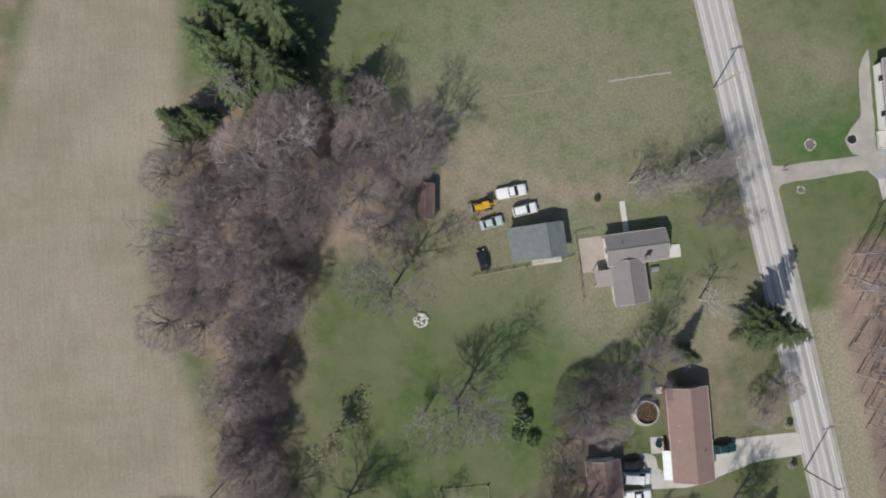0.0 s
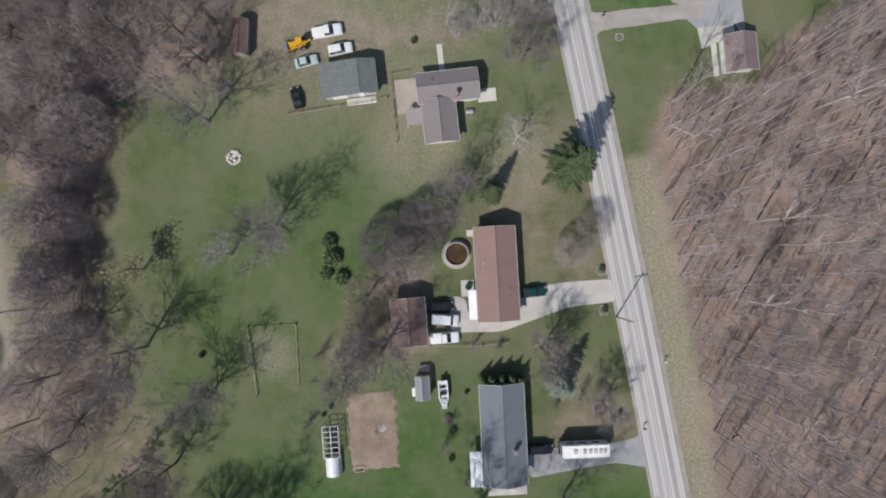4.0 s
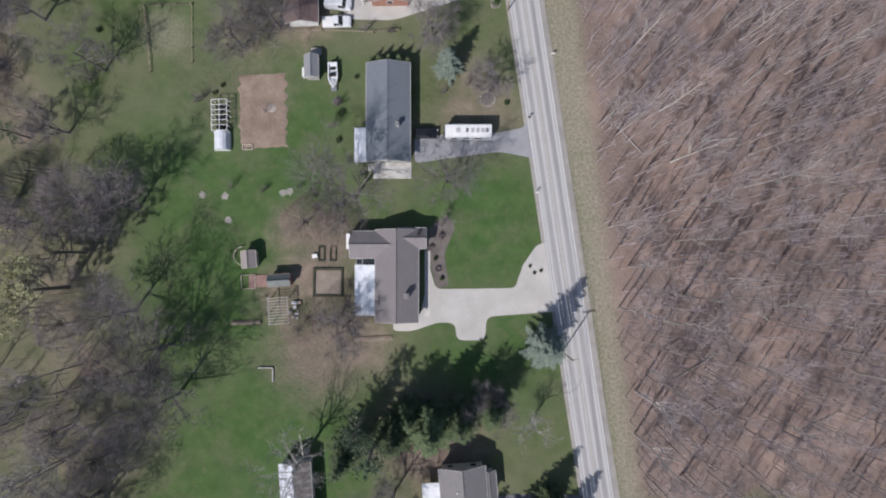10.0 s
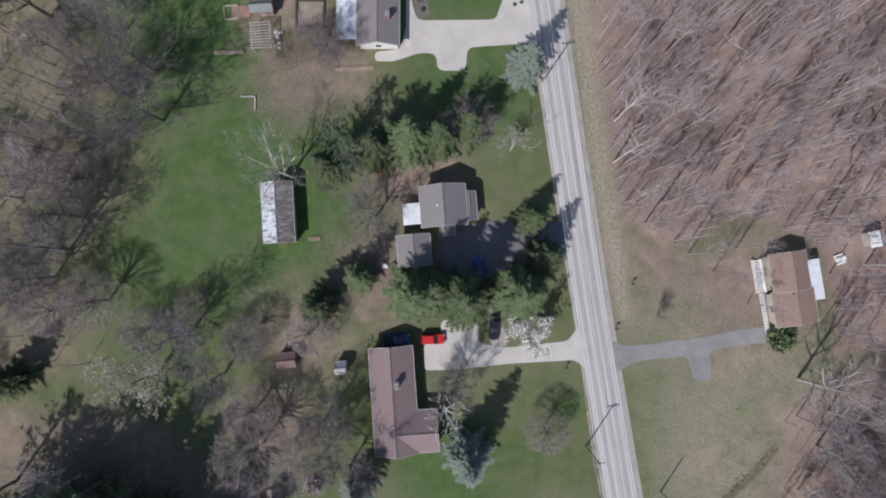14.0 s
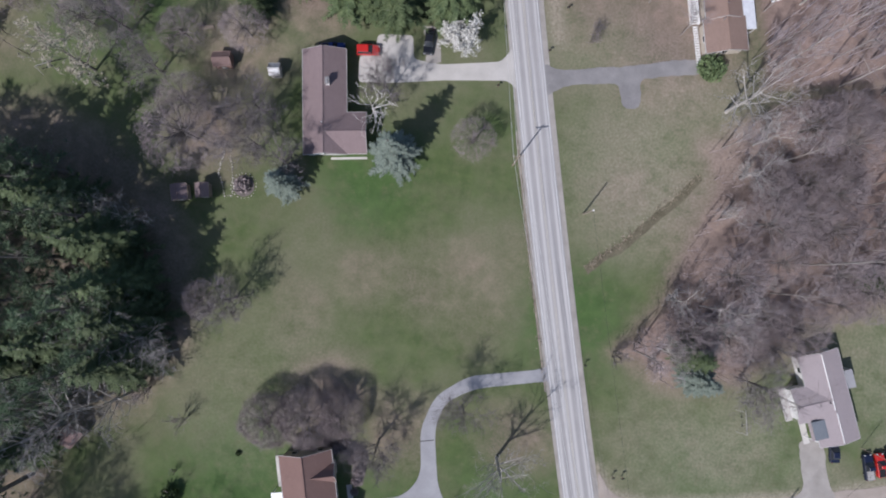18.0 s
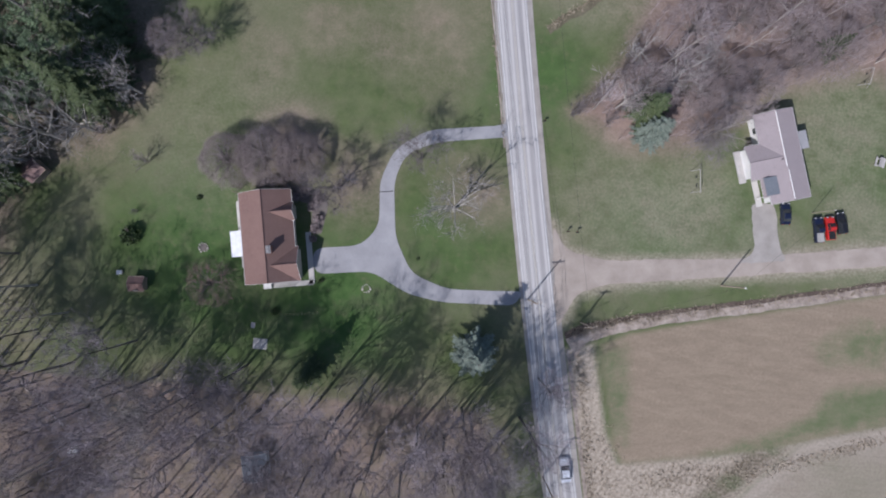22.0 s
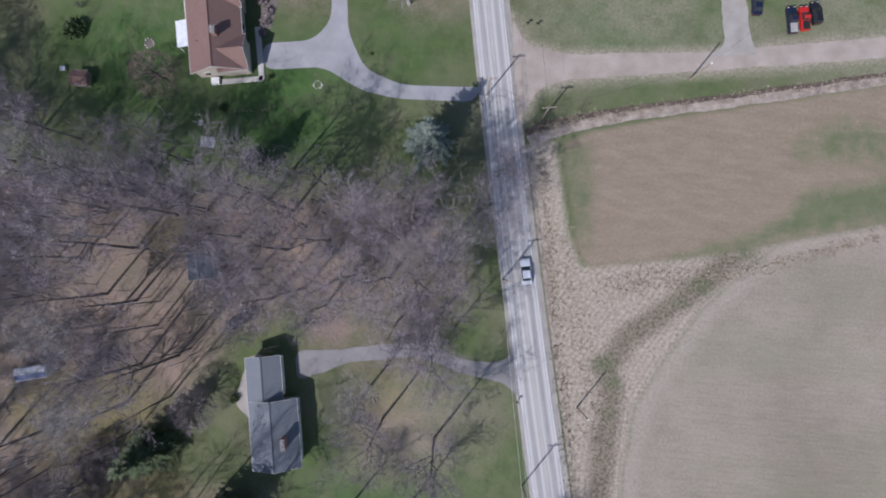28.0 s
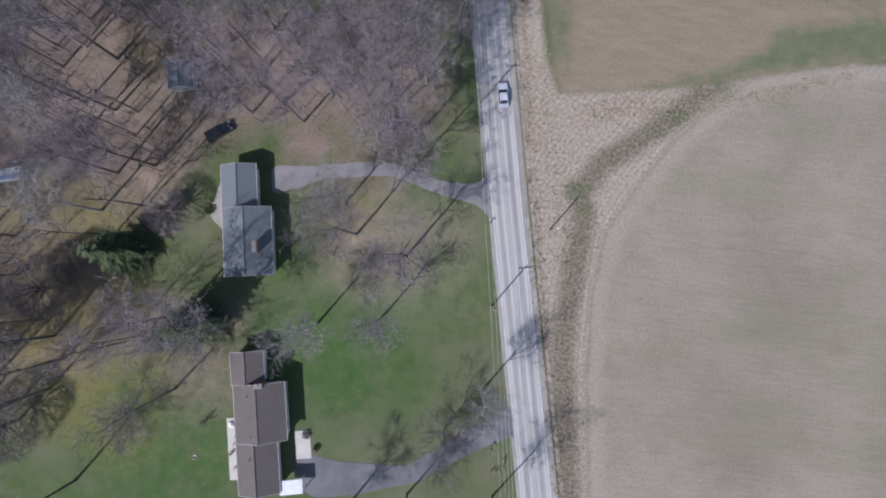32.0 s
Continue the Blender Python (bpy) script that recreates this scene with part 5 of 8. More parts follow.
def window(root, x, y, z, w, h, facing):
    """A framed window on a wall; facing: the side that it looks to."""
    dx, dy = {"n": (0, 1), "s": (0, -1), "e": (1, 0), "w": (-1, 0)}[facing]
    e = 0.05
    if dx:
        f = part("window", box(x - e, y - w / 2, z, x + e, y + w / 2, z + h, 0.01), M["white_paint"], root)
        part("pane", box(x + dx * e - 0.012, y - w / 2 + 0.08, z + 0.08, x + dx * e + 0.012, y + w / 2 - 0.08, z + h - 0.08), M["glass"], f)
    else:
        f = part("window", box(x - w / 2, y - e, z, x + w / 2, y + e, z + h, 0.01), M["white_paint"], root)
        part("pane", box(x - w / 2 + 0.08, y + dy * e - 0.012, z + 0.08, x + w / 2 - 0.08, y + dy * e + 0.012, z + h - 0.08), M["glass"], f)


def door(root, x, y, w, facing, h=2.05, material=None, name="door"):
    dx, dy = {"n": (0, 1), "s": (0, -1), "e": (1, 0), "w": (-1, 0)}[facing]
    e = 0.06
    d = part(name, box(x - e, y - w / 2, 0.08, x + e, y + w / 2, 0.08 + h, 0.01) if dx else box(x - w / 2, y - e, 0.08, x + w / 2, y + e, 0.08 + h, 0.01), material or M["white_paint"], root)
    return d


def windows_round(root, x0, y0, x1, y1, over=0.45, z=1.0):
    """Windows at even steps on the four walls of a block."""
    for n, a, b, at in ((max(1, int((y1 - y0) / 4.5)), y0, y1, "x"), (max(1, int((x1 - x0) / 4)), x0, x1, "y")):
        for k in range(n):
            p = a + (b - a) * (k + 0.5) / n
            if at == "x":
                window(root, x0 + over, p, z, 1.2, 1.2, "w")
                window(root, x1 - over, p, z, 1.2, 1.2, "e")
            else:
                window(root, p, y0 + over, z, 1.1, 1.2, "s")
                window(root, p, y1 - over, z, 1.1, 1.2, "n")


# ---- the houses, from north to south ----
def slab(root, name, x0, y0, x1, y1, z, material, thick=0.12, bevel=0.0):
    return part(name, box(x0, y0, z - thick, x1, y1, z, bevel), material, root)


def rail(root, pts, z0, h, material, name="railing"):
    """Posts with a top rail along corner points."""
    for (xa, ya), (xb, yb) in zip(pts, pts[1:]):
        bm = bmesh.new()
        bm_tube(bm, [(xa, ya, z0 + h), (xb, yb, z0 + h)], [0.05, 0.05], 4)
        n = max(1, int(math.hypot(xb - xa, yb - ya) / 1.5))
        for k in range(n + 1):
            x, y = xa + (xb - xa) * k / n, ya + (yb - ya) * k / n
            bm_tube(bm, [(x, y, z0), (x, y, z0 + h)], [0.04, 0.04], 4)
        part(name, bm, material, root)


# northern house with terrace, carport slab and garage
h = thing("house", 86.5, 23.5, 0.5, "house with a grey shingle roof and a white terrace", "house")
gable(h, -4.0, -5.6, 4.4, 7.4, 2.8, 1.7, "y", M["roof_dark"], M["siding_white"])
windows_round(h, -4.0, -5.6, 4.4, 7.4)
lean_to(h, 4.5, -3.8, 5.9, 3.0, 2.7, 2.4, "e", M["metal_white"])
slab(h, "terrace", -4.0, -8.6, 4.6, -5.3, 0.5, M["concrete"], 0.5)
rail(h, [(-3.9, -8.5), (4.4, -8.4)], 0.5, 0.9, M["red_wood"])
h = thing("garage", 88.6, 3.8, 2.5, "garage with a brown-grey shingle roof", "garage")
gable(h, -2.9, -3.6, 3.0, 3.2, 2.5, 1.2, "y", M["roof_mauve"], M["siding_white"])
door(h, -2.45, 0, 0.9, "w")
slab(h, "side_walk", -4.0, -3.4, -3.0, 2.6, 0.08, M["concrete"], 0.1)
sheet("pavement_pale_slab", [(82.2, 9.3), (88.9, 9.8), (89.2, 7.2), (85.6, 6.4), (82.8, 5.4)], 0.04, M["pale_drive"], "pale concrete slab in front of the garage", "slab")
sheet("pavement_garden_path", [(82.4, 22.0), (82.4, 13.0), (77.6, 14.4), (76.4, 17.2), (78.2, 19.4), (79.8, 21.0), (80.2, 30.0), (82.2, 34.0)], 0.03, M["gravel"], "curved gravel bed along the house", "garden bed", round_by=1.0)
sheet("pavement_parking_north", [(81, 14.4), (90.5, 16.2), (91.3, 5.5), (89.2, 9.9), (82.2, 9.2), (80.5, 10.8)], 0.034, M["grey_drive"], "grey parking area before the terrace", "parking area")

# low house with two roofs and a walled patio
h = thing("house", 35.4, -0.3, 4.0, "low house with a mauve-grey roof and a patio", "house")
gable(h, -5.4, -2.9, 5.8, 2.7, 2.6, 1.0, "x", M["roof_plum"], M["siding_white"])
gable(h, -4.9, -10.1, 1.3, -2.2, 2.4, 1.1, "y", M["roof_plum"], M["siding_white"])
lean_to(h, -7.8, -6.4, -4.8, -3.4, 2.5, 2.2, "w", M["roof_taupe"])
windows_round(h, -5.4, -2.9, 5.8, 2.7)
windows_round(h, -4.9, -10.1, 1.3, -2.9)
door(h, 3.8, -2.47, 0.95, "s")
slab(h, "patio", -9.4, -3.6, -5.0, 2.8, 0.10, M["lane"], 0.1)
slab(h, "porch_step", 5.6, -3.0, 9.0, -0.6, 0.25, M["concrete"], 0.25)
slab(h, "walk", -0.9, 2.6, 0.1, 8.6, 0.06, M["concrete"], 0.06)
rail(h, [(-10.0, -3.9), (-10.2, 3.6), (-6.6, 3.9)], 0.1, 0.9, M["red_wood"], "patio_fence")
chimney(h, 1.5, -2.1, 2.6, 4.6, 0.6, 0.6)
vent(h, -2.5, 1.0, 3.4)
bm = bmesh.new()
bm_tube(bm, [(3.0, -4.6, 0.55), (4.4, -4.6, 0.55)], [0.42, 0.42], 12)
tank = tagged(part("fuel_tank", bm, M["steel"]), "grey fuel tank beside the low house", "tank")
tank.matrix_world = h.matrix_world @ pose(0, 0, -0.14)
h = thing("work_shed", 17.8, 1.7, 4.5, "work shed with a green-grey metal roof", "shed")
gable(h, -5.0, -3.1, 5.1, 3.1, 2.6, 0.9, "y", M["metal_green"], M["siding_grey"], 0.45, M["metal_green"], True, 0.69)
door(h, 2.0, -2.72, 0.95, "s")
door(h, -2.0, -2.72, 2.6, "s", 2.3)
slab(h, "apron", -1.0, -4.2, 4.4, -3.0, 0.05, M["concrete"], 0.05)

# brown house with pool and detached garage
h = thing("house", 42.9, -34.4, 0.8, "long brick house with a brown shingle roof", "house")
gable(h, -3.75, -8.4, 3.75, 8.4, 2.7, 1.5, "y", M["roof_brown"], M["brick"])
windows_round(h, -3.75, -8.4, 3.75, 8.4)
lean_to(h, -5.2, -7.9, -3.7, -2.7, 2.6, 2.3, "w", M["metal_white"])
vent(h, 2.0, -3.0, 3.4, 0.7, 0.09, M["steel"])
vent(h, -2.3, 1.9, 3.3, 0.25, 0.06, M["white_paint"])
vent(h, -2.4, -0.8, 3.3, 0.25, 0.06, M["white_paint"])
slab(h, "rear_step", -4.8, 7.0, -3.5, 8.2, 0.3, M["concrete"], 0.3)
h = thing("garage", 27.0, -42.4, 2.0, "garage with a dark brown shingle roof", "garage")
gable(h, -3.0, -4.2, 3.1, 4.3, 2.5, 1.2, "y", M["roof_umber"], M["siding_white"])
for k in (-2.1, 1.9):
    door(h, 2.65, k, 2.5, "e", 2.1, None, "garage_door")

# blue-grey house
h = thing("house", 42.9, -62.8, 0.2, "long house with a blue-grey shingle roof", "house")
gable(h, -3.95, -8.9, 3.95, 8.9, 2.7, 1.5, "y", M["roof_slate"], M["siding_white"])
windows_round(h, -3.95, -8.9, 3.95, 8.9)
lean_to(h, -6.1, -9.0, -3.9, -2.8, 2.6, 2.3, "w", M["metal_white"])
slab(h, "patio", -3.0, -11.6, 4.0, -8.6, 0.08, M["concrete"], 0.08)
slab(h, "walk", -3.9, -10.2, -3.1, -8.8, 0.1, M["concrete"], 0.1)
chimney(h, 1.8, -2.6, 3.2, 4.7, 0.55, 0.7, M["siding_grey"])
vent(h, -2.6, -0.6, 3.3)

# grey L-shaped house with glass porch
h = thing("house", 44.2, -91.6, 0, "grey-roofed L-shaped house with a white porch roof", "house")
gable(h, -3.5, -8.8, 4.2, 7.7, 2.8, 1.7, "y", M["roof_plum"], M["siding_white"])
gable(h, -8.0, 2.6, 0.3, 7.4, 2.8, 1.3, "x", M["roof_plum"], M["siding_white"])
gable(h, 0.3, 4.3, 5.6, 8.0, 2.8, 1.2, "x", M["roof_plum"], M["siding_white"])
windows_round(h, -3.5, -8.8, 4.2, 2.0)
lean_to(h, -7.2, -7.6, -3.6, 1.4, 2.7, 2.3, "w", M["metal_white"])
for k in range(3):
    part("skylight", box(-6.9 + k * 1.15, 1.5, 2.2, -5.95 + k * 1.15, 2.4, 2.28), M["glass"], h)
slab(h, "rear_deck", -7.3, 1.4, -3.3, 2.7, 0.3, M["grey_wood"], 0.3)
chimney(h, 2.2, -4.0, 3.3, 5.0, 0.7, 0.9)
part("roof_hatch", box(4.0, 6.6, 3.6, 4.5, 7.2, 3.85, 0.02), M["black"], h)
part("rear_chimney", box(-8.55, 4.2, 0, -7.9, 6.9, 3.6, 0.02), M["white_paint"], h)
slab(h, "front_walk", 5.2, -8.0, 6.2, 4.0, 0.09, M["concrete"], 0.09)

# shaded house among conifers
h = thing("house", 56.2, -128.4, 4.5, "grey-roofed house shaded by conifers", "house")
gable(h, -4.0, -4.4, 4.2, 2.9, 3.6, 2.0, "y", M["roof_dark"], M["siding_white"])
gable(h, 3.4, -3.6, 6.0, 1.6, 2.6, 0.8, "y", M["roof_dark"], M["siding_white"])
gable(h, -0.4, -6.0, 1.9, -3.6, 2.5, 0.7, "y", M["roof_dark"], M["siding_white"])
windows_round(h, -4.0, -4.4, 4.2, 2.9)
lean_to(h, -7.2, -3.6, -3.9, 0.2, 2.6, 2.3, "w", M["metal_white"])
vent(h, -1.0, -0.8, 5.2, 0.4, 0.1, M["white_paint"])
h = thing("garage", 51.2, -137.0, 5.0, "garage with a dark grey shingle roof beside conifers", "garage")
gable(h, -3.0, -2.9, 3.0, 2.8, 2.5, 1.2, "y", M["roof_dark"], M["siding_white"])
door(h, 2.55, -0.2, 2.6, "e", 2.1, None, "garage_door")

# old barn
h = thing("barn", 27.1, -130.7, 4.0, "old barn with a rusting galvanised metal roof", "barn")
gable(h, -2.85, -5.1, 2.75, 5.7, 2.8, 1.4, "y", M["metal_sunlit"], M["grey_wood"], 0.25, M["grey_wood"])
# east slope gets the darker rusted copy; sun and shade are in the colours
[o for o in h.children if o.name.startswith("roof_slope")][1].data.materials[0] = M["metal_rust_shaded"]
door(h, 0, -4.9, 2.2, "s", 2.2, M["grey_wood"])

# woodland house across the road
h = thing("house", 118.1, -143.0, 8.5, "woodland house with a tan roof and white decks", "house")
gable(h, -3.3, -1.0, 3.4, 5.9, 2.7, 1.3, "y", M["roof_tan"], M["siding_tan"])
gable(h, -3.8, -7.0, 3.8, -0.8, 2.6, 1.1, "y", M["roof_tan"], M["siding_tan"])
windows_round(h, -3.8, -7.0, 3.8, -0.8)
lean_to(h, 3.3, -3.2, 5.8, 4.0, 2.6, 2.3, "e", M["metal_white"])
for k in range(13):
    part("ramp_board", box(-5.0, -0.7 + k * 0.46, 0.35, -3.55, -0.42 + k * 0.46, 0.45), M["white_paint"], h)
for k in range(16):
    part("ramp_board", box(-4.6, -8.4 + k * 0.47, 0.30 - 0.01 * k, -3.75, -8.08 + k * 0.47, 0.38 - 0.01 * k), M["white_paint"], h)
for px_side in (-5.0, -3.6):
    part("ramp_rail", box(px_side, -0.8, 0.0, px_side + 0.08, 5.3, 1.0), M["white_paint"], h)
vent(h, 0.2, 1.2, 3.9, 0.5, 0.08, M["steel"])
vent(h, -0.6, -1.5, 3.6, 0.7, 0.10, M["steel"])

# long brown house
h = thing("house", 47.7, -163.5, 4.2, "long L-shaped house with a mauve-brown roof", "house")
gable(h, -3.8, -9.4, 4.0, 9.5, 2.8, 1.8, "y", M["roof_mauve"], M["siding_white"])
gable(h, 0.4, -9.3, 7.5, -1.9, 2.8, 1.7, "x", M["roof_mauve"], M["siding_white"])
windows_round(h, -3.8, -9.4, 4.0, 9.5)
chimney(h, 1.0, 3.1, 3.4, 5.4, 0.6, 1.1, M["white_paint"])
vent(h, -0.1, -4.0, 4.3, 0.7, 0.13, M["white_paint"])
# narrow pale slab stands in for the white gutter line at the south eave
slab(h, "front_walk", 0.6, -9.8, 7.2, -9.4, 0.08, M["concrete"], 0.08)

# rust-roofed house with two cross gables
h = thing("house", 50.2, -233.4, 10.2, "rust-brown roofed house with front gables", "house")
gable(h, -4.9, -8.1, 4.4, 8.2, 3.4, 2.6, "y", M["roof_rust"], M["siding_tan"])
gable(h, -0.2, 2.6, 4.7, 5.9, 3.6, 1.8, "x", M["roof_rust"], M["siding_tan"])
gable(h, -0.4, -8.2, 4.9, -2.0, 3.3, 2.3, "x", M["roof_rust"], M["siding_tan"])
windows_round(h, -4.9, -8.1, 4.4, 8.2)
chimney(h, 0.6, -2.3, 4.6, 6.9, 0.7, 1.2, M["brick"])
vent(h, -3.2, 4.8, 4.4), vent(h, -3.0, -3.0, 4.5)
lean_to(h, -7.2, -3.0, -4.8, 1.6, 2.9, 2.5, "w", M["metal_white"])
slab(h, "terrace", -6.5, 1.7, -4.4, 7.2, 0.2, M["concrete"], 0.2)
slab(h, "rear_step", -6.3, -5.0, -4.4, -3.1, 0.3, M["concrete"], 0.3)
slab(h, "south_walk", -1.0, -9.2, 6.3, -8.3, 0.09, M["concrete"], 0.09)
slab(h, "bulkhead", -2.6, -9.2, -1.2, -8.0, 0.7, M["white_paint"], 0.7)
slab(h, "front_walk", 5.6, -9.0, 6.6, 0.5, 0.09, M["concrete"], 0.09)

# pale-roofed house on the gravel lane
h = thing("house", 139.7, -210.5, 17.0, "house with a pale pinkish-grey shingle roof", "house")
gable(h, -3.2, -8.2, 4.0, 8.2, 2.8, 0.8, "y", M["roof_pale"], M["siding_white"])
gable(h, -5.9, -3.3, 0.2, 2.9, 2.8, 0.75, "x", M["roof_pale"], M["siding_white"])
windows_round(h, -3.2, -8.2, 4.0, 8.2)
part("solar_panel", box(-4.0, -6.6, 3.3, -1.6, -3.3, 3.4, 0.01), M["roof_slate"], h, "dark flat panel on the porch roof")
lean_to(h, -4.2, -6.8, -1.4, -3.1, 2.8, 2.6, "w", M["roof_pale"])
slab(h, "front_deck", -6.6, -3.4, -5.4, 2.6, 0.3, M["grey_wood"], 0.3)
slab(h, "front_walk", -4.4, -8.2, -3.3, -3.4, 0.1, M["concrete"], 0.1)
part("side_awning", box(3.9, 0.5, 2.2, 6.0, 3.8, 2.3, 0.01), M["grey_drive"], h)
for py in (0.7, 3.6):
    part("awning_post", box(5.8, py - 0.05, 0, 5.9, py + 0.05, 2.21), M["white_paint"], h)
vent(h, -0.1, -0.6, 3.5, 0.5, 0.1, M["black"])
for (xa, ya), (xb, yb) in (((0.4, -2.0), (0.4, 8.0)), ((0.55, -8.0), (0.55, -2.6))):
    bm = bmesh.new()
    bm_tube(bm, [(xa, ya, 3.80), (xb, yb, 3.80)], [0.09, 0.09], 6)
    part("ridge_vent", bm, M["white_paint"], h)

# two-level slate house
h = thing("house", 67.0, -301.5, 9.7, "blue-grey roofed house with a lower garage end", "house")
gable(h, -4.2, -5.8, 4.0, 5.7, 3.2, 1.9, "y", M["roof_slate"], M["siding_white"])
gable(h, -4.25, 5.6, 1.7, 13.1, 3.1, 1.3, "y", M["roof_slate"], M["siding_white"])
windows_round(h, -4.2, -5.8, 4.0, 5.7)
chimney(h, 1.9, -1.1, 4.2, 6.1, 0.6, 1.8, M["brick"])
vent(h, -1.7, -5.0, 4.8), vent(h, -1.2, 2.2, 4.7)
door(h, 1.25, 9.3, 4.8, "e", 2.2, None, "garage_door")
sheet("pavement_patio_slate", [(60.3, -289.4), (58.4, -297.6), (61.5, -300.4), (64.8, -301.2), (62.6, -289.0)], 0.03, M["gravel"], "pale flagged patio behind the slate house", "patio", round_by=0.8)

# long taupe house
h = thing("house", 72.0, -330.0, 11.0, "long house with a dark brown shingle roof", "house")
gable(h, -3.4, -4.7, 5.2, 5.0, 3.2, 1.9, "y", M["roof_char"], M["siding_white"])
gable(h, -3.7, 4.8, 1.9, 10.4, 3.0, 1.3, "y", M["roof_char"], M["siding_white"])
gable(h, -3.5, -13.4, 3.4, -4.5, 3.0, 1.6, "y", M["roof_char"], M["siding_white"])
windows_round(h, -3.4, -4.7, 5.2, 5.0)
chimney(h, 1.6, 5.0, 3.6, 5.9, 1.2, 0.7, M["brick"])
for vx, vy in ((-0.7, 3.2), (-0.4, -0.4), (-0.5, -3.4), (-0.9, -7.2)):
    vent(h, vx, vy, 4.6)
slab(h, "rear_patio", -6.0, -11.8, -3.2, -1.2, 0.1, M["concrete"], 0.1)
slab(h, "front_walk", 5.6, -9.0, 8.2, -4.2, 0.09, M["concrete"], 0.09)
part("planter", box(-5.6, -2.6, 0.1, -4.9, -1.9, 0.6, 0.03), M["white_paint"], h)
lean_to(h, 3.2, -14.0, 7.0, -11.6, 2.7, 2.4, "e", M["metal_white"])

# ---- small buildings ----
def hut(name, x, y, turn, w, l, label, roof, wall, axis="y", eave=1.9, rise=0.8, category="shed"):
    r = thing(name, x, y, turn, label, category)
    gable(r, -w / 2, -l / 2, w / 2, l / 2, eave, rise, axis, roof, wall, 0.15, wall)
    door(r, 0, -l / 2 + 0.13, 0.9, "s", 1.7, M["grey_wood"])
    return r


hut("garden_shed", 28.9, -54.2, 1, 2.5, 4.2, "grey garden shed beside a boat", M["roof_grey"], M["grey_wood"])
lean = thing("wood_rack", 29.4, -51.0, 0, "grey wooden rack stacked behind the shed", "rack")
for k in range(7):
    part("plank", box(-0.9, -0.5 + k * 0.16, 0, 0.9, -0.38 + k * 0.16, 0.7 + 0.05 * (k % 3)), M["grey_wood"], lean)
part("shed_box", box(-2.4, -4.8, 0, -1.3, -3.2, 1.2, 0.03), M["white_paint"], lean)
hut("play_house", 17.9, -89.2, 5, 2.6, 3.1, "tan wooden playhouse with a shingle roof", M["roof_taupe"], M["siding_tan"])
hut("garden_shed", 23.4, -93.0, 4, 4.0, 2.2, "garden shed with a blue-grey metal roof", M["metal_green"], M["red_wood"], "x")
hut("garden_shed", 28.6, -156.6, 6, 3.2, 2.6, "dark red-brown garden shed under bare trees", M["roof_umber"], M["red_wood"], "x")
hut("small_shed", 38.2, -157.9, 4, 2.0, 2.2, "small pale shed behind the brown house", M["metal_old"], M["grey_wood"], "x")
hut("garden_shed", 22.6, -181.0, 10, 2.9, 2.9, "garden shed with a mauve shingle roof", M["roof_mauve"], M["wood"])
hut("garden_shed", 26.7, -180.4, 8, 2.4, 2.6, "garden shed with a brown shingle roof", M["roof_mauve"], M["wood"])
hut("garden_shed", 6.4, -225.4, -38, 3.2, 3.4, "brown garden shed at the wood's edge", M["roof_brown"], M["wood"])
hut("garden_shed", 51.2, -274.6, 12, 4.4, 4.6, "blue-grey shed among bare trees", M["roof_slate"], M["siding_grey"], "y", 2.2, 1.0)
hut("garden_shed", 134.0, -134.6, 12, 2.6, 2.8, "small pale shed in the wood", M["metal_old"], M["grey_wood"])
hut("garden_shed", -1.6, 10.4, -4, 2.8, 6.4, "dark brown shed at the edge of the trees", M["roof_umber"], M["wood"])
hut("garden_shed", 26.6, -244.0, 4, 2.8, 2.6, "low brown hut on the lawn", M["roof_rust"], M["wood"], "x", 1.4, 0.6)


# ---- woods ----
EB, SEB, WB, PB, SB = (70, 146, -157, 46), (100, 166, -214, -150), (-58, 16, -166, 42), (-22, 22, -236, -170), (2, 106, -352, -226)
EAST_KEEP = ((118, -143, 7), (134, -134.6, 4), (128.4, -138.3, 3), (110, -150, 8), (88, 6, 10), (86, 22, 12), (84, 13, 6))
SOUTH_KEEP = ((51.2, -274.6, 6.5), (58.7, -283, 6), (24.3, -295.3, 10), (31, -296, 7), (36, -308, 8), (41, -318, 6), (17.7, -275.4, 3), (66, -292, 6), (75, -287, 3), (66, -300, 10))
WEST_KEEP = ((-1.6, 10.4, 5), (-4, -159, 3), (10, -100, 4))
scatter(EAST_WOOD, 290, WOODS, 0.7, 1.15, 1, 3.6, "trees of the eastern wood", EB, EAST_KEEP)
scatter(SOUTH_EAST_WOOD, 58, ["wood0", "wood1", "round1", "round0", "pale1", "round1"], 0.85, 1.25, 2, 3.8, "trees of the south-eastern wood", SEB, ((116, -206.5, 6),))
scatter(WEST_WOOD, 62, ["wood0", "wood1", "round0", "round1", "round0", "round1"], 1.0, 1.4, 3, 4.2, "trees of the western wood", WB, WEST_KEEP)
scatter(PINE_WOOD, 74, ["pine1", "pine0", "spruce1", "pine1", "pale0", "pine0"], 1.0, 1.45, 4, 3.0, "trees of the pine wood", PB, ((22, -182, 7), (18, -188, 6), (14, -192, 5)))
scatter(SOUTH_WOOD, 66, ["lean0", "tall0", "lean1", "tall1", "tall2"], 0.85, 1.12, 5, 3.9, "trees of the southern wood", (2, 50, -352, -226), SOUTH_KEEP)
scatter(SOUTH_WOOD, 40, ["tall0", "tall1", "lean1", "tall1"], 0.8, 1.08, 6, 4.6, "trees of the southern wood", (50, 106, -352, -226), SOUTH_KEEP)
thicket("eastern_undergrowth", EAST_WOOD, 2100, 11, EB, M["wood_twig"], "countless thin grey saplings of the eastern wood", 4, 10, 9, EAST_KEEP)
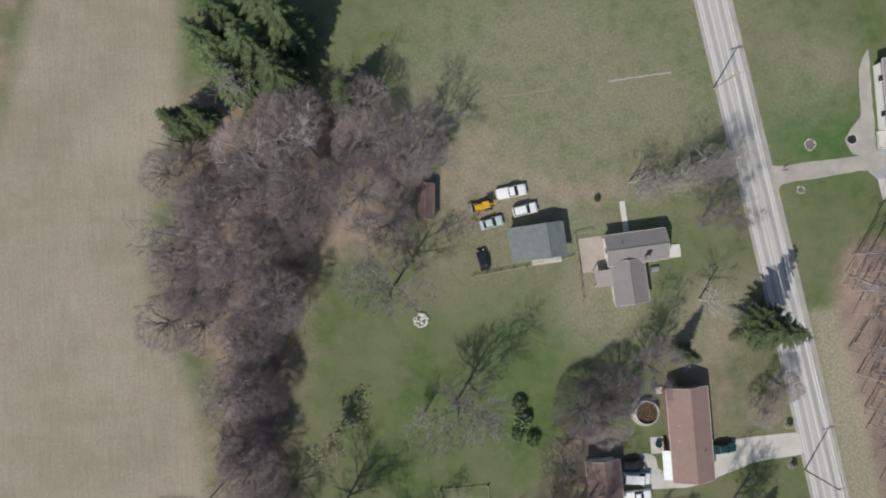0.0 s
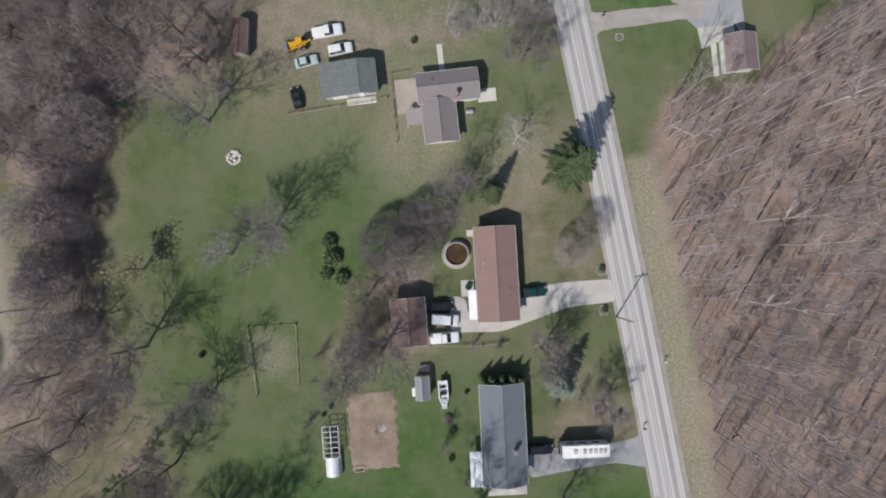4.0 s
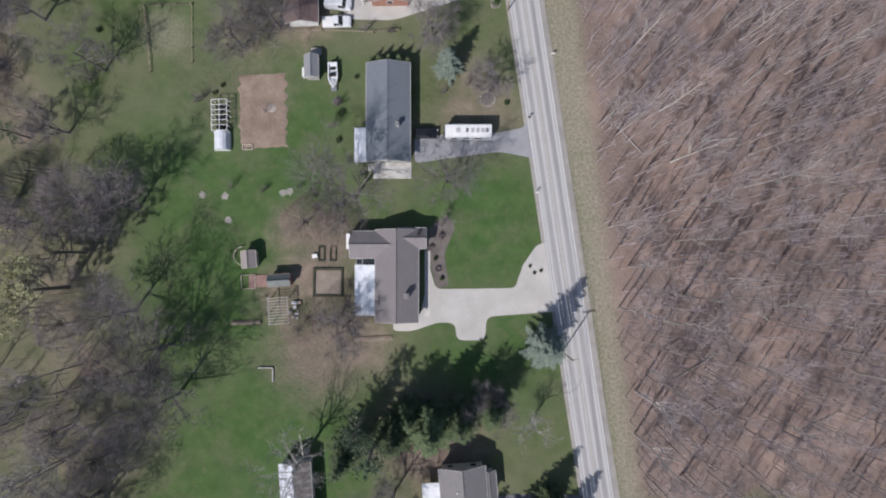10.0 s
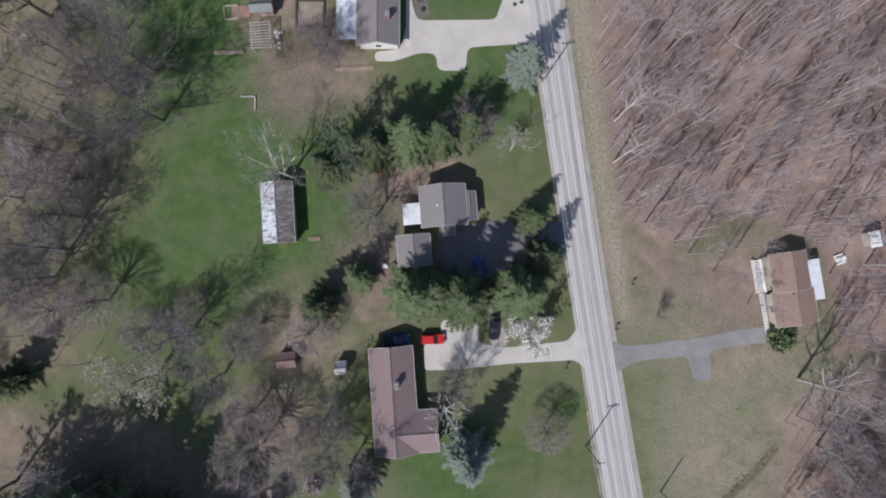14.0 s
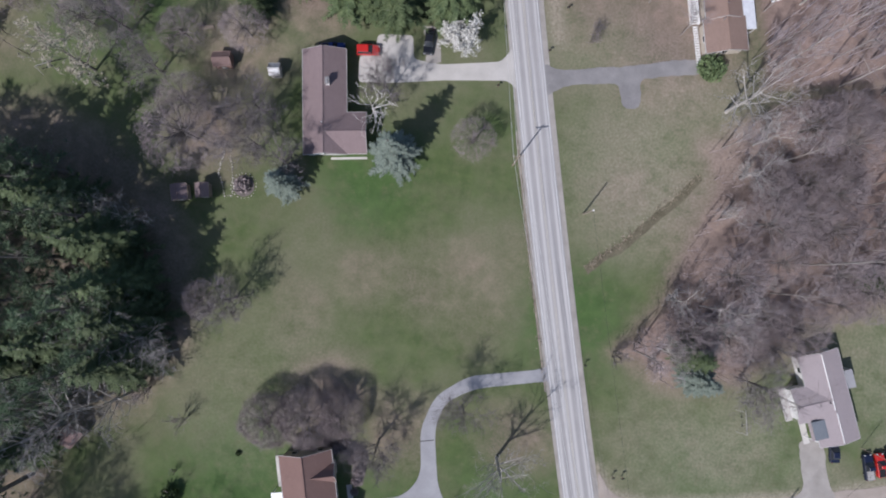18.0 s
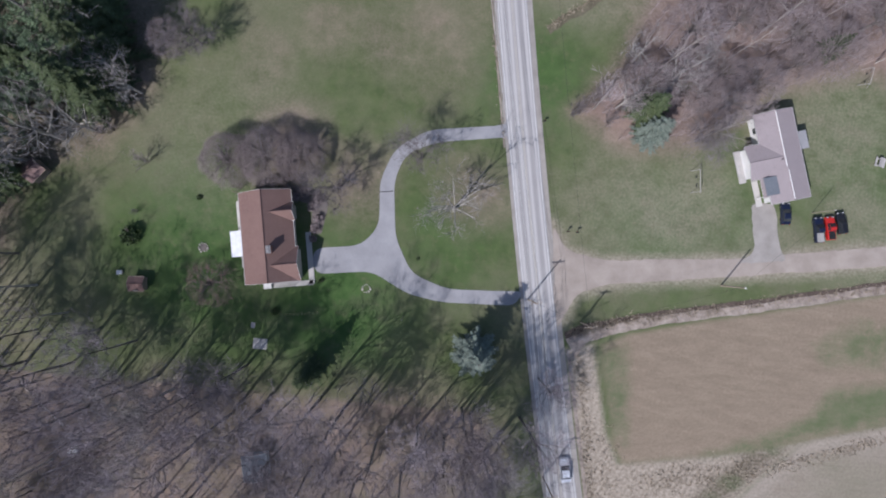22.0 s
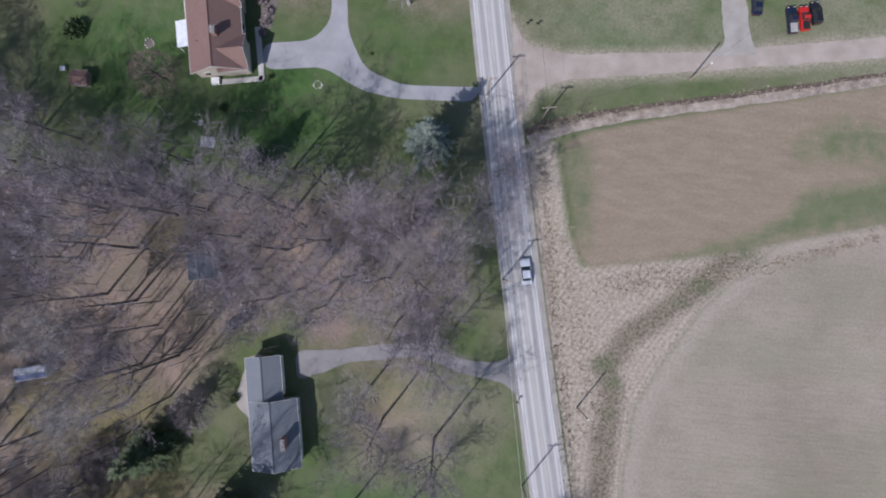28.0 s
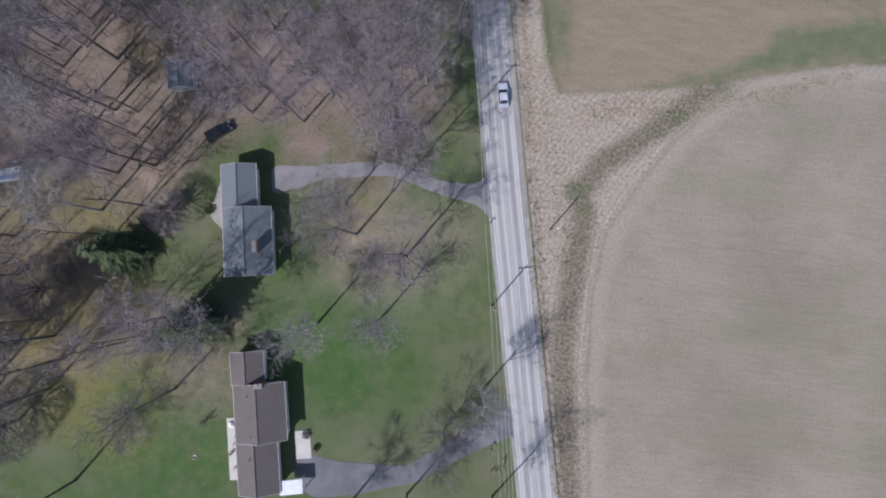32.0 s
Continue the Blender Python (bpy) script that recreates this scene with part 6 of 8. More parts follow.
thicket("south_eastern_undergrowth", SOUTH_EAST_WOOD, 420, 12, SEB, M["mauve_twig"], "mauve-brown thicket of the south-eastern wood", 3, 7, 11)
thicket("western_undergrowth", WEST_WOOD, 700, 13, WB, M["mauve_twig"], "mauve-brown thicket of the western wood", 3, 8, 10, WEST_KEEP)
thicket("southern_undergrowth", SOUTH_WOOD, 650, 14, SB, M["twig"], "thin grey saplings of the southern wood", 3, 8, 10, SOUTH_KEEP)
fallen(EAST_WOOD, 22, 21, EB, "fallen trunks of the eastern wood")
fallen(SOUTH_WOOD, 6, 22, (10, 60, -320, -262), "fallen trunks of the southern wood")

far_wood("far_eastern_wood", EAST_WOOD, EB, 900, 41, (72, 258, -150, 36), M["wood_twig"], "bare grey wood that goes on eastwards")
far_wood("far_south_eastern_wood", SOUTH_EAST_WOOD, SEB, 350, 42, (120, 258, -200, -142), M["mauve_twig"], "bare mauve-brown wood beyond the pale house", 12)
far_wood("far_western_wood", WEST_WOOD, WB, 500, 43, (-138, 10, -164, 30), M["mauve_twig"], "bare brown wood that goes on westwards", 12)
far_wood("far_southern_wood", SOUTH_WOOD, SB, 700, 44, (-138, 60, -410, -232), M["twig"], "bare grey wood that goes on south-westwards")

# ---- trees of the yards ----
# north
set_out(("spruce1", -29.4, 37.0, 1.3), ("spruce0", -34.4, 43.0, 1.3), ("spruce1", -23.9, 41.0, 1.35), ("spruce1", -33.5, 33.0, 1.1), ("spruce1", -25.5, 33.0, 1.15), ("spruce0", -28.0, 45.0, 1.3), ("spruce1", -37.0, 39.0, 1.2),
        ("spruce1", -44.0, 26.8, 0.85), ("spruce0", -40.2, 27.4, 0.75), ("spruce1", -14.5, 29.6, 0.85), ("yard0", -20.0, 14.5, 1.32), ("yard1", -8.4, -4.4, 1.25),
        ("yard2", -8.6, 6.5, 1.06), ("yard0", -1.6, 20.0, 1.06), ("round0", -25.4, 22.1, 1.32), ("round1", -11.9, 21.3, 1.20), ("round0", -34.2, 13.3, 1.20), ("stems", 42.0, 10.8, 1.1),
        ("pale1", 36.0, 11.6, 0.92), ("pale1", 47.5, 14.2, 1.06), ("stems", 52.0, 13.4, 1.2), ("stems", 49.6, 12.2, 1.1), ("stems", 47.2, 11.6, 1.2), ("stems", 44.6, 11.0, 1.15), ("stems", 39.4, 10.2, 1.0), ("stems", 37.4, 9.4, 0.8), ("yard2", 49.2, 4.2, 1.06), ("pale0", 47.4, -10.8, 0.82), ("pale0", 20.5, -206.4, 1.1), ("pale0", 15.6, -186.4, 0.95), ("pale1", 9.6, -185.0, 1.0), ("pale1", 23.6, -209.4, 1.0))
# north
set_out(("stems", 54.4, 14.8, 1.1), ("yard1", 1.9, -26.0, 1.19), ("pale1", -5.0, -29.0, 0.92), ("spruce1", 56.9, -16.0, 1.12),
        ("round0", 60.5, -27.0, 0.74), ("dusk", 29.8, -25.6, 1.0), ("dusk", 23.6, -28.4, 1.05), ("brown", 19.6, -37.6, 1.05), ("brown", 18.2, -42.4, 0.75), ("round1", 27.5, -31.0, 0.96), ("yard0", 36.0, -21.5, 0.99), ("yew", 12.8, -27.6, 0.8),
        ("yew", 13.3, -30.6, 0.95), ("yew", 12.2, -33.2, 0.7), ("yew", 15.0, -34.2, 0.8), ("spruce0", 42.6, -20.0, 0.60))
# middle
set_out(("yard0", 22.5, -46.4, 1.12), ("yard2", 15.8, -50.2, 0.99), ("yard2", 50.6, -48.4, 1.02), ("yard1", 53.4, -75.0, 0.9), ("blue", 53.6, -54.4, 0.84), ("yard2", 61.3, -58.4, 0.82),
        ("brush0", 57.6, -57.0, 1.10), ("round1", 56.4, -31.0, 0.66), ("yard1", 36.4, -78.2, 1.25), ("yard0", -9.6, -54.5, 1.06), ("yard1", -20.8, -45.0, 1.19), ("yard2", -3.0, -80.0, 1.32),
        ("willow", -21.0, -31.0, 0.69), ("yard0", -12.5, -88.0, 1.19), ("brown", 28.0, -82.5, 1.0), ("brown", 33.2, -84.0, 0.8), ("yard2", 35.4, -101.0, 1.0), ("brown", 33.6, -100.0, 1.05), ("brown", 27.0, -101.6, 0.75),
        ("yard0", 3.6, -104.5, 1.32), ("yard1", -3.2, -98.4, 1.19), ("willow", -15.6, -94.3, 1.6), ("redbud", -8.8, -107.4, 1.00), ("blue", 70.6, -104.6, 1.21), ("brush0", 53.0, -82.4, 1.20))
# the conifers round the shaded house
set_out(("pale0", 28.4, -123.6, 1.32), ("spruce0", 36.0, -123.0, 1.00), ("spruce1", 44.4, -119.6, 1.00), ("spruce1", 50.6, -118.2, 1.20), ("spruce1", 47.0, -116.4, 0.85), ("spruce1", 55.6, -117.6, 0.95),
        ("yard2", 60.4, -114.8, 0.92), ("pale1", 68.6, -118.6, 0.99), ("yard0", 44.2, -130.8, 0.99), ("rust_bush", 44.6, -122.4, 1.30), ("spruce1", 71.8, -131.6, 0.72), ("spruce1", 73.8, -138.2, 0.9),
        ("spruce1", 69.2, -144.6, 1.3), ("spruce1", 59.8, -145.4, 1.35), ("spruce1", 51.2, -144.6, 1.35), ("spruce1", 55.4, -143.8, 1.1), ("spruce1", 61.0, -115.6, 0.9), ("pine0", 41.0, -121.2, 1.0),
        ("pine1", 38.4, -118.0, 0.95), ("spruce0", 54.6, -145.2, 0.95), ("spruce1", 34.4, -146.6, 0.85), ("spruce1", 41.6, -141.6, 0.8), ("magnolia", 71.2, -151.4, 1.3), ("yard0", 5.0, -113.4, 1.32))
# the conifers round the shaded house
set_out(("yard1", 11.0, -151.8, 1.12), ("redbud", 12.0, -146.5, 1.00), ("yard1", 36.2, -172.0, 0.9), ("yard2", 36.4, -165.4, 1.06), ("yard0", 40.6, -174.2, 0.92), ("round0", 33.0, -151.4, 1.02),
        ("round1", 23.4, -164.8, 1.02), ("white", 56.6, -164.8, 1.1), ("yard2", 58.8, -160.2, 0.92), ("round1", 24.6, -171.0, 1.5), ("blue", 41.6, -178.6, 1.05),
        ("blue", 60.8, -172.4, 1.4), ("round1", 74.6, -168.6, 0.84), ("yard2", 33.4, -199.4, 0.95), ("round0", 28.4, -199.8, 0.84))
# western edge
set_out(("spruce0", -1.0, -183.4, 1.45), ("pine0", 2.6, -181.6, 1.4), ("spruce1", -5.0, -182.0, 1.5), ("spruce0", 6.2, -183.8, 1.4), ("pine1", 10.2, -186.6, 1.4), ("spruce1", 13.6, -190.6, 1.5), ("spruce0", 16.8, -197.4, 1.4), ("spruce1", 18.4, -203.4, 1.45), ("spruce1", 17.4, -210.6, 1.45))
set_out(("pale0", -20.4, -127.8, 1.2), ("pale0", -13.0, -124.0, 1.2), ("yard2", -1.0, -109.0, 1.3), ("yard1", -11.4, -137.0, 1.3), ("spruce1", -19.5, -160.0, 0.95), ("wood1", -18.0, -117.0, 1.0),
        ("cream", 4.9, -159.5, 1.15), ("yard0", 17.2, -159.0, 0.85), ("round1", 22.0, -152.6, 0.9), ("wood2", -26.0, -80.0, 0.9), ("yard2", -16.0, -66.0, 1.0), ("pine0", -23.0, -67.0, 0.6))
# the loop drive
set_out(("tall0", -6.0, -247.0, 1.0), ("tall1", 0.0, -251.0, 1.0), ("lean0", 2.0, -257.0, 1.0), ("tall1", -4.0, -259.0, 1.0), ("lean1", 9.0, -254.0, 1.0), ("tall1", -10.0, -253.0, 1.0), ("tall1", 16.0, -259.4, 1.0), ("tall0", 24.0, -262.0, 0.95),
        ("tall1", 31.6, -260.4, 0.95), ("tall0", 38.0, -263.0, 0.95), ("tall1", 43.6, -261.4, 0.9), ("tall0", 9.6, -263.4, 1.0), ("tall1", 19.6, -267.0, 1.0), ("tall0", 28.4, -268.6, 0.95), ("tall1", 2.4, -265.0, 1.0))
set_out(("tall2", 8.0, -246.0, 0.85), ("wood1", 14.0, -250.4, 0.9), ("tall0", 4.0, -240.6, 0.85), ("wood2", 20.0, -253.0, 0.9), ("tall1", 27.0, -254.4, 0.8), ("yard1", -9.0, -131.0, 1.2),
        ("round1", -4.0, -146.0, 1.2), ("round0", 4.0, -151.0, 1.0), ("yard0", -14.0, -142.0, 1.2), ("wood1", -20.0, -138.0, 1.2), ("wood0", -26.0, -132.0, 1.2), ("dome", 41.4, -220.3, 0.98),
        ("dome", 48.4, -219.4, 1.08), ("dome", 54.2, -218.6, 0.88), ("yard2", 61.0, -223.4, 0.99), ("pale0", 82.4, -225.4, 1.32), ("yard1", 75.6, -216.4, 0.79), ("redbud", 40.4, -242.4, 1.3), ("blue", 88.2, -250.4, 1.28),
        ("spruce0", 59.4, -256.6, 0.80), ("tall0", 47.4, -257.0, 0.92), ("spruce1", 115.2, -204.6, 0.85), ("blue", 116.4, -208.6, 1.0), ("yard1", 125.6, -208.6, 0.92))
# the loop drive
set_out(("pale0", 118.6, -198.8, 1.06), ("pale0", 120.6, -160.0, 1.39), ("brush0", 95.4, -148.6, 1.00), ("spruce1", 147.4, -190.0, 0.60))
# south
set_out(("tall0", 93.6, -300.6, 0.98), ("tall1", 84.5, -298.0, 0.92), ("tall2", 81.7, -292.9, 0.86), ("tall0", 91.1, -311.2, 0.8), ("tall2", 79.7, -314.2, 0.9), ("tall1", 92.0, -286.6, 0.9),
        ("round0", 53.0, -298.4, 0.96), ("spruce1", 46.6, -305.8, 1.05), ("spruce1", 60.8, -316.0, 1.15), ("spruce0", 57.2, -318.4, 0.9), ("dusk", 34.0, -313.6, 1.15), ("dusk", 37.6, -309.0, 0.8), ("dusk", 31.0, -337.0, 1.25), ("tall0", 35.4, -331.0, 1.0),
        ("tall1", 56.8, -328.4, 0.86), ("tall0", 42.0, -346.0, 1.03), ("tall2", 109.4, -322.2, 0.85), ("tall0", 98.9, -341.3, 0.8), ("tall1", 113.5, -339.9, 0.8), ("yard1", 104.0, -329.4, 0.9),
        ("tall2", 88.0, -346.0, 0.9), ("tall1", 30.6, -333.6, 1.09), ("tall0", 100.6, -254.6, 0.69), ("tall1", 97.8, -262.0, 0.86), ("tall2", 93.2, -270.0, 0.98), ("tall0", 88.6, -262.4, 1.03))
# shrubs
set_out(("bush", -10.8, -46.9, 0.75), ("bush", 12.7, -31.0, 0.6), ("bush", 15.0, -30.4, 0.6), ("bush", 29.8, 9.0, 0.9), ("bush", 62.4, -34.3, 0.8), ("bush", 62.6, -41.7, 0.8),
        ("spruce0", 39.6, -53.3, 0.24), ("spruce0", 41.2, -53.1, 0.27), ("spruce0", 43.0, -53.0, 0.27), ("spruce0", 44.8, -53.1, 0.28), ("spruce0", 46.4, -53.4, 0.25), ("bush", 36.8, -55.6, 0.6),
        ("bush", 64.4, -60.4, 0.7), ("grey_bush", 33.2, -60.2, 1.0), ("bush", 34.0, -62.4, 1.0), ("brush0", 32.6, -64.8, 0.9), ("brush0", 36.2, -71.2, 0.8), ("brush1", 33.8, -60.6, 0.8),
        ("bush", 33.6, -67.4, 0.8), ("bush", 29.4, -77.4, 0.6), ("grey_bush", 50.6, -87.0, 0.8), ("bush", 51.4, -89.0, 0.6), ("grey_bush", 51.8, -91.0, 0.8), ("bush", 52.6, -92.6, 0.6))
# shrubs
set_out(("grey_bush", 52.4, -85.0, 0.9), ("bush", 24.4, -235.4, 2.5), ("bush", 51.6, -246.8, 1.1), ("bush", 35.8, -227.4, 0.7), ("grey_bush", 53.0, -225.6, 1.4), ("grey_bush", 56.6, -227.2, 1.3),
        ("grey_bush", 57.4, -231.0, 1.2), ("grey_bush", 54.8, -224.6, 1.5), ("grey_bush", 57.6, -225.8, 1.3), ("grey_bush", 57.8, -229.2, 1.3), ("grey_bush", 51.6, -224.4, 1.2), ("grey_bush", 57.2, -233.0, 1.0),
        ("bush", 59.4, -240.4, 0.6), ("bush", 76.6, -234.9, 0.45), ("grey_bush", 33.4, -179.0, 2.0), ("bush", 58.6, -297.0, 1.1), ("grey_bush", 80.4, -333.4, 1.0), ("bush", 82.4, -335.4, 0.8),
        ("bush", 10.8, -58.6, 0.6), ("bush", 12.2, -57.2, 0.6), ("yew", 117.0, -152.6, 1.5), ("wood0", 105.5, -140.6, 0.85), ("wood2", 109.6, -136.4, 0.85), ("wood4", 111.6, -146.4, 0.8))
# shrubs
set_out(("wood2", 101.0, -137.4, 0.8), ("wood4", 125.0, -150.0, 0.8), ("brush1", 120.6, -138.0, 1.2), ("brush1", 96.2, -146.6, 1.0), ("brush0", 14.0, -76.0, 0.7), ("brush1", 20.0, -76.6, 0.7),
        ("brush1", 26.4, -76.0, 0.6), ("brush0", 20.2, -62.0, 0.5), ("brush1", 52.8, -58.6, 0.7), ("brush0", 24.0, -46.0, 0.8), ("brush0", -12.0, -56.0, 1.2), ("brush1", 8.0, -60.0, 1.0),
        ("brush0", 14.0, -48.0, 1.2), ("brush1", 11.0, -47.4, 1.1), ("brush0", 38.4, -47.0, 0.8), ("brush1", 43.0, -47.4, 0.7), ("brush0", 25.6, -221.8, 1.3), ("brush0", 18.8, -216.6, 1.8),
        ("brush1", 63.0, -333.0, 0.8), ("brush0", 43.0, -225.0, 0.9), ("brush1", 102.6, -205.6, 1.6), ("brush0", 106.2, -203.0, 1.5), ("brush0", 109.0, -206.4, 1.5), ("brush1", 24.8, -231.0, 0.6))
# edge of the north-western field
# dusk trees stand in for the dark shadow band along the wood's east side
set_out(("round0", -31.0, 4.6, 1.2), ("round1", -37.0, -2.0, 1.1), ("round0", -34.0, -12.0, 1.2), ("round1", -38.0, -21.0, 1.15), ("round0", -36.0, -32.0, 1.2), ("round1", -33.0, 21.0, 1.2),
        ("round0", -41.0, 13.0, 1.1), ("round1", -26.0, 27.0, 1.1), ("round0", -36.0, -42.0, 1.2), ("round1", -46.0, 1.0, 1.0), ("round0", -30.0, 12.0, 1.1), ("round1", -42.0, -9.0, 1.1), ("dusk", -29.0, -3.0, 1.1), ("dusk", -33.0, -11.0, 1.1), ("dusk", -26.6, 5.0, 1.0), ("dusk", -33.0, -21.0, 1.1), ("dusk", -35.5, -30.0, 1.1))


# ---- vehicles ----
PAINT = {"white": paint("white_car_paint", (0.72, 0.73, 0.74)), "black": paint("black_car_paint", (0.015, 0.016, 0.02)), "red": paint("red_car_paint", (0.50, 0.025, 0.02)), "blue": paint("blue_car_paint", (0.02, 0.05, 0.22)),
         "navy": paint("navy_car_paint", (0.012, 0.017, 0.04)), "green": paint("pale_green_car_paint", (0.44, 0.52, 0.51)), "teal": paint("teal_car_paint", (0.005, 0.05, 0.048)), "silver": paint("silver_car_paint", (0.58, 0.61, 0.66)), "steel_blue": paint("steel_blue_car_paint", (0.16, 0.24, 0.42)), "yellow": paint("yellow_machine_paint", (0.62, 0.34, 0.03)), "cream": paint("cream_paint", (0.62, 0.58, 0.48))}
LAMP_GLASS = mat("lamp_glass", (0.34, 0.34, 0.34), (0.42, 0.42, 0.42), 0.15, 3, 1, relief=0)
TAIL_GLASS = mat("tail_glass", (0.28, 0.01, 0.01), (0.36, 0.02, 0.02), 0.2, 3, 1, relief=0)


def frustum(x0, x1, w, z0, a0, a1, v, z1):
    bm = bmesh.new()
    lo = [bm.verts.new(p) for p in ((x0, -w, z0), (x1, -w, z0), (x1, w, z0), (x0, w, z0))]
    hi = [bm.verts.new(p) for p in ((a0, -v, z1), (a1, -v, z1), (a1, v, z1), (a0, v, z1))]
    bm.faces.new(lo), bm.faces.new(hi)
    for i in range(4):
        bm.faces.new((lo[i], lo[(i + 1) % 4], hi[(i + 1) % 4], hi[i]))
    return bm


def wheels(root, xs, half, r):
    for x in xs:
        for s in (-1, 1):
            bm = bmesh.new()
            bm_tube(bm, [(x, s * (half - 0.22), r), (x, s * half, r)], [r, r], 14)
            w = part("wheel", bm, M["rubber"], root)
            bm = bmesh.new()
            bm_tube(bm, [(x, s * (half - 0.05), r), (x, s * (half + 0.012), r)], [r * 0.6, r * 0.55], 10)
            part("rim", bm, M["steel"], w)


def body_shell(L, W, belt, nose, tail, material, root):
    """The lower body: a rounded hull, lower at nose and tail."""
    bm = bmesh.new()
    prof = [(-L / 2, 0.30), (-L / 2 + 0.06, tail), (-L / 2 + 0.5, belt), (L / 2 - 1.25, belt), (L / 2 - 0.3, nose), (L / 2, nose - 0.22), (L / 2 - 0.04, 0.30)]
    rows = []
    for y, k in ((-W / 2, 0.0), (-W / 2 + 0.10, 1.0), (W / 2 - 0.10, 1.0), (W / 2, 0.0)):
        rows.append([bm.verts.new((x * (0.965 if k == 0 else 1), y, z if (k or z < 0.31) else z - 0.09)) for x, z in prof])
    for r0, r1 in zip(rows, rows[1:]):
        for i in range(len(prof)):
            j = (i + 1) % len(prof)
            bm.faces.new((r0[i], r0[j], r1[j], r1[i]))
    bm.faces.new(rows[0]), bm.faces.new(list(reversed(rows[-1])))
    return part("body", bm, material, root)


def car(x, y, turn, colour, label, style="sedan", L=4.6, W=1.8, group=""):
    """A parked vehicle; it points along +x before its turn."""
    root = thing({"pickup": "pickup_truck", "van": "van", "suv": "car", "sedan": "car"}[style], x, y, turn, label, {"pickup": "truck", "van": "van"}.get(style, "car"), group, z=0.05)
    p = PAINT[colour]
    belt = {"sedan": 0.88, "suv": 1.0, "pickup": 1.05, "van": 1.05}[style]
    top = {"sedan": 1.42, "suv": 1.68, "pickup": 1.75, "van": 1.95}[style]
    body_shell(L, W, belt, belt - 0.1, belt - 0.05, p, root)
    c0, c1 = {"sedan": (-L * 0.36, L * 0.20), "suv": (-L * 0.47, L * 0.20), "pickup": (-L * 0.10, L * 0.22), "van": (-L * 0.48, L * 0.30)}[style]
    a0, a1 = (c0 + (0.5 if style == "sedan" else 0.15), c1 - (0.75 if style != "van" else 0.5))
    g = part("cabin_glass", frustum(c0, c1, W / 2 - 0.07, belt - 0.01, a0, a1, W / 2 - 0.24, top - 0.05), M["glass"], root)
    part("roof_panel", frustum(a0 - 0.04, a1 + 0.04, W / 2 - 0.22, top - 0.055, a0 + 0.05, a1 - 0.05, W / 2 - 0.3, top), p, root)
    for s in (-1, 1):
        bm = bmesh.new()
        for u0, u1 in ((c0, a0), (c1, a1), ((c0 + c1) / 2, (a0 + a1) / 2)):
            bm_tube(bm, [(u0, s * (W / 2 - 0.065), belt), (u1, s * (W / 2 - 0.235), top - 0.05)], [0.035, 0.03], 4)
        part("pillar", bm, p, g)
        part("mirror", box(c1 - 0.45, s * (W / 2 + 0.09) - 0.08, belt, c1 - 0.3, s * (W / 2 + 0.09) + 0.08, belt + 0.13, 0.02), p, root)
        part("headlight", box(L / 2 - 0.22, s * (W / 2 - 0.28) - 0.16, belt - 0.26, L / 2 - 0.03, s * (W / 2 - 0.28) + 0.16, belt - 0.13, 0.02), LAMP_GLASS, root)
        part("tail_light", box(-L / 2 - 0.01, s * (W / 2 - 0.2) - 0.1, belt - 0.28, -L / 2 + 0.1, s * (W / 2 - 0.2) + 0.1, belt - 0.1, 0.02), TAIL_GLASS, root)
    if style == "pickup":
        part("bed", box(-L / 2 + 0.12, -W / 2 + 0.16, belt - 0.02, c0 - 0.12, W / 2 - 0.16, belt + 0.01), M["grey_wood"] if colour == "navy" else (M["white_paint"] if colour == "white" else M["black"]), root)
    if style == "van":
        part("side_panel", frustum(c0 + 0.02, c0 + 2.6, W / 2 - 0.06, belt, c0 + 0.14, c0 + 2.55, W / 2 - 0.2, top - 0.04), p, root)
    wheels(root, (-L * 0.30, L * 0.31), W / 2 - 0.02, 0.34)
    return root


CARS = "vehicles parked at the houses"
car(14.0, 11.2, 8, "white", "white pickup truck on gravel", "pickup", 5.6, 2.0, CARS)
car(16.3, 7.8, 10, "white", "white car parked beside the work shed", "suv", 4.5, 1.85, CARS)
car(10.0, 5.8, 12, "green", "pale green car on the grass", "sedan", 4.3, 1.75, CARS)
car(8.0, -0.9, 102, "black", "small black car beside a fence line", "sedan", 3.9, 1.7, CARS)
car(33.4, -42.3, -6, "white", "white van before the brown garage", "van", 5.0, 1.95, CARS)
car(33.2, -45.6, 2, "white", "white pickup truck before the brown garage", "pickup", 5.3, 1.95, CARS)
car(32.8, -39.9, 0, "black", "black car in the garage's shade", "sedan", 4.4, 1.8, CARS)
car(49.8, -38.0, 4, "teal", "dark teal car at the brown house", "sedan", 4.4, 1.8, CARS)
car(49.7, -66.2, 0, "black", "dark car beside the grey house", "suv", 4.3, 1.8, CARS)
car(62.8, -140.4, 96, "blue", "blue car in the conifers' shade", "sedan", 4.4, 1.8, CARS)
car(65.6, -150.8, -94, "black", "black car on a narrow strip", "sedan", 4.6, 1.8, CARS)
car(54.6, -152.9, 2, "red", "red car at the long brown house", "suv", 4.2, 1.8, CARS)
car(48.0, -153.0, 4, "blue", "blue pickup behind the brown house", "pickup", 4.8, 1.9, CARS)
car(143.0, -220.4, 96, "navy", "dark blue car at the pale house", "sedan", 4.0, 1.65, CARS)
car(149.3, -222.8, 100, "navy", "dark blue pickup truck with a pale bed", "pickup", 4.7, 1.6, CARS)
car(151.4, -222.3, 100, "red", "red pickup truck on gravel", "pickup", 4.3, 1.5, CARS)
car(153.3, -221.2, 102, "black", "black car parked on gravel", "suv", 4.0, 1.5, CARS)
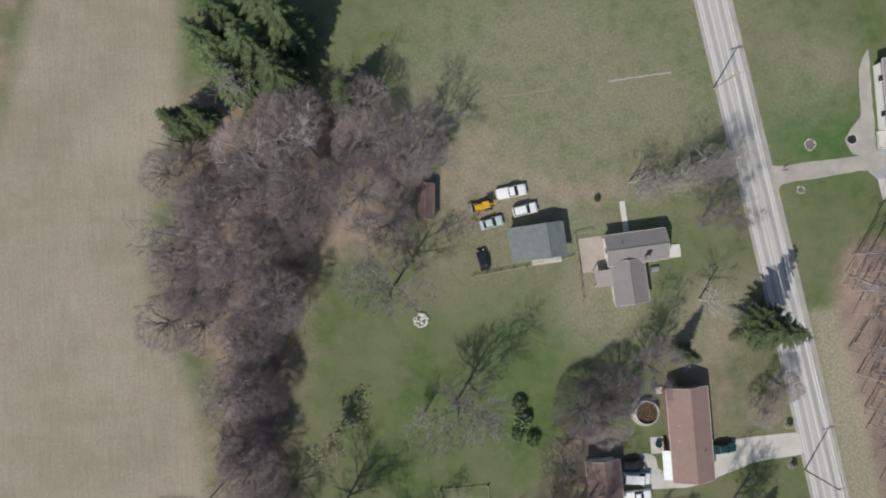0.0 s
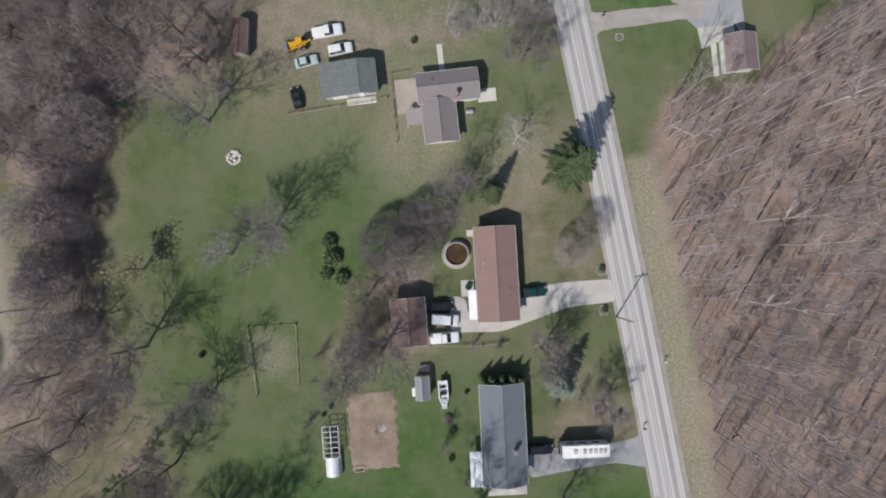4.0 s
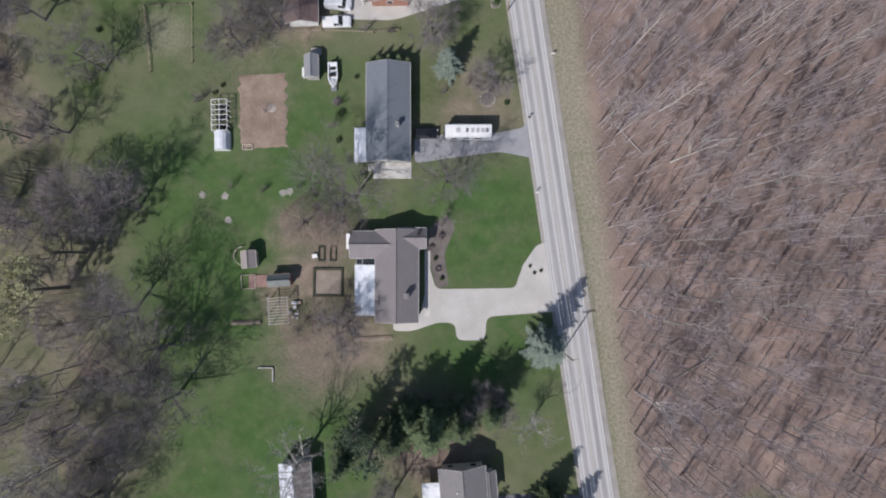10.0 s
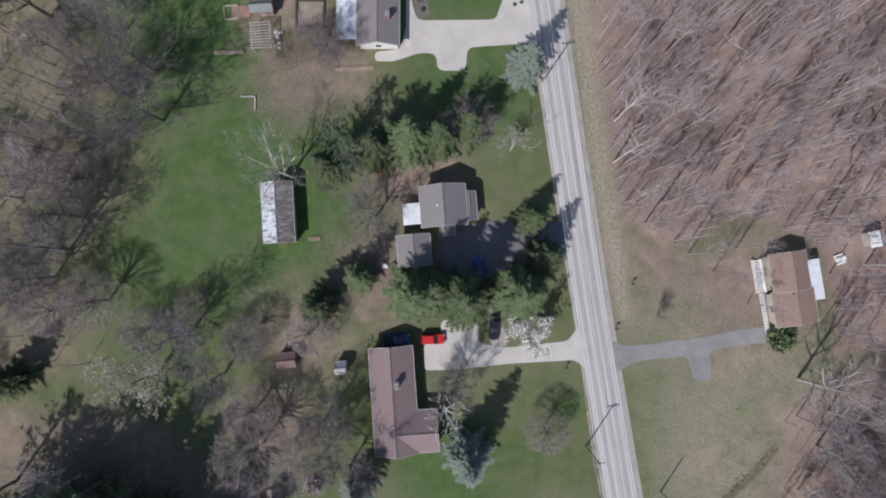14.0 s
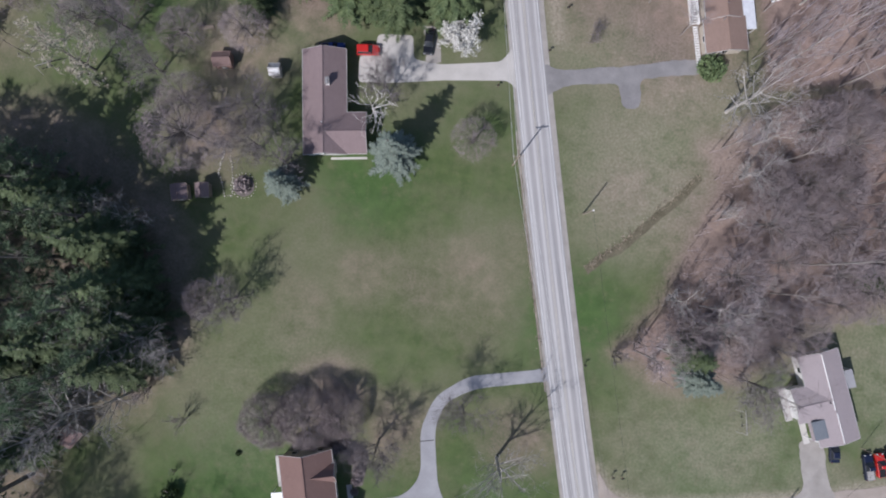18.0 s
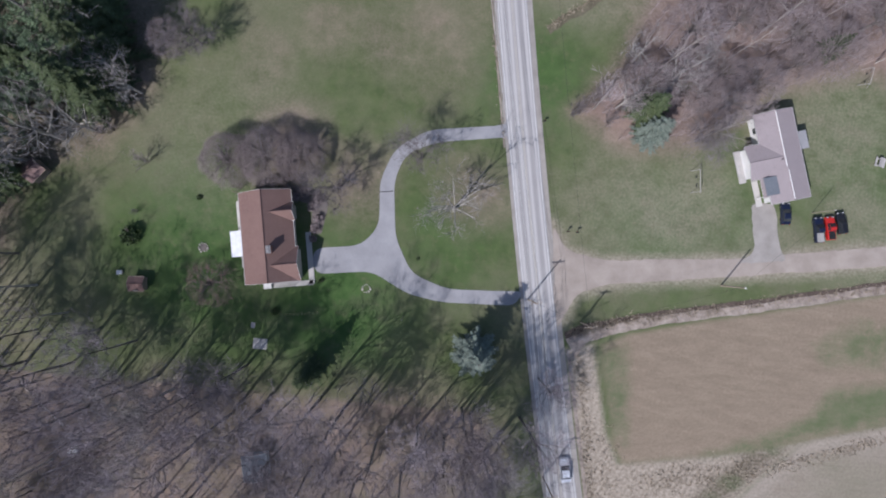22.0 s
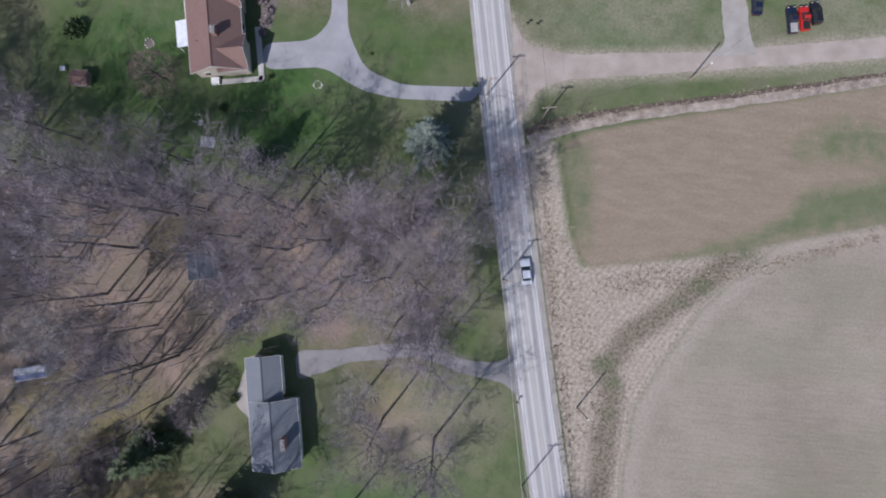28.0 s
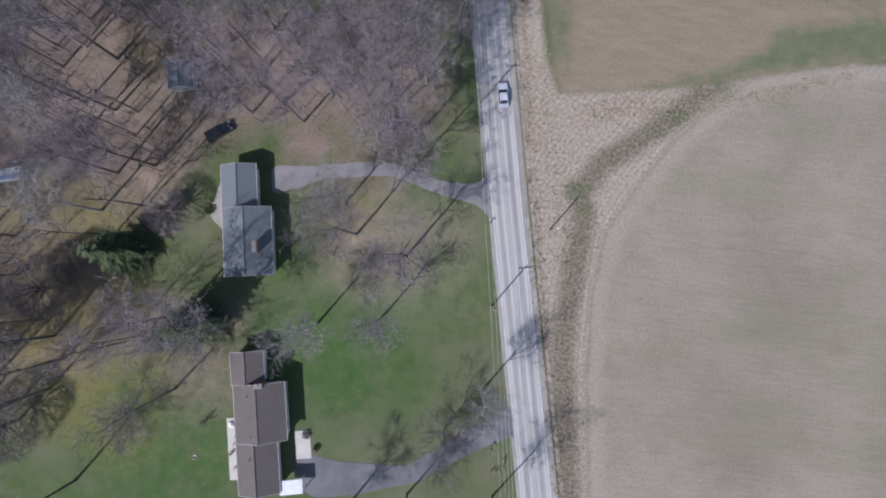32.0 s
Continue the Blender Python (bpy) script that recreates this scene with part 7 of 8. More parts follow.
car(58.5, -283.2, 36, "black", "dark car under bare trees", "suv", 4.9, 1.85, CARS)
car(106.8, -270.6, 101, "silver", "silver-blue car on the country road", "sedan", 4.5, 1.8)


def motor_home(x, y, turn):
    r = thing("motor_home", x, y, turn, "white motor home with roof vents on gravel", "camper", z=0.05)
    part("body", box(-4.2, -1.2, 0.45, 4.2, 1.2, 2.95, 0.14), PAINT["white"], r)
    part("windscreen", frustum(-4.27, -4.1, 1.0, 1.5, -4.2, -4.08, 0.95, 2.4), M["glass"], r)
    part("roof", box(-3.9, -1.05, 2.94, 4.1, 1.05, 3.0, 0.02), M["white_paint"], r)
    for vx, w in ((-1.9, 0.7), (-0.3, 0.5), (0.7, 0.6), (1.6, 0.6), (2.5, 0.6), (3.3, 0.5)):
        part("roof_vent", box(vx - w / 2, -0.38, 2.99, vx + w / 2, 0.38, 3.17, 0.04), M["siding_grey"] if w > 0.55 else M["steel"], r)
    for s in (-1, 1):
        for wx in (-2.6, -0.4, 1.8):
            part("side_window", box(wx - 0.6, s * 1.2 - 0.02, 1.6, wx + 0.6, s * 1.2 + 0.02, 2.3), M["glass"], r)
        part("mirror", box(-4.1, s * 1.4 - 0.12, 1.7, -3.95, s * 1.4 + 0.12, 2.0, 0.02), M["black"], r)
    part("bumper", box(-4.45, -1.1, 0.4, -4.15, 1.1, 0.75, 0.05), M["black"], r)
    wheels(r, (-2.9, 2.3), 1.16, 0.45)


motor_home(57.3, -66.2, 0)


def trailer(x, y, turn):
    r = thing("travel_trailer", x, y, turn, "white and blue trailer under bare trees", "trailer")
    part("body", box(-3.0, -1.1, 0.5, 2.6, 1.1, 2.4, 0.18), PAINT["white"], r)
    part("roof_strip", box(-2.8, -0.95, 2.39, 2.4, -0.1, 2.44, 0.01), PAINT["steel_blue"], r)
    part("hitch", box(2.6, -0.08, 0.5, 3.9, 0.08, 0.6), M["steel"], r)
    wheels(r, (-0.6, 0.3), 1.05, 0.34)


trailer(24.3, -295.3, 14)


def boat(x, y, turn):
    r = thing("motor_boat", x, y, turn, "small white motor boat on a trailer", "boat")
    bm = bmesh.new()
    out = [(-2.3, -0.85), (0.7, -0.9), (1.7, -0.6), (2.4, 0.0), (1.7, 0.6), (0.7, 0.9), (-2.3, 0.85)]
    lo = [bm.verts.new((a * 0.9, b * 0.55, 0.55)) for a, b in out]
    hi = [bm.verts.new((a, b, 1.15)) for a, b in out]
    inn = [bm.verts.new((a * 0.86, b * 0.78, 1.17)) for a, b in out]
    flo = [bm.verts.new((a * 0.82, b * 0.7, 0.8)) for a, b in out]
    bm.faces.new(lo), bm.faces.new(flo)
    for r0, r1 in ((lo, hi), (hi, inn), (inn, flo)):
        for i in range(7):
            bm.faces.new((r0[i], r0[(i + 1) % 7], r1[(i + 1) % 7], r1[i]))
    part("hull", bm, PAINT["white"], r)
    part("console", box(-0.3, -0.55, 0.8, 0.3, 0.55, 1.35, 0.06), M["black"], r)
    part("seat", box(-1.4, -0.5, 0.8, -0.9, 0.5, 1.1, 0.06), M["rubber"], r)
    part("bow_cover", box(1.0, -0.42, 1.12, 1.7, 0.42, 1.2, 0.03), M["siding_grey"], r)
    part("outboard_motor", box(-2.65, -0.2, 0.7, -2.25, 0.2, 1.5, 0.07), M["black"], r)
    part("trailer_frame", box(-2.2, -0.5, 0.42, 2.9, 0.5, 0.5), M["steel"], r)
    wheels(r, (-0.7,), 0.8, 0.3)


boat(32.6, -55.5, -88)


def loader(x, y, turn):
    r = thing("yellow_loader", x, y, turn, "yellow loader tractor with a front bucket", "tractor")
    part("chassis", box(-1.5, -0.55, 0.55, 1.4, 0.55, 1.1, 0.05), PAINT["yellow"], r)
    part("bonnet", box(0.1, -0.45, 1.08, 1.5, 0.45, 1.65, 0.08), PAINT["yellow"], r)
    part("cab_roof", box(-1.1, -0.65, 2.3, 0.1, 0.65, 2.42, 0.04), PAINT["yellow"], r)
    for cx in (-1.0, 0.0):
        for cy in (-0.58, 0.58):
            part("cab_post", box(cx - 0.04, cy - 0.04, 1.08, cx + 0.04, cy + 0.04, 2.31), M["black"], r)
    part("seat", box(-0.8, -0.25, 1.1, -0.3, 0.25, 1.5, 0.05), M["rubber"], r)
    part("bucket", frustum(2.0, 2.7, 1.05, 0.15, 1.95, 2.2, 1.05, 0.95), M["steel"], r)
    for s in (-1, 1):
        part("loader_arm", box(0.6, s * 0.72 - 0.07, 0.75, 2.1, s * 0.72 + 0.07, 0.95, 0.02), PAINT["yellow"], r)
    bm = bmesh.new()
    bm_tube(bm, [(-1.5, 0, 1.0), (-2.5, 0, 1.9), (-3.2, 0, 0.7)], [0.13, 0.11, 0.1], 6)
    part("digger_arm", bm, PAINT["yellow"], r)
    wheels(r, (-0.9,), 0.95, 0.7)
    wheels(r, (1.1,), 0.85, 0.42)


loader(8.6, 8.9, 190)


# ---- poles and wires ----
def utility_pole(x, y, turn, h=9.2, arm=True, label="weathered wooden utility pole with a crossarm"):
    r = thing("utility_pole", x, y, turn, label, "utility pole", "utility poles")
    bm = bmesh.new()
    k = 0.4 if "thin" in label else 1.0
    bm_tube(bm, [(0, 0, -0.3), (0, 0, h * 0.5), (0, 0, h)], [0.16 * k, 0.13 * k, 0.11 * k], 8)
    part("shaft", bm, M["wood"], r)
    if arm:
        part("crossarm", box(-1.15, -0.06, h - 0.55, 1.15, 0.06, h - 0.4), M["wood"], r)
        for k in (-1.0, -0.45, 0.45, 1.0):
            bm = bmesh.new()
            bm_lathe(bm, [(0.03, h - 0.4), (0.06, h - 0.33), (0.05, h - 0.24)], k, 0, 8)
            part("insulator", bm, M["white_paint"], r)
    else:
        bm = bmesh.new()
        bm_lathe(bm, [(0.05 * k, h), (0.16 * k, h + 0.05), (0.12 * k, h + 0.25)], 0, 0, 8)
        part("cap_lamp", bm, M["white_paint"], r)
    return r


LINE = ((52.8, 28.0), (64.6, -43.2), (74.4, -106.0), (82.2, -172.2), (97.4, -240.4), (103.0, -272.4), (109.4, -307.4), (121.0, -372.0))
for k, (x, y) in enumerate(LINE):
    utility_pole(x, y, road_turn(y), 9.4)
utility_pole(132.6, -234.6, 0, 8.3, False, "pale wooden pole beside the gravel lane")
utility_pole(107.4, -243.7, 10, 7.6, True)
utility_pole(117.7, -293.2, 10, 7.8, False, "wooden pole in the rough grass strip")
utility_pole(95.6, -180.3, 10, 7.0, False, "wooden pole on the dry grass verge")
utility_pole(148.3, -219.7, 0, 6.0, False, "thin pole beside the parked trucks")
utility_pole(74.9, -245.6, 0, 6.0, False, "thin pole on the shaded lawn")


def wire(pts, z, sag, name="overhead_wire", off=0.0, gauge=0.028, material=None):
    """A line that hangs from pole to pole."""
    for (xa, ya), (xb, yb) in zip(pts, pts[1:]):
        bm = bmesh.new()
        run = []
        for k in range(9):
            t = k / 8
            run.append((xa + (xb - xa) * t + off, ya + (yb - ya) * t, z - 4 * sag * t * (1 - t)))
        bm_tube(bm, run, [gauge] * 9, 3, False)
        tagged(part(name, bm, material or M["wire"]), "thin aluminium wire between utility poles", "wire", "overhead wires")


for off in (-1.0, 0.45, 1.0):
    wire(LINE, 9.19, 0.7, off=off)
wire(LINE, 7.2, 0.8)
wire(((97.4, -240.4), (107.4, -243.7), (132.6, -234.6), (148.3, -219.7)), 6.9, 0.5, gauge=0.014, material=M["black"])
# black tone stands in for the wire's dark shadow line on the grass
wire(((107.4, -243.7), (95.6, -180.3)), 6.9, 0.5, gauge=0.018, material=M["black"])


# ---- mailboxes, markers ----
def mailbox(x, y, turn, colour="black"):
    r = thing("mailbox", x, y, turn, "small %s mailbox on a post at the road" % colour, "mailbox", "mailboxes along the road")
    part("post", box(-0.05, -0.05, -0.1, 0.05, 0.05, 1.05), M["wood"], r)
    bm = bmesh.new()
    prof = [(-0.11, 1.05), (0.11, 1.05), (0.11, 1.2), (0.07, 1.28), (-0.07, 1.28), (-0.11, 1.2)]
    lo, hi = [bm.verts.new((-0.28, y2, z2)) for y2, z2 in prof], [bm.verts.new((0.28, y2, z2)) for y2, z2 in prof]
    bm.faces.new(lo), bm.faces.new(hi)
    for i in range(6):
        bm.faces.new((lo[i], lo[(i + 1) % 6], hi[(i + 1) % 6], hi[i]))
    part("box", bm, M["black"] if colour == "black" else M["white_paint"], r)
    part("flag", box(-0.05, 0.115, 1.15, 0.03, 0.13, 1.4), TAIL_GLASS, r)


for x, y, c in ((72.8, -51.6, "white"), (68.4, -63.3, "black"), (69.8, -77.0, "white"), (87.6, -151.0, "black"), (97.3, -207.7, "black"), (103.4, -227.4, "black"), (105.1, -227.4, "black"), (107.3, -293.1, "black"), (112.2, -331.6, "black"), (78.6, -158.0, "black"), (64.6, 12.0, "black"), (90.6, -142.9, "black")):
    mailbox(x, y, 8, c)


# ---- rings of stone, beds and edgings ----
def stones(root, pts, lo, hi, rng, material=None):
    for x, y in pts:
        s = rng.uniform(lo, hi)
        bm = bmesh.new()
        bmesh.ops.create_icosphere(bm, subdivisions=1, radius=s)
        for v in bm.verts:
            v.co *= rng.uniform(0.8, 1.15)
            v.co.z = v.co.z * 0.7 + s * 0.45
            v.co.x += x
            v.co.y += y
        part("stone", bm, material or M["stone"], root)


def stone_ring(x, y, r, n, label, seed, lo=0.16, hi=0.3, fill=None, category="stone ring"):
    root = thing("stone_ring", x, y, 0, label, category)
    rng = random.Random(seed)
    stones(root, [(r * math.cos(k * math.tau / n) + rng.uniform(-0.08, 0.08), r * math.sin(k * math.tau / n) + rng.uniform(-0.08, 0.08)) for k in range(n)], lo, hi, rng)
    if fill:
        bm = bmesh.new()
        bm_lathe(bm, [(r * 0.9, -0.02), (r * 0.85, 0.05), (0.01, 0.06)], 0, 0, 14)
        part("bed", bm, fill, root)
    return root


fire = stone_ring(-4.0, -11.2, 1.15, 17, "fire ring of pale field stones on the lawn", 1, 0.25, 0.45, M["mulch"], "fire ring")
rng = random.Random(77)
stones(fire, [(rng.gauss(0, 0.55), rng.gauss(0, 0.55)) for k in range(16)], 0.15, 0.4, rng, M["concrete"])
stone_ring(70.0, 16.5, 1.0, 14, "ring of pale stones round a small bed", 2, 0.14, 0.24, M["mulch"])
stone_ring(67.7, 8.2, 0.7, 11, "small ring of pale stones", 3, 0.12, 0.2, M["mulch"])
stone_ring(77.9, 17.0, 1.0, 13, "ring of stones round a dark pit", 4, 0.14, 0.24, M["black"])
stone_ring(60.9, -59.7, 1.35, 20, "ring of stones round a small tree", 5, 0.12, 0.22, M["mulch"])
stone_ring(67.7, -241.2, 0.7, 9, "small ring of pale stones on the lawn", 6, 0.12, 0.26)
stone_ring(37.4, -236.4, 0.8, 10, "small ring of grey stones on the lawn", 7, 0.12, 0.24, M["mulch"])
stone_ring(61.8, -339.6, 0.4, 8, "little ring of white stones in grass", 8, 0.1, 0.16)
def stone_bed(outline, label, seed, gap=0.42):
    """A bed with a border of small stones along a closed line."""
    root = thing("stone_bed", 0, 0, 0, label, "garden bed")
    rng = random.Random(seed)
    pts = []
    for (xa, ya), (xb, yb) in zip(outline, outline[1:] + outline[:1]):
        n = max(1, int(math.hypot(xb - xa, yb - ya) / gap))
        pts += [(xa + (xb - xa) * k / n + rng.uniform(-0.06, 0.06), ya + (yb - ya) * k / n + rng.uniform(-0.06, 0.06)) for k in range(n)]
    stones(root, pts, 0.12, 0.22, rng)


stone_bed([(29.2, -171.9), (30.0, -171.4), (30.9, -172.2), (30.6, -173.7), (31.1, -175.7), (31.3, -177.6), (31.7, -179.6), (31.2, -180.9), (30.1, -181.0), (29.4, -178.6), (28.7, -176.9), (29.0, -174.8), (29.5, -173.4)], "winding garden bed edged with pale stones", 9)
stone_ring(33.4, -179.0, 2.3, 22, "brown bed round a low bush", 11, 0.08, 0.14, M["mulch"])
stone_ring(62.3, -34.6, 0.9, 12, "small flower bed with yellow plants", 12, 0.1, 0.16, M["mulch"])
stone_ring(62.4, -41.9, 0.9, 12, "small flower bed beside the drive", 13, 0.1, 0.16, M["mulch"])
for n, (x, y) in enumerate(((8.6, -77.4), (12.8, -77.6), (13.4, -82.0), (23.4, -77.0), (24.6, -76.8))):
    stone_ring(x, y, 0.6, 9, "small ring of pale earth and stones", 20 + n, 0.08, 0.15, M["gravel"])
sheet("trim_mulch_bed_corner", [(49.6, -84.0), (53.6, -81.0), (55.0, -83.4), (53.0, -88.0), (53.8, -94.2), (51.6, -94.4), (50.2, -89.0)], 0.03, M["mulch"], "brown mulch bed before the grey house", "garden bed", round_by=0.8)
sheet("trim_mulch_bed_roses", [(52.2, -223.4), (57.6, -224.2), (59.4, -226.4), (58.6, -232.0), (56.6, -232.0), (56.4, -226.8), (52.4, -226.0)], 0.03, M["mulch"], "brown mulch bed with shrubs round the house corner", "garden bed", round_by=0.6)
sheet("trim_turnout", [(66.4, -94.2), (67.2, -90.4), (69.8, -86.6), (71.6, -86.0), (73.4, -92.0)], 0.046, M["pale_drive"], "pale concrete turnout beside the road", "turnout", round_by=0.6)
for x, y in ((68.6, -90.4), (69.4, -91.6), (70.6, -91.2)):
    plant("bush", x, y, 0.45)


def vegetable_bed():
    bed = thing("vegetable_bed", 19.6, -61.8, 2.0, "bare tilled vegetable bed with furrows", "garden bed")
    rng = random.Random(5)
    bm = bmesh.new()
    nx, ny = 34, 54
    grid = [[bm.verts.new((-4.3 + 8.6 * i / nx + 0.75 * noise.noise(Vector((i * 0.1, j * 0.22, 3))), -6.9 + 13.6 * j / ny + 0.3 * noise.noise(Vector((i * 0.25, j * 0.1, 9))), 0.0 if i in (0, nx) or j in (0, ny) else 0.06 + 0.035 * noise.noise(Vector((i * 0.9, j * 0.12, 0))))) for j in range(ny + 1)] for i in range(nx + 1)]
    for i in range(nx):
        for j in range(ny):
            bm.faces.new((grid[i][j], grid[i + 1][j], grid[i + 1][j + 1], grid[i][j + 1]))
    part("soil", bm, M["tilled"], bed, smooth=True)
    bm = bmesh.new()
    bm_lathe(bm, [(0.85, 0.06), (0.6, 0.13), (0.2, 0.16)], 1.6, 0.4, 12)
    part("mound", bm, M["lane"], bed, "small heap of pale sand")
    fr = thing("cold_frame", 16.9, -68.6, 2, "small pale wooden cold frame at the bed", "cold frame")
    for a in ((-0.9, -0.5, 0.9, -0.4), (-0.9, 0.4, 0.9, 0.5), (-0.9, -0.4, -0.8, 0.4), (0.8, -0.4, 0.9, 0.4)):
        part("board", box(a[0], a[1], 0, a[2], a[3], 0.25), M["siding_tan"], fr)


vegetable_bed()


def greenhouse(x, y, turn):
    r = thing("greenhouse", x, y, turn, "white-framed greenhouse with one covered end", "greenhouse")
    for gx in (-1.4, 0.0, 1.4):
        part("rail", box(gx - 0.05, -1.3, 1.85, gx + 0.05, 4.3, 1.95), M["white_paint"], r)
    for k in range(7):
        gy = -1.3 + 5.6 * k / 6
        part("rafter", box(-1.4, gy - 0.04, 1.95, 1.4, gy + 0.04, 2.03), M["white_paint"], r)
        for gx in (-1.4, 1.4):
            part("post", box(gx - 0.05, gy - 0.05, 0, gx + 0.05, gy + 0.05, 1.86), M["white_paint"], r)
    bm = bmesh.new()
    rows = []
    for k in range(9):
        a = math.pi * k / 8
        rows.append([bm.verts.new((1.4 * math.cos(a), yy, 0.4 + 1.6 * math.sin(a))) for yy in (-4.7, -1.35)])
    for r0, r1 in zip(rows, rows[1:]):
        bm.faces.new((r0[0], r1[0], r1[1], r0[1]))
    for e in (0, 1):
        bm.faces.new([q[e] for q in rows])
    part("cover", bm, M["metal_white"], r, "white curved cover")
    part("cover_base", box(-1.4, -4.7, 0, 1.4, -1.35, 0.4), M["white_paint"], r)
    for k in range(6):
        part("bench_crate", box(-1.0 + (k % 2) * 1.1, -1.0 + (k // 2) * 1.7, 0, -0.1 + (k % 2) * 1.1, 0.2 + (k // 2) * 1.7, 0.5, 0.02), M["black"], r)


greenhouse(12.3, -64.6, 1.5)


def pool(x, y):
    r = thing("round_pool", x, y, 0, "round above-ground pool with dark brown water", "pool")
    bm = bmesh.new()
    bm_lathe(bm, [(2.12, 0.0), (2.12, 1.15), (2.04, 1.15), (2.04, 0.1)], 0, 0, 32)
    part("wall", bm, M["metal_white"], r)
    bm = bmesh.new()
    n = 32
    for k in range(n):
        a0, a1 = k * math.tau / n, (k + 1) * math.tau / n
        q = [bm.verts.new((rr * math.cos(a), rr * math.sin(a), 1.19)) for rr, a in ((2.02, a0), (2.16, a0), (2.16, a1), (2.02, a1))]
        bm.faces.new(q)
    part("rim", bm, M["trim_grey"], r)
    bm = bmesh.new()
    bm_lathe(bm, [(2.03, 0.12), (2.03, 0.75), (0.01, 0.76)], 0, 0, 32)
    part("water", bm, mat("pool_water", (0.035, 0.026, 0.018), (0.10, 0.055, 0.025), 0.12, 2, 0.8, relief=0), r)
    bm = bmesh.new()
    bm_lathe(bm, [(2.7, 0.0), (2.65, 0.05), (2.13, 0.05)], 0, 0, 32)
    part("stone_border", bm, M["gravel"], r)


pool(36.0, -30.6)
r = thing("cable_spool", 37.9, -36.6, 0, "green cable spool used as a table", "table")
bm = bmesh.new()
bm_lathe(bm, [(0.5, 0), (0.5, 0.08), (0.25, 0.1), (0.25, 0.6), (0.6, 0.62), (0.6, 0.7), (0.01, 0.71)], 0, 0, 16)
part("drum", bm, PAINT["teal"], r)
sheet("pavement_small_patio", [(36.6, -35.4), (38.9, -35.4), (38.9, -38.4), (36.6, -38.4)], 0.036, M["pale_drive"], "small concrete patio behind the brown house", "patio")


def fence(name, pts, h, gap, material, label, rails=2):
    r = thing(name, 0, 0, 0, label, "fence")
    for (xa, ya), (xb, yb) in zip(pts, pts[1:]):
        n = max(1, int(math.hypot(xb - xa, yb - ya) / gap))
        for k in range(n + 1):
            x, y = xa + (xb - xa) * k / n, ya + (yb - ya) * k / n
            part("post", box(x - 0.06, y - 0.06, -0.1, x + 0.06, y + 0.06, h), material, r)
        for j in range(rails):
            bm = bmesh.new()
            z = h * (0.45 + 0.45 * j)
            bm_tube(bm, [(xa, ya, z), (xb, yb, z)], [0.045, 0.045], 4)
            part("rail", bm, material, r)
    return r


def board_frame(x, y, turn, w, l, label, wood="wood", post=0.0, e=0.08):
    r = thing("raised_bed", x, y, turn, label, "raised bed")
    for a in ((-w / 2, -l / 2, w / 2, -l / 2 + e), (-w / 2, l / 2 - e, w / 2, l / 2), (-w / 2, -l / 2 + e, -w / 2 + e, l / 2 - e), (w / 2 - e, -l / 2 + e, w / 2, l / 2 - e)):
        part("board", box(a[0], a[1], 0, a[2], a[3], 0.28), M[wood], r)
    if post:
        for px in (-w / 2, 0, w / 2):
            for py in (-l / 2, 0, l / 2):
                if px or py:
                    part("post", box(px - 0.05, py - 0.05, 0, px + 0.05, py + 0.05, post), M[wood], r)
    return r


fence("wooden_fence", [(-2.5, -42.4), (-2.2, -44.6), (-1.8, -47.5), (-1.1, -54.7)], 0.7, 2.0, M["wood"], "low dark fence at the old garden plot")
fence("wire_fence", [(6.3, -42.2), (6.5, -53.0)], 0.7, 2.6, M["wood"], "thin low fence beside the old garden plot", 1)
fence("wire_fence", [(-2.5, -42.3), (6.2, -42.1)], 0.6, 2.6, M["wood"], "thin low fence across the old garden plot", 1)
board_frame(31.8, -93.4, 0, 5.5, 5.3, "square bed edged with dark low boards", "hedge_board", 0.0, 0.38)
sheet("trim_gravel_square", [(29.6, -91.3), (34.1, -91.3), (34.1, -95.5), (29.6, -95.5)], 0.03, M["soil"], "bare earth square inside dark edging", "garden bed")
for x in (30.6, 32.7):
    board_frame(x, -88.2, 0, 1.2, 2.7, "small raised timber bed", "hedge_board", 0.0, 0.2)
board_frame(17.3, -93.3, 4, 2.6, 2.6, "small wooden deck frame beside the shed", "siding_tan")
r = thing("curved_fence", 17.0, -88.6, 0, "curved pale fence beside the playhouse", "fence")
bm = bmesh.new()
bm_tube(bm, [(-0.6 + 1.7 * math.cos(radians(a)), 1.7 * math.sin(radians(a)), 0.55) for a in range(95, 270, 15)], [0.07] * 12, 5)
part("rail", bm, M["siding_tan"], r)
for a in range(95, 270, 25):
    part("post", box(-0.65 + 1.7 * math.cos(radians(a)), 1.7 * math.sin(radians(a)) - 0.05, 0, -0.55 + 1.7 * math.cos(radians(a)), 1.7 * math.sin(radians(a)) + 0.05, 0.55), M["siding_tan"], r)
sheet("trim_deck", [(17.4, -92.2), (20.8, -92.0), (20.8, -94.2), (17.4, -94.4)], 0.2, M["red_wood"], "low red-brown deck", "deck", 0.2)


def pergola(x, y, turn, w, l):
    r = thing("pergola", x, y, turn, "grey wooden pergola over stacked garden goods", "pergola")
    for px in (-w / 2, w / 2):
        for py in (-l / 2, 0, l / 2):
            part("post", box(px - 0.06, py - 0.06, 0, px + 0.06, py + 0.06, 2.2), M["grey_wood"], r)
        part("beam", box(px - 0.06, -l / 2, 2.2, px + 0.06, l / 2, 2.34), M["grey_wood"], r)
    n = int(l / 0.5)
    for k in range(n + 1):
        py = -l / 2 + l * k / n
        part("slat", box(-w / 2 - 0.2, py - 0.05, 2.34, w / 2 + 0.2, py + 0.05, 2.44), M["grey_wood"], r)


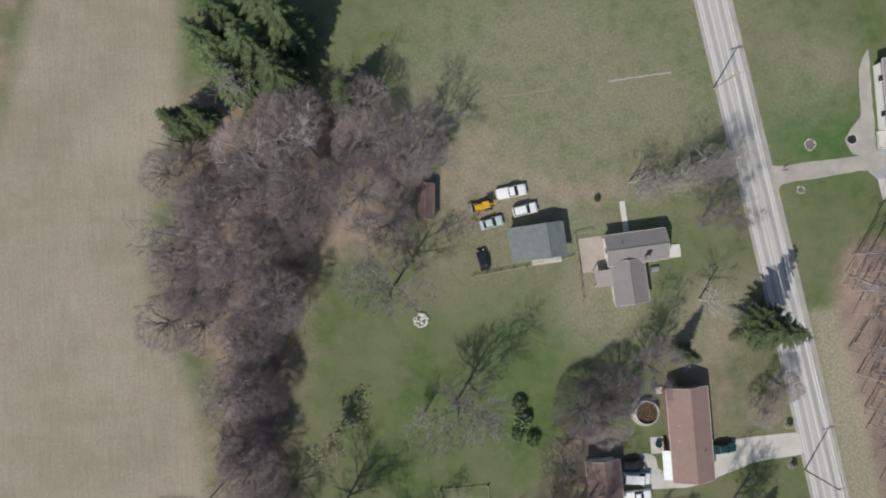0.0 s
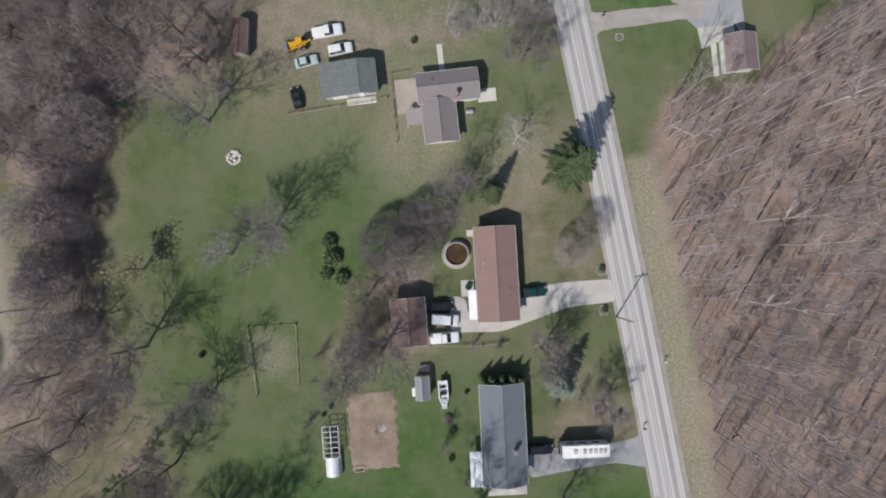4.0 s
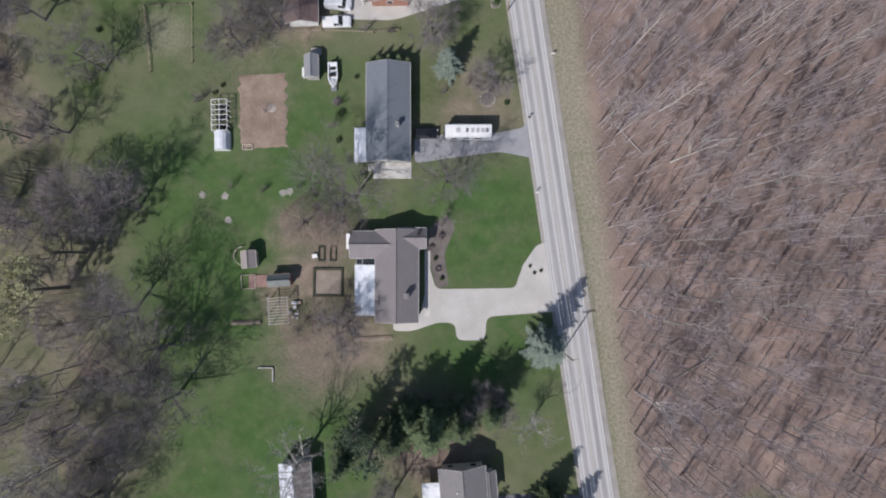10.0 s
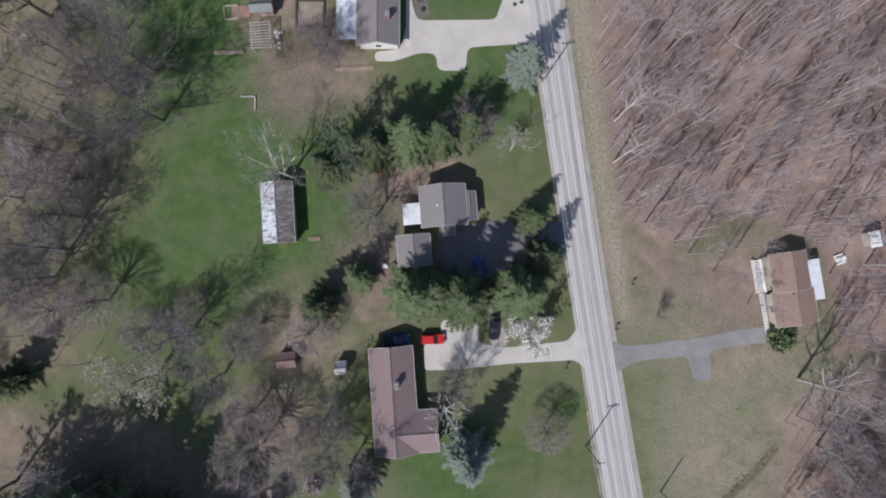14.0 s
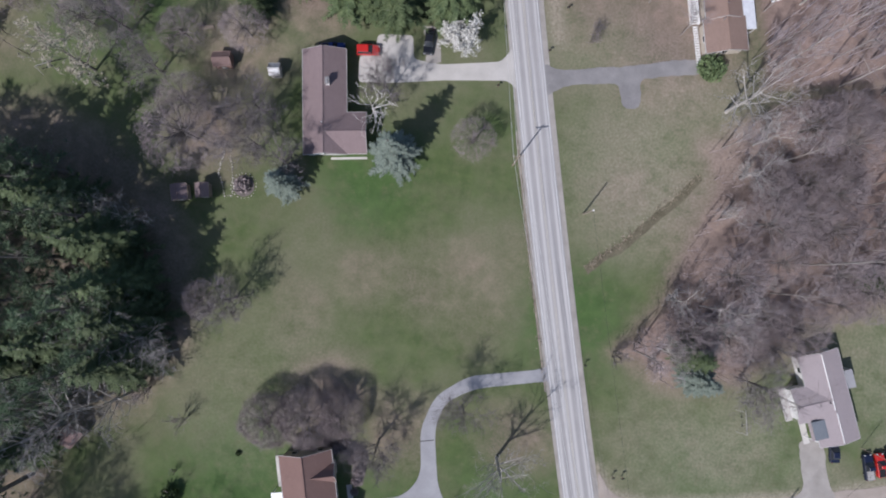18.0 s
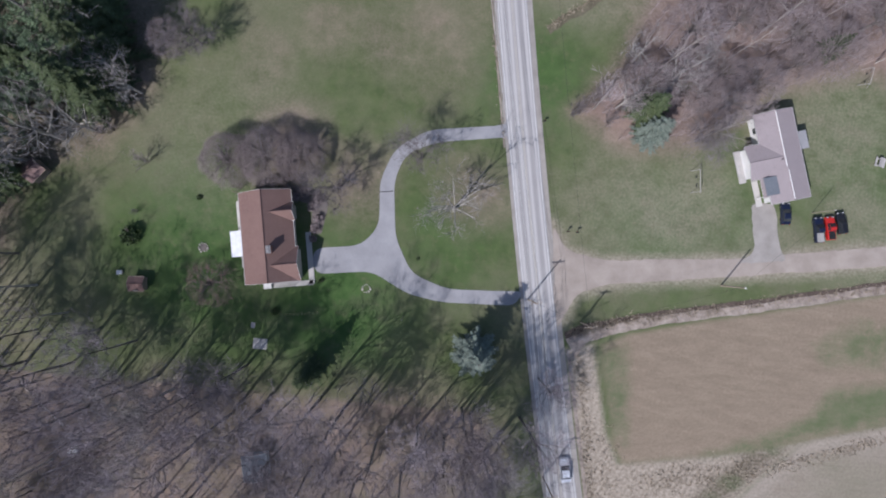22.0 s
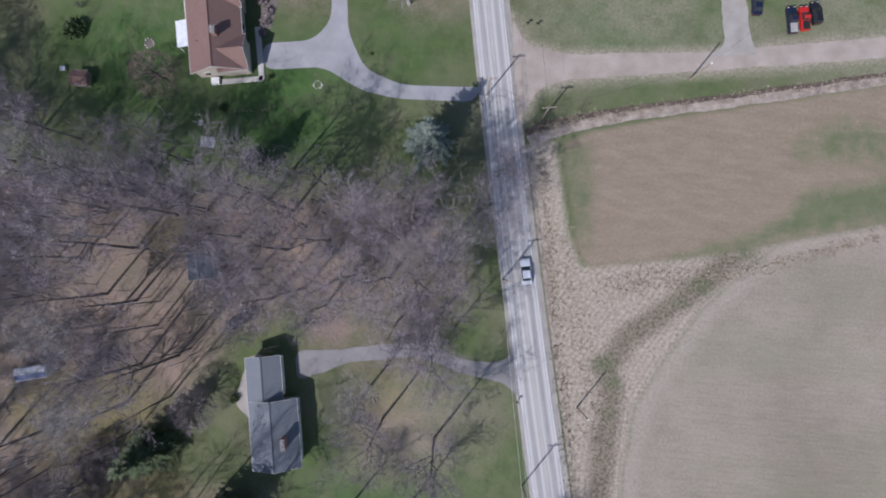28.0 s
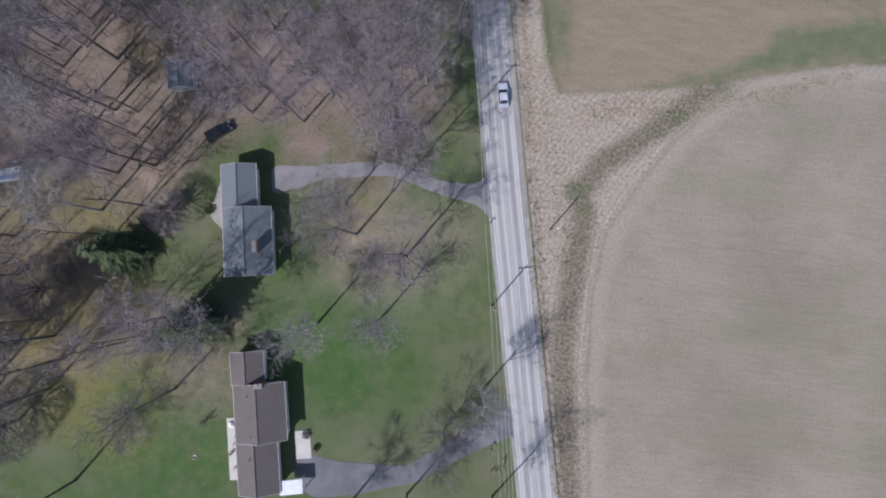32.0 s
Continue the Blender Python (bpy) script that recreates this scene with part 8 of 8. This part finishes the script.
pergola(23.4, -98.4, 4, 3.4, 4.6)
r = thing("stacked_goods", 26.2, -98.6, 8, "pale crates and boards stacked beside the pergola", "crates")
rng = random.Random(9)
for k in range(9):
    cx, cy = rng.uniform(-1.2, 1.2), rng.uniform(-1.8, 1.8)
    part("crate", box(cx - 0.3, cy - 0.25, 0, cx + 0.3, cy + 0.25, rng.uniform(0.25, 0.7), 0.02), M[rng.choice(("grey_wood", "wood", "white_paint"))], r)


def log_pile(x, y, turn, L, n, label):
    r = thing("log_pile", x, y, turn, label, "log pile")
    for k in range(n):
        bm = bmesh.new()
        yy, zz = (k % 3) * 0.26 - 0.26, 0.13 + (k // 3) * 0.23
        bm_tube(bm, [(-L / 2 + 0.07 * k, yy, zz), (L / 2 - 0.05 * k, yy + 0.03, zz)], [0.14, 0.11], 7)
        part("log", bm, M["wood"], r)


log_pile(17.0, -100.7, 2, 5.6, 5, "long weathered logs lying on the lawn")
log_pile(40.0, -103.6, 3, 7.2, 3, "long weathered timbers lying behind the house")
r = thing("board_corner", 21.9, -108.9, 0, "two dark boards meeting at a corner on the lawn", "boards")
part("board", box(-2.7, -0.1, 0, 0, 0.1, 0.32), M["grey_wood"], r)
part("board", box(-0.1, -2.5, 0, 0.1, -0.1, 0.3), M["grey_wood"], r)
log_pile(24.6, -150.3, 8, 2.8, 3, "weathered boards on the lawn's edge")
log_pile(33.0, -134.9, 4, 2.4, 3, "pale boards lying beside the barn")


def swing_set(x, y, turn, L=3.6):
    r = thing("swing_set", x, y, turn, "metal swing frame on the lawn", "swing")
    for s in (-1, 1):
        for e in (-1, 1):
            bm = bmesh.new()
            bm_tube(bm, [(s * L / 2, e * 0.9, 0), (s * L / 2, 0, 2.1)], [0.045, 0.045], 6)
            part("leg", bm, M["grey_wood"], r)
    bm = bmesh.new()
    bm_tube(bm, [(-L / 2, 0, 2.1), (L / 2, 0, 2.1)], [0.05, 0.05], 6)
    part("top_bar", bm, M["grey_wood"], r)
    for k in (-0.8, 0.8):
        part("seat", box(k - 0.22, -0.1, 0.45, k + 0.22, 0.1, 0.5), M["rubber"], r)
        for e in (-0.2, 0.2):
            bm = bmesh.new()
            bm_tube(bm, [(k + e, 0, 0.5), (k + e, 0, 2.1)], [0.012, 0.012], 3)
            part("chain", bm, M["steel"], r)


swing_set(126.2, -216.0, 96, 4.0)
swing_set(155.8, -194.0, 80, 3.0)
swing_set(-3.6, -159.6, 20, 2.6)


def bench_table(x, y, turn, label="weathered wooden picnic table", wood="grey_wood"):
    r = thing("picnic_table", x, y, turn, label, "table")
    for k in range(5):
        part("plank", box(-0.9, -0.38 + k * 0.155, 0.72, 0.9, -0.24 + k * 0.155, 0.76), M[wood], r)
    for s in (-1, 1):
        part("bench", box(-0.9, s * 0.75 - 0.14, 0.42, 0.9, s * 0.75 + 0.14, 0.46), M[wood], r)
        part("leg", box(s * 0.6 - 0.04, -0.8, 0.0, s * 0.6 + 0.04, 0.8, 0.42), M[wood], r)


bench_table(159.8, -209.3, 80)
bench_table(17.8, -275.3, 30, "white garden table under bare trees", "white_paint")
bench_table(128.4, -138.3, 20, "pale garden table behind the house", "white_paint")
sheet("pavement_lawn_slab", [(48.1, -252.0), (50.6, -252.0), (50.6, -253.9), (48.1, -253.9)], 0.1, M["pale_drive"], "pale concrete slab set in the lawn", "slab", 0.14)
sheet("pavement_lawn_slab_small", [(47.4, -249.2), (48.1, -249.2), (48.1, -250.2), (47.4, -250.2)], 0.08, M["pale_drive"], "small pale slab set in the lawn", "slab", 0.12)
for x, y in ((22.8, -242.3), (29.4, -88.6), (45.8, -139.8)):
    r = thing("pale_crate", x, y, 10, "small pale wooden crate on the grass", "crate")
    part("side", box(-0.45, -0.35, 0, 0.45, -0.3, 0.5), M["siding_tan"], r)
    part("side", box(-0.45, 0.3, 0, 0.45, 0.35, 0.5), M["siding_tan"], r)
    part("end", box(-0.45, -0.3, 0, -0.4, 0.3, 0.5), M["siding_tan"], r)
    part("end", box(0.4, -0.3, 0, 0.45, 0.3, 0.5), M["siding_tan"], r)
    part("lid", box(-0.47, -0.37, 0.5, 0.47, 0.37, 0.54), M["white_paint"], r)


fence("wooden_fence", [(6.0, -3.9), (16.0, -2.7), (24.4, -1.5)], 1.0, 2.2, M["wood"], "low weathered fence behind the work shed")
fence("wooden_fence", [(25.4, -2.6), (25.9, -9.6)], 1.1, 2.2, M["red_wood"], "short brown fence on the lawn")
fence("wooden_fence", [(14.0, -47.6), (30.6, -47.0), (40.0, -47.4), (44.6, -47.0)], 0.9, 2.4, M["wood"], "low brown fence between two gardens")
fence("wooden_fence", [(112.8, -335.6), (114.4, -335.4), (114.6, -333.4)], 1.1, 0.8, M["wood"], "short corner of rail fence at the drive")

dry_bank = mat("dry_bank", (0.13, 0.10, 0.082), (0.46, 0.40, 0.345), 0.95, 2.2, 0.5, relief=0.8, world=True)
sheet("trim_ditch", [(96.4, -189.9), (99.0, -187.5), (102.2, -185.6), (105.6, -182.4), (109.4, -178.6), (113.0, -175.6), (116.4, -171.6), (117.2, -172.6), (113.9, -176.9), (110.4, -179.9), (106.5, -183.7), (103.1, -186.9), (99.8, -188.8), (97.2, -191.2)], 0.015, mat("ditch_grass", (0.075, 0.068, 0.043), (0.18, 0.16, 0.11), 0.95, 2.5, 0.6, relief=0.8, world=True), "narrow ditch of dark earth and dry grass", "ditch", 0.03)
r = thing("flower_row", 53.6, -247.2, 8.7, "low row of dry plants on the lawn", "flower bed")
rng = random.Random(12)
for k in range(9):
    st = Sticks()
    for j in range(16):
        st.blade(Vector((0.1 + k * 0.68 + rng.uniform(-0.2, 0.2), rng.uniform(-0.2, 0.2), 0)), rnd_dir(rng, 0.9) * 0.35, 0.1, rnd_dir(rng))
    part("plant", st.mesh("plant", M["yellow_bud"]), None, r)
bm = bmesh.new()
bm_tube(bm, [(0, 0, 0.03), (2.4, 0.4, 0.03)], [0.07, 0.07], 6)
hose = tagged(part("drain_seam", bm, M["black"]), "dark drain seam across the grey drive", "drain")
hose.matrix_world = pose(68.5, -223.3, 0.01)
def patio_chair(x, y, turn, colour):
    r = thing("patio_chair", x, y, turn, "%s patio chair behind the long house" % colour, "chair", "chairs on the rear patio")
    m = M["white_paint"] if colour == "white" else M["red_wood"]
    part("seat", box(-0.25, -0.25, 0.40, 0.25, 0.25, 0.45, 0.02), m, r)
    part("backrest", box(-0.25, 0.21, 0.45, 0.25, 0.26, 0.95, 0.02), m, r)
    for lx in (-0.21, 0.21):
        for ly in (-0.21, 0.21):
            part("leg", box(lx - 0.025, ly - 0.025, 0.0, lx + 0.025, ly + 0.025, 0.40), m, r)
    r.location.z = 0.1


patio_chair(67.6, -333.4, 20, "white")
patio_chair(68.6, -335.0, 110, "white")
patio_chair(67.9, -338.2, -30, "brown")
patio_chair(69.3, -337.2, 160, "white")
for x, y, w in ((68.4, -331.8, 0.55), (69.6, -339.6, 0.5), (68.9, -340.6, 0.4), (68.2, -336.6, 0.45)):
    r = thing("flower_pot", x, y, 0, "pale round flower pot on the patio", "flower pot", "pots on the rear patio", z=0.1)
    bm = bmesh.new()
    bm_lathe(bm, [(w * 0.35, 0), (w * 0.5, 0.4), (w * 0.42, 0.4), (w * 0.4, 0.33)], 0, 0, 12)
    part("pot", bm, M["siding_tan"], r)
# ditch bank along the ploughed field
sheet("trim_field_bank", [(104.7, -246.2), (108.4, -244.2), (114.0, -242.7), (122.0, -240.7), (133.0, -238.3), (150.0, -234.5), (168.0, -230.3), (168.0, -232.2), (150.0, -236.6), (133.0, -240.4), (122.0, -242.9), (114.0, -245.1), (109.0, -247.2), (106.9, -250.2)], 0.02, dry_bank, "rough bank of dry grass and earth beside a field", "bank", 0.03)


ribbon("trim_roadside_ditch", lambda y: road_x(y) + ROAD_HALF + 1.7, 0.32, -249, -352, 0.02, dry_bank, "dark narrow ditch along the road's edge", "ditch", 0.03)
ribbon("trim_west_ditch", lambda y: road_x(y) - ROAD_HALF - 0.85, 0.16, -166, -213, 0.03, dry_bank, "thin dark ditch beside the road and lawn", "ditch", 0.03)
sheet("trim_bank_edge", [(104.6, -245.9), (108.3, -243.9), (114.0, -242.3), (122.0, -240.3), (133.0, -237.9), (150.0, -234.1), (168.0, -229.9), (168.0, -230.6), (150.0, -234.9), (133.0, -238.75), (122.0, -241.1), (114.0, -243.2), (108.6, -245.0), (105.2, -247.0)], 0.028, mat("dark_bank", (0.06, 0.045, 0.036), (0.14, 0.108, 0.088), 0.95, 2.5, 0.6, relief=0.8, world=True), "dark earth edge of the field bank", "bank", 0.04)


def tufts(name, spots, count, seed, material, label, h=0.5):
    """Dry grass in tussocks, as one object."""
    rng = random.Random(seed)
    st = Sticks()
    for k in range(count):
        (xa, ya), (xb, yb), w = rng.choice(spots)
        t = rng.random()
        p = Vector((xa + (xb - xa) * t + rng.gauss(0, w), ya + (yb - ya) * t + rng.gauss(0, w), 0))
        for j in range(5):
            st.blade(p + Vector((rng.uniform(-0.2, 0.2), rng.uniform(-0.2, 0.2), 0)), rnd_dir(rng, 0.9) * h * rng.uniform(0.5, 1.3), 0.12, rnd_dir(rng))
    return tagged(new(name, st.mesh(name, material)), label, "grass", kind="stuff")


straw = mat("dry_grass_blades", (0.26, 0.215, 0.16), (0.46, 0.40, 0.31), 0.95, 3, 0.5, relief=0)
tufts("dry_grass", (((106, -246), (114, -243), 0.5), ((114, -243), (133, -239), 0.5), ((133, -239), (168, -231), 0.6), ((108, -250), (113, -281), 0.6), ((113, -281), (119, -312), 0.7), ((119, -312), (128, -350), 0.8), ((112, -262), (122, -300), 1.6), ((120, -272), (140, -268), 1.4), ((140, -269), (168, -259), 0.7)), 3600, 31, straw, "pale dry grass along banks and field edges", 0.36)
tufts("verge_grass", (((86.7, -192), (90.4, -212), 0.25), ((83.4, -172), (86.7, -192), 0.22), ((97.0, -189.6), (104, -184.0), 0.4), ((104, -184), (116, -172), 0.5)), 500, 32, straw, "dry grass in the roadside ditch", 0.28)
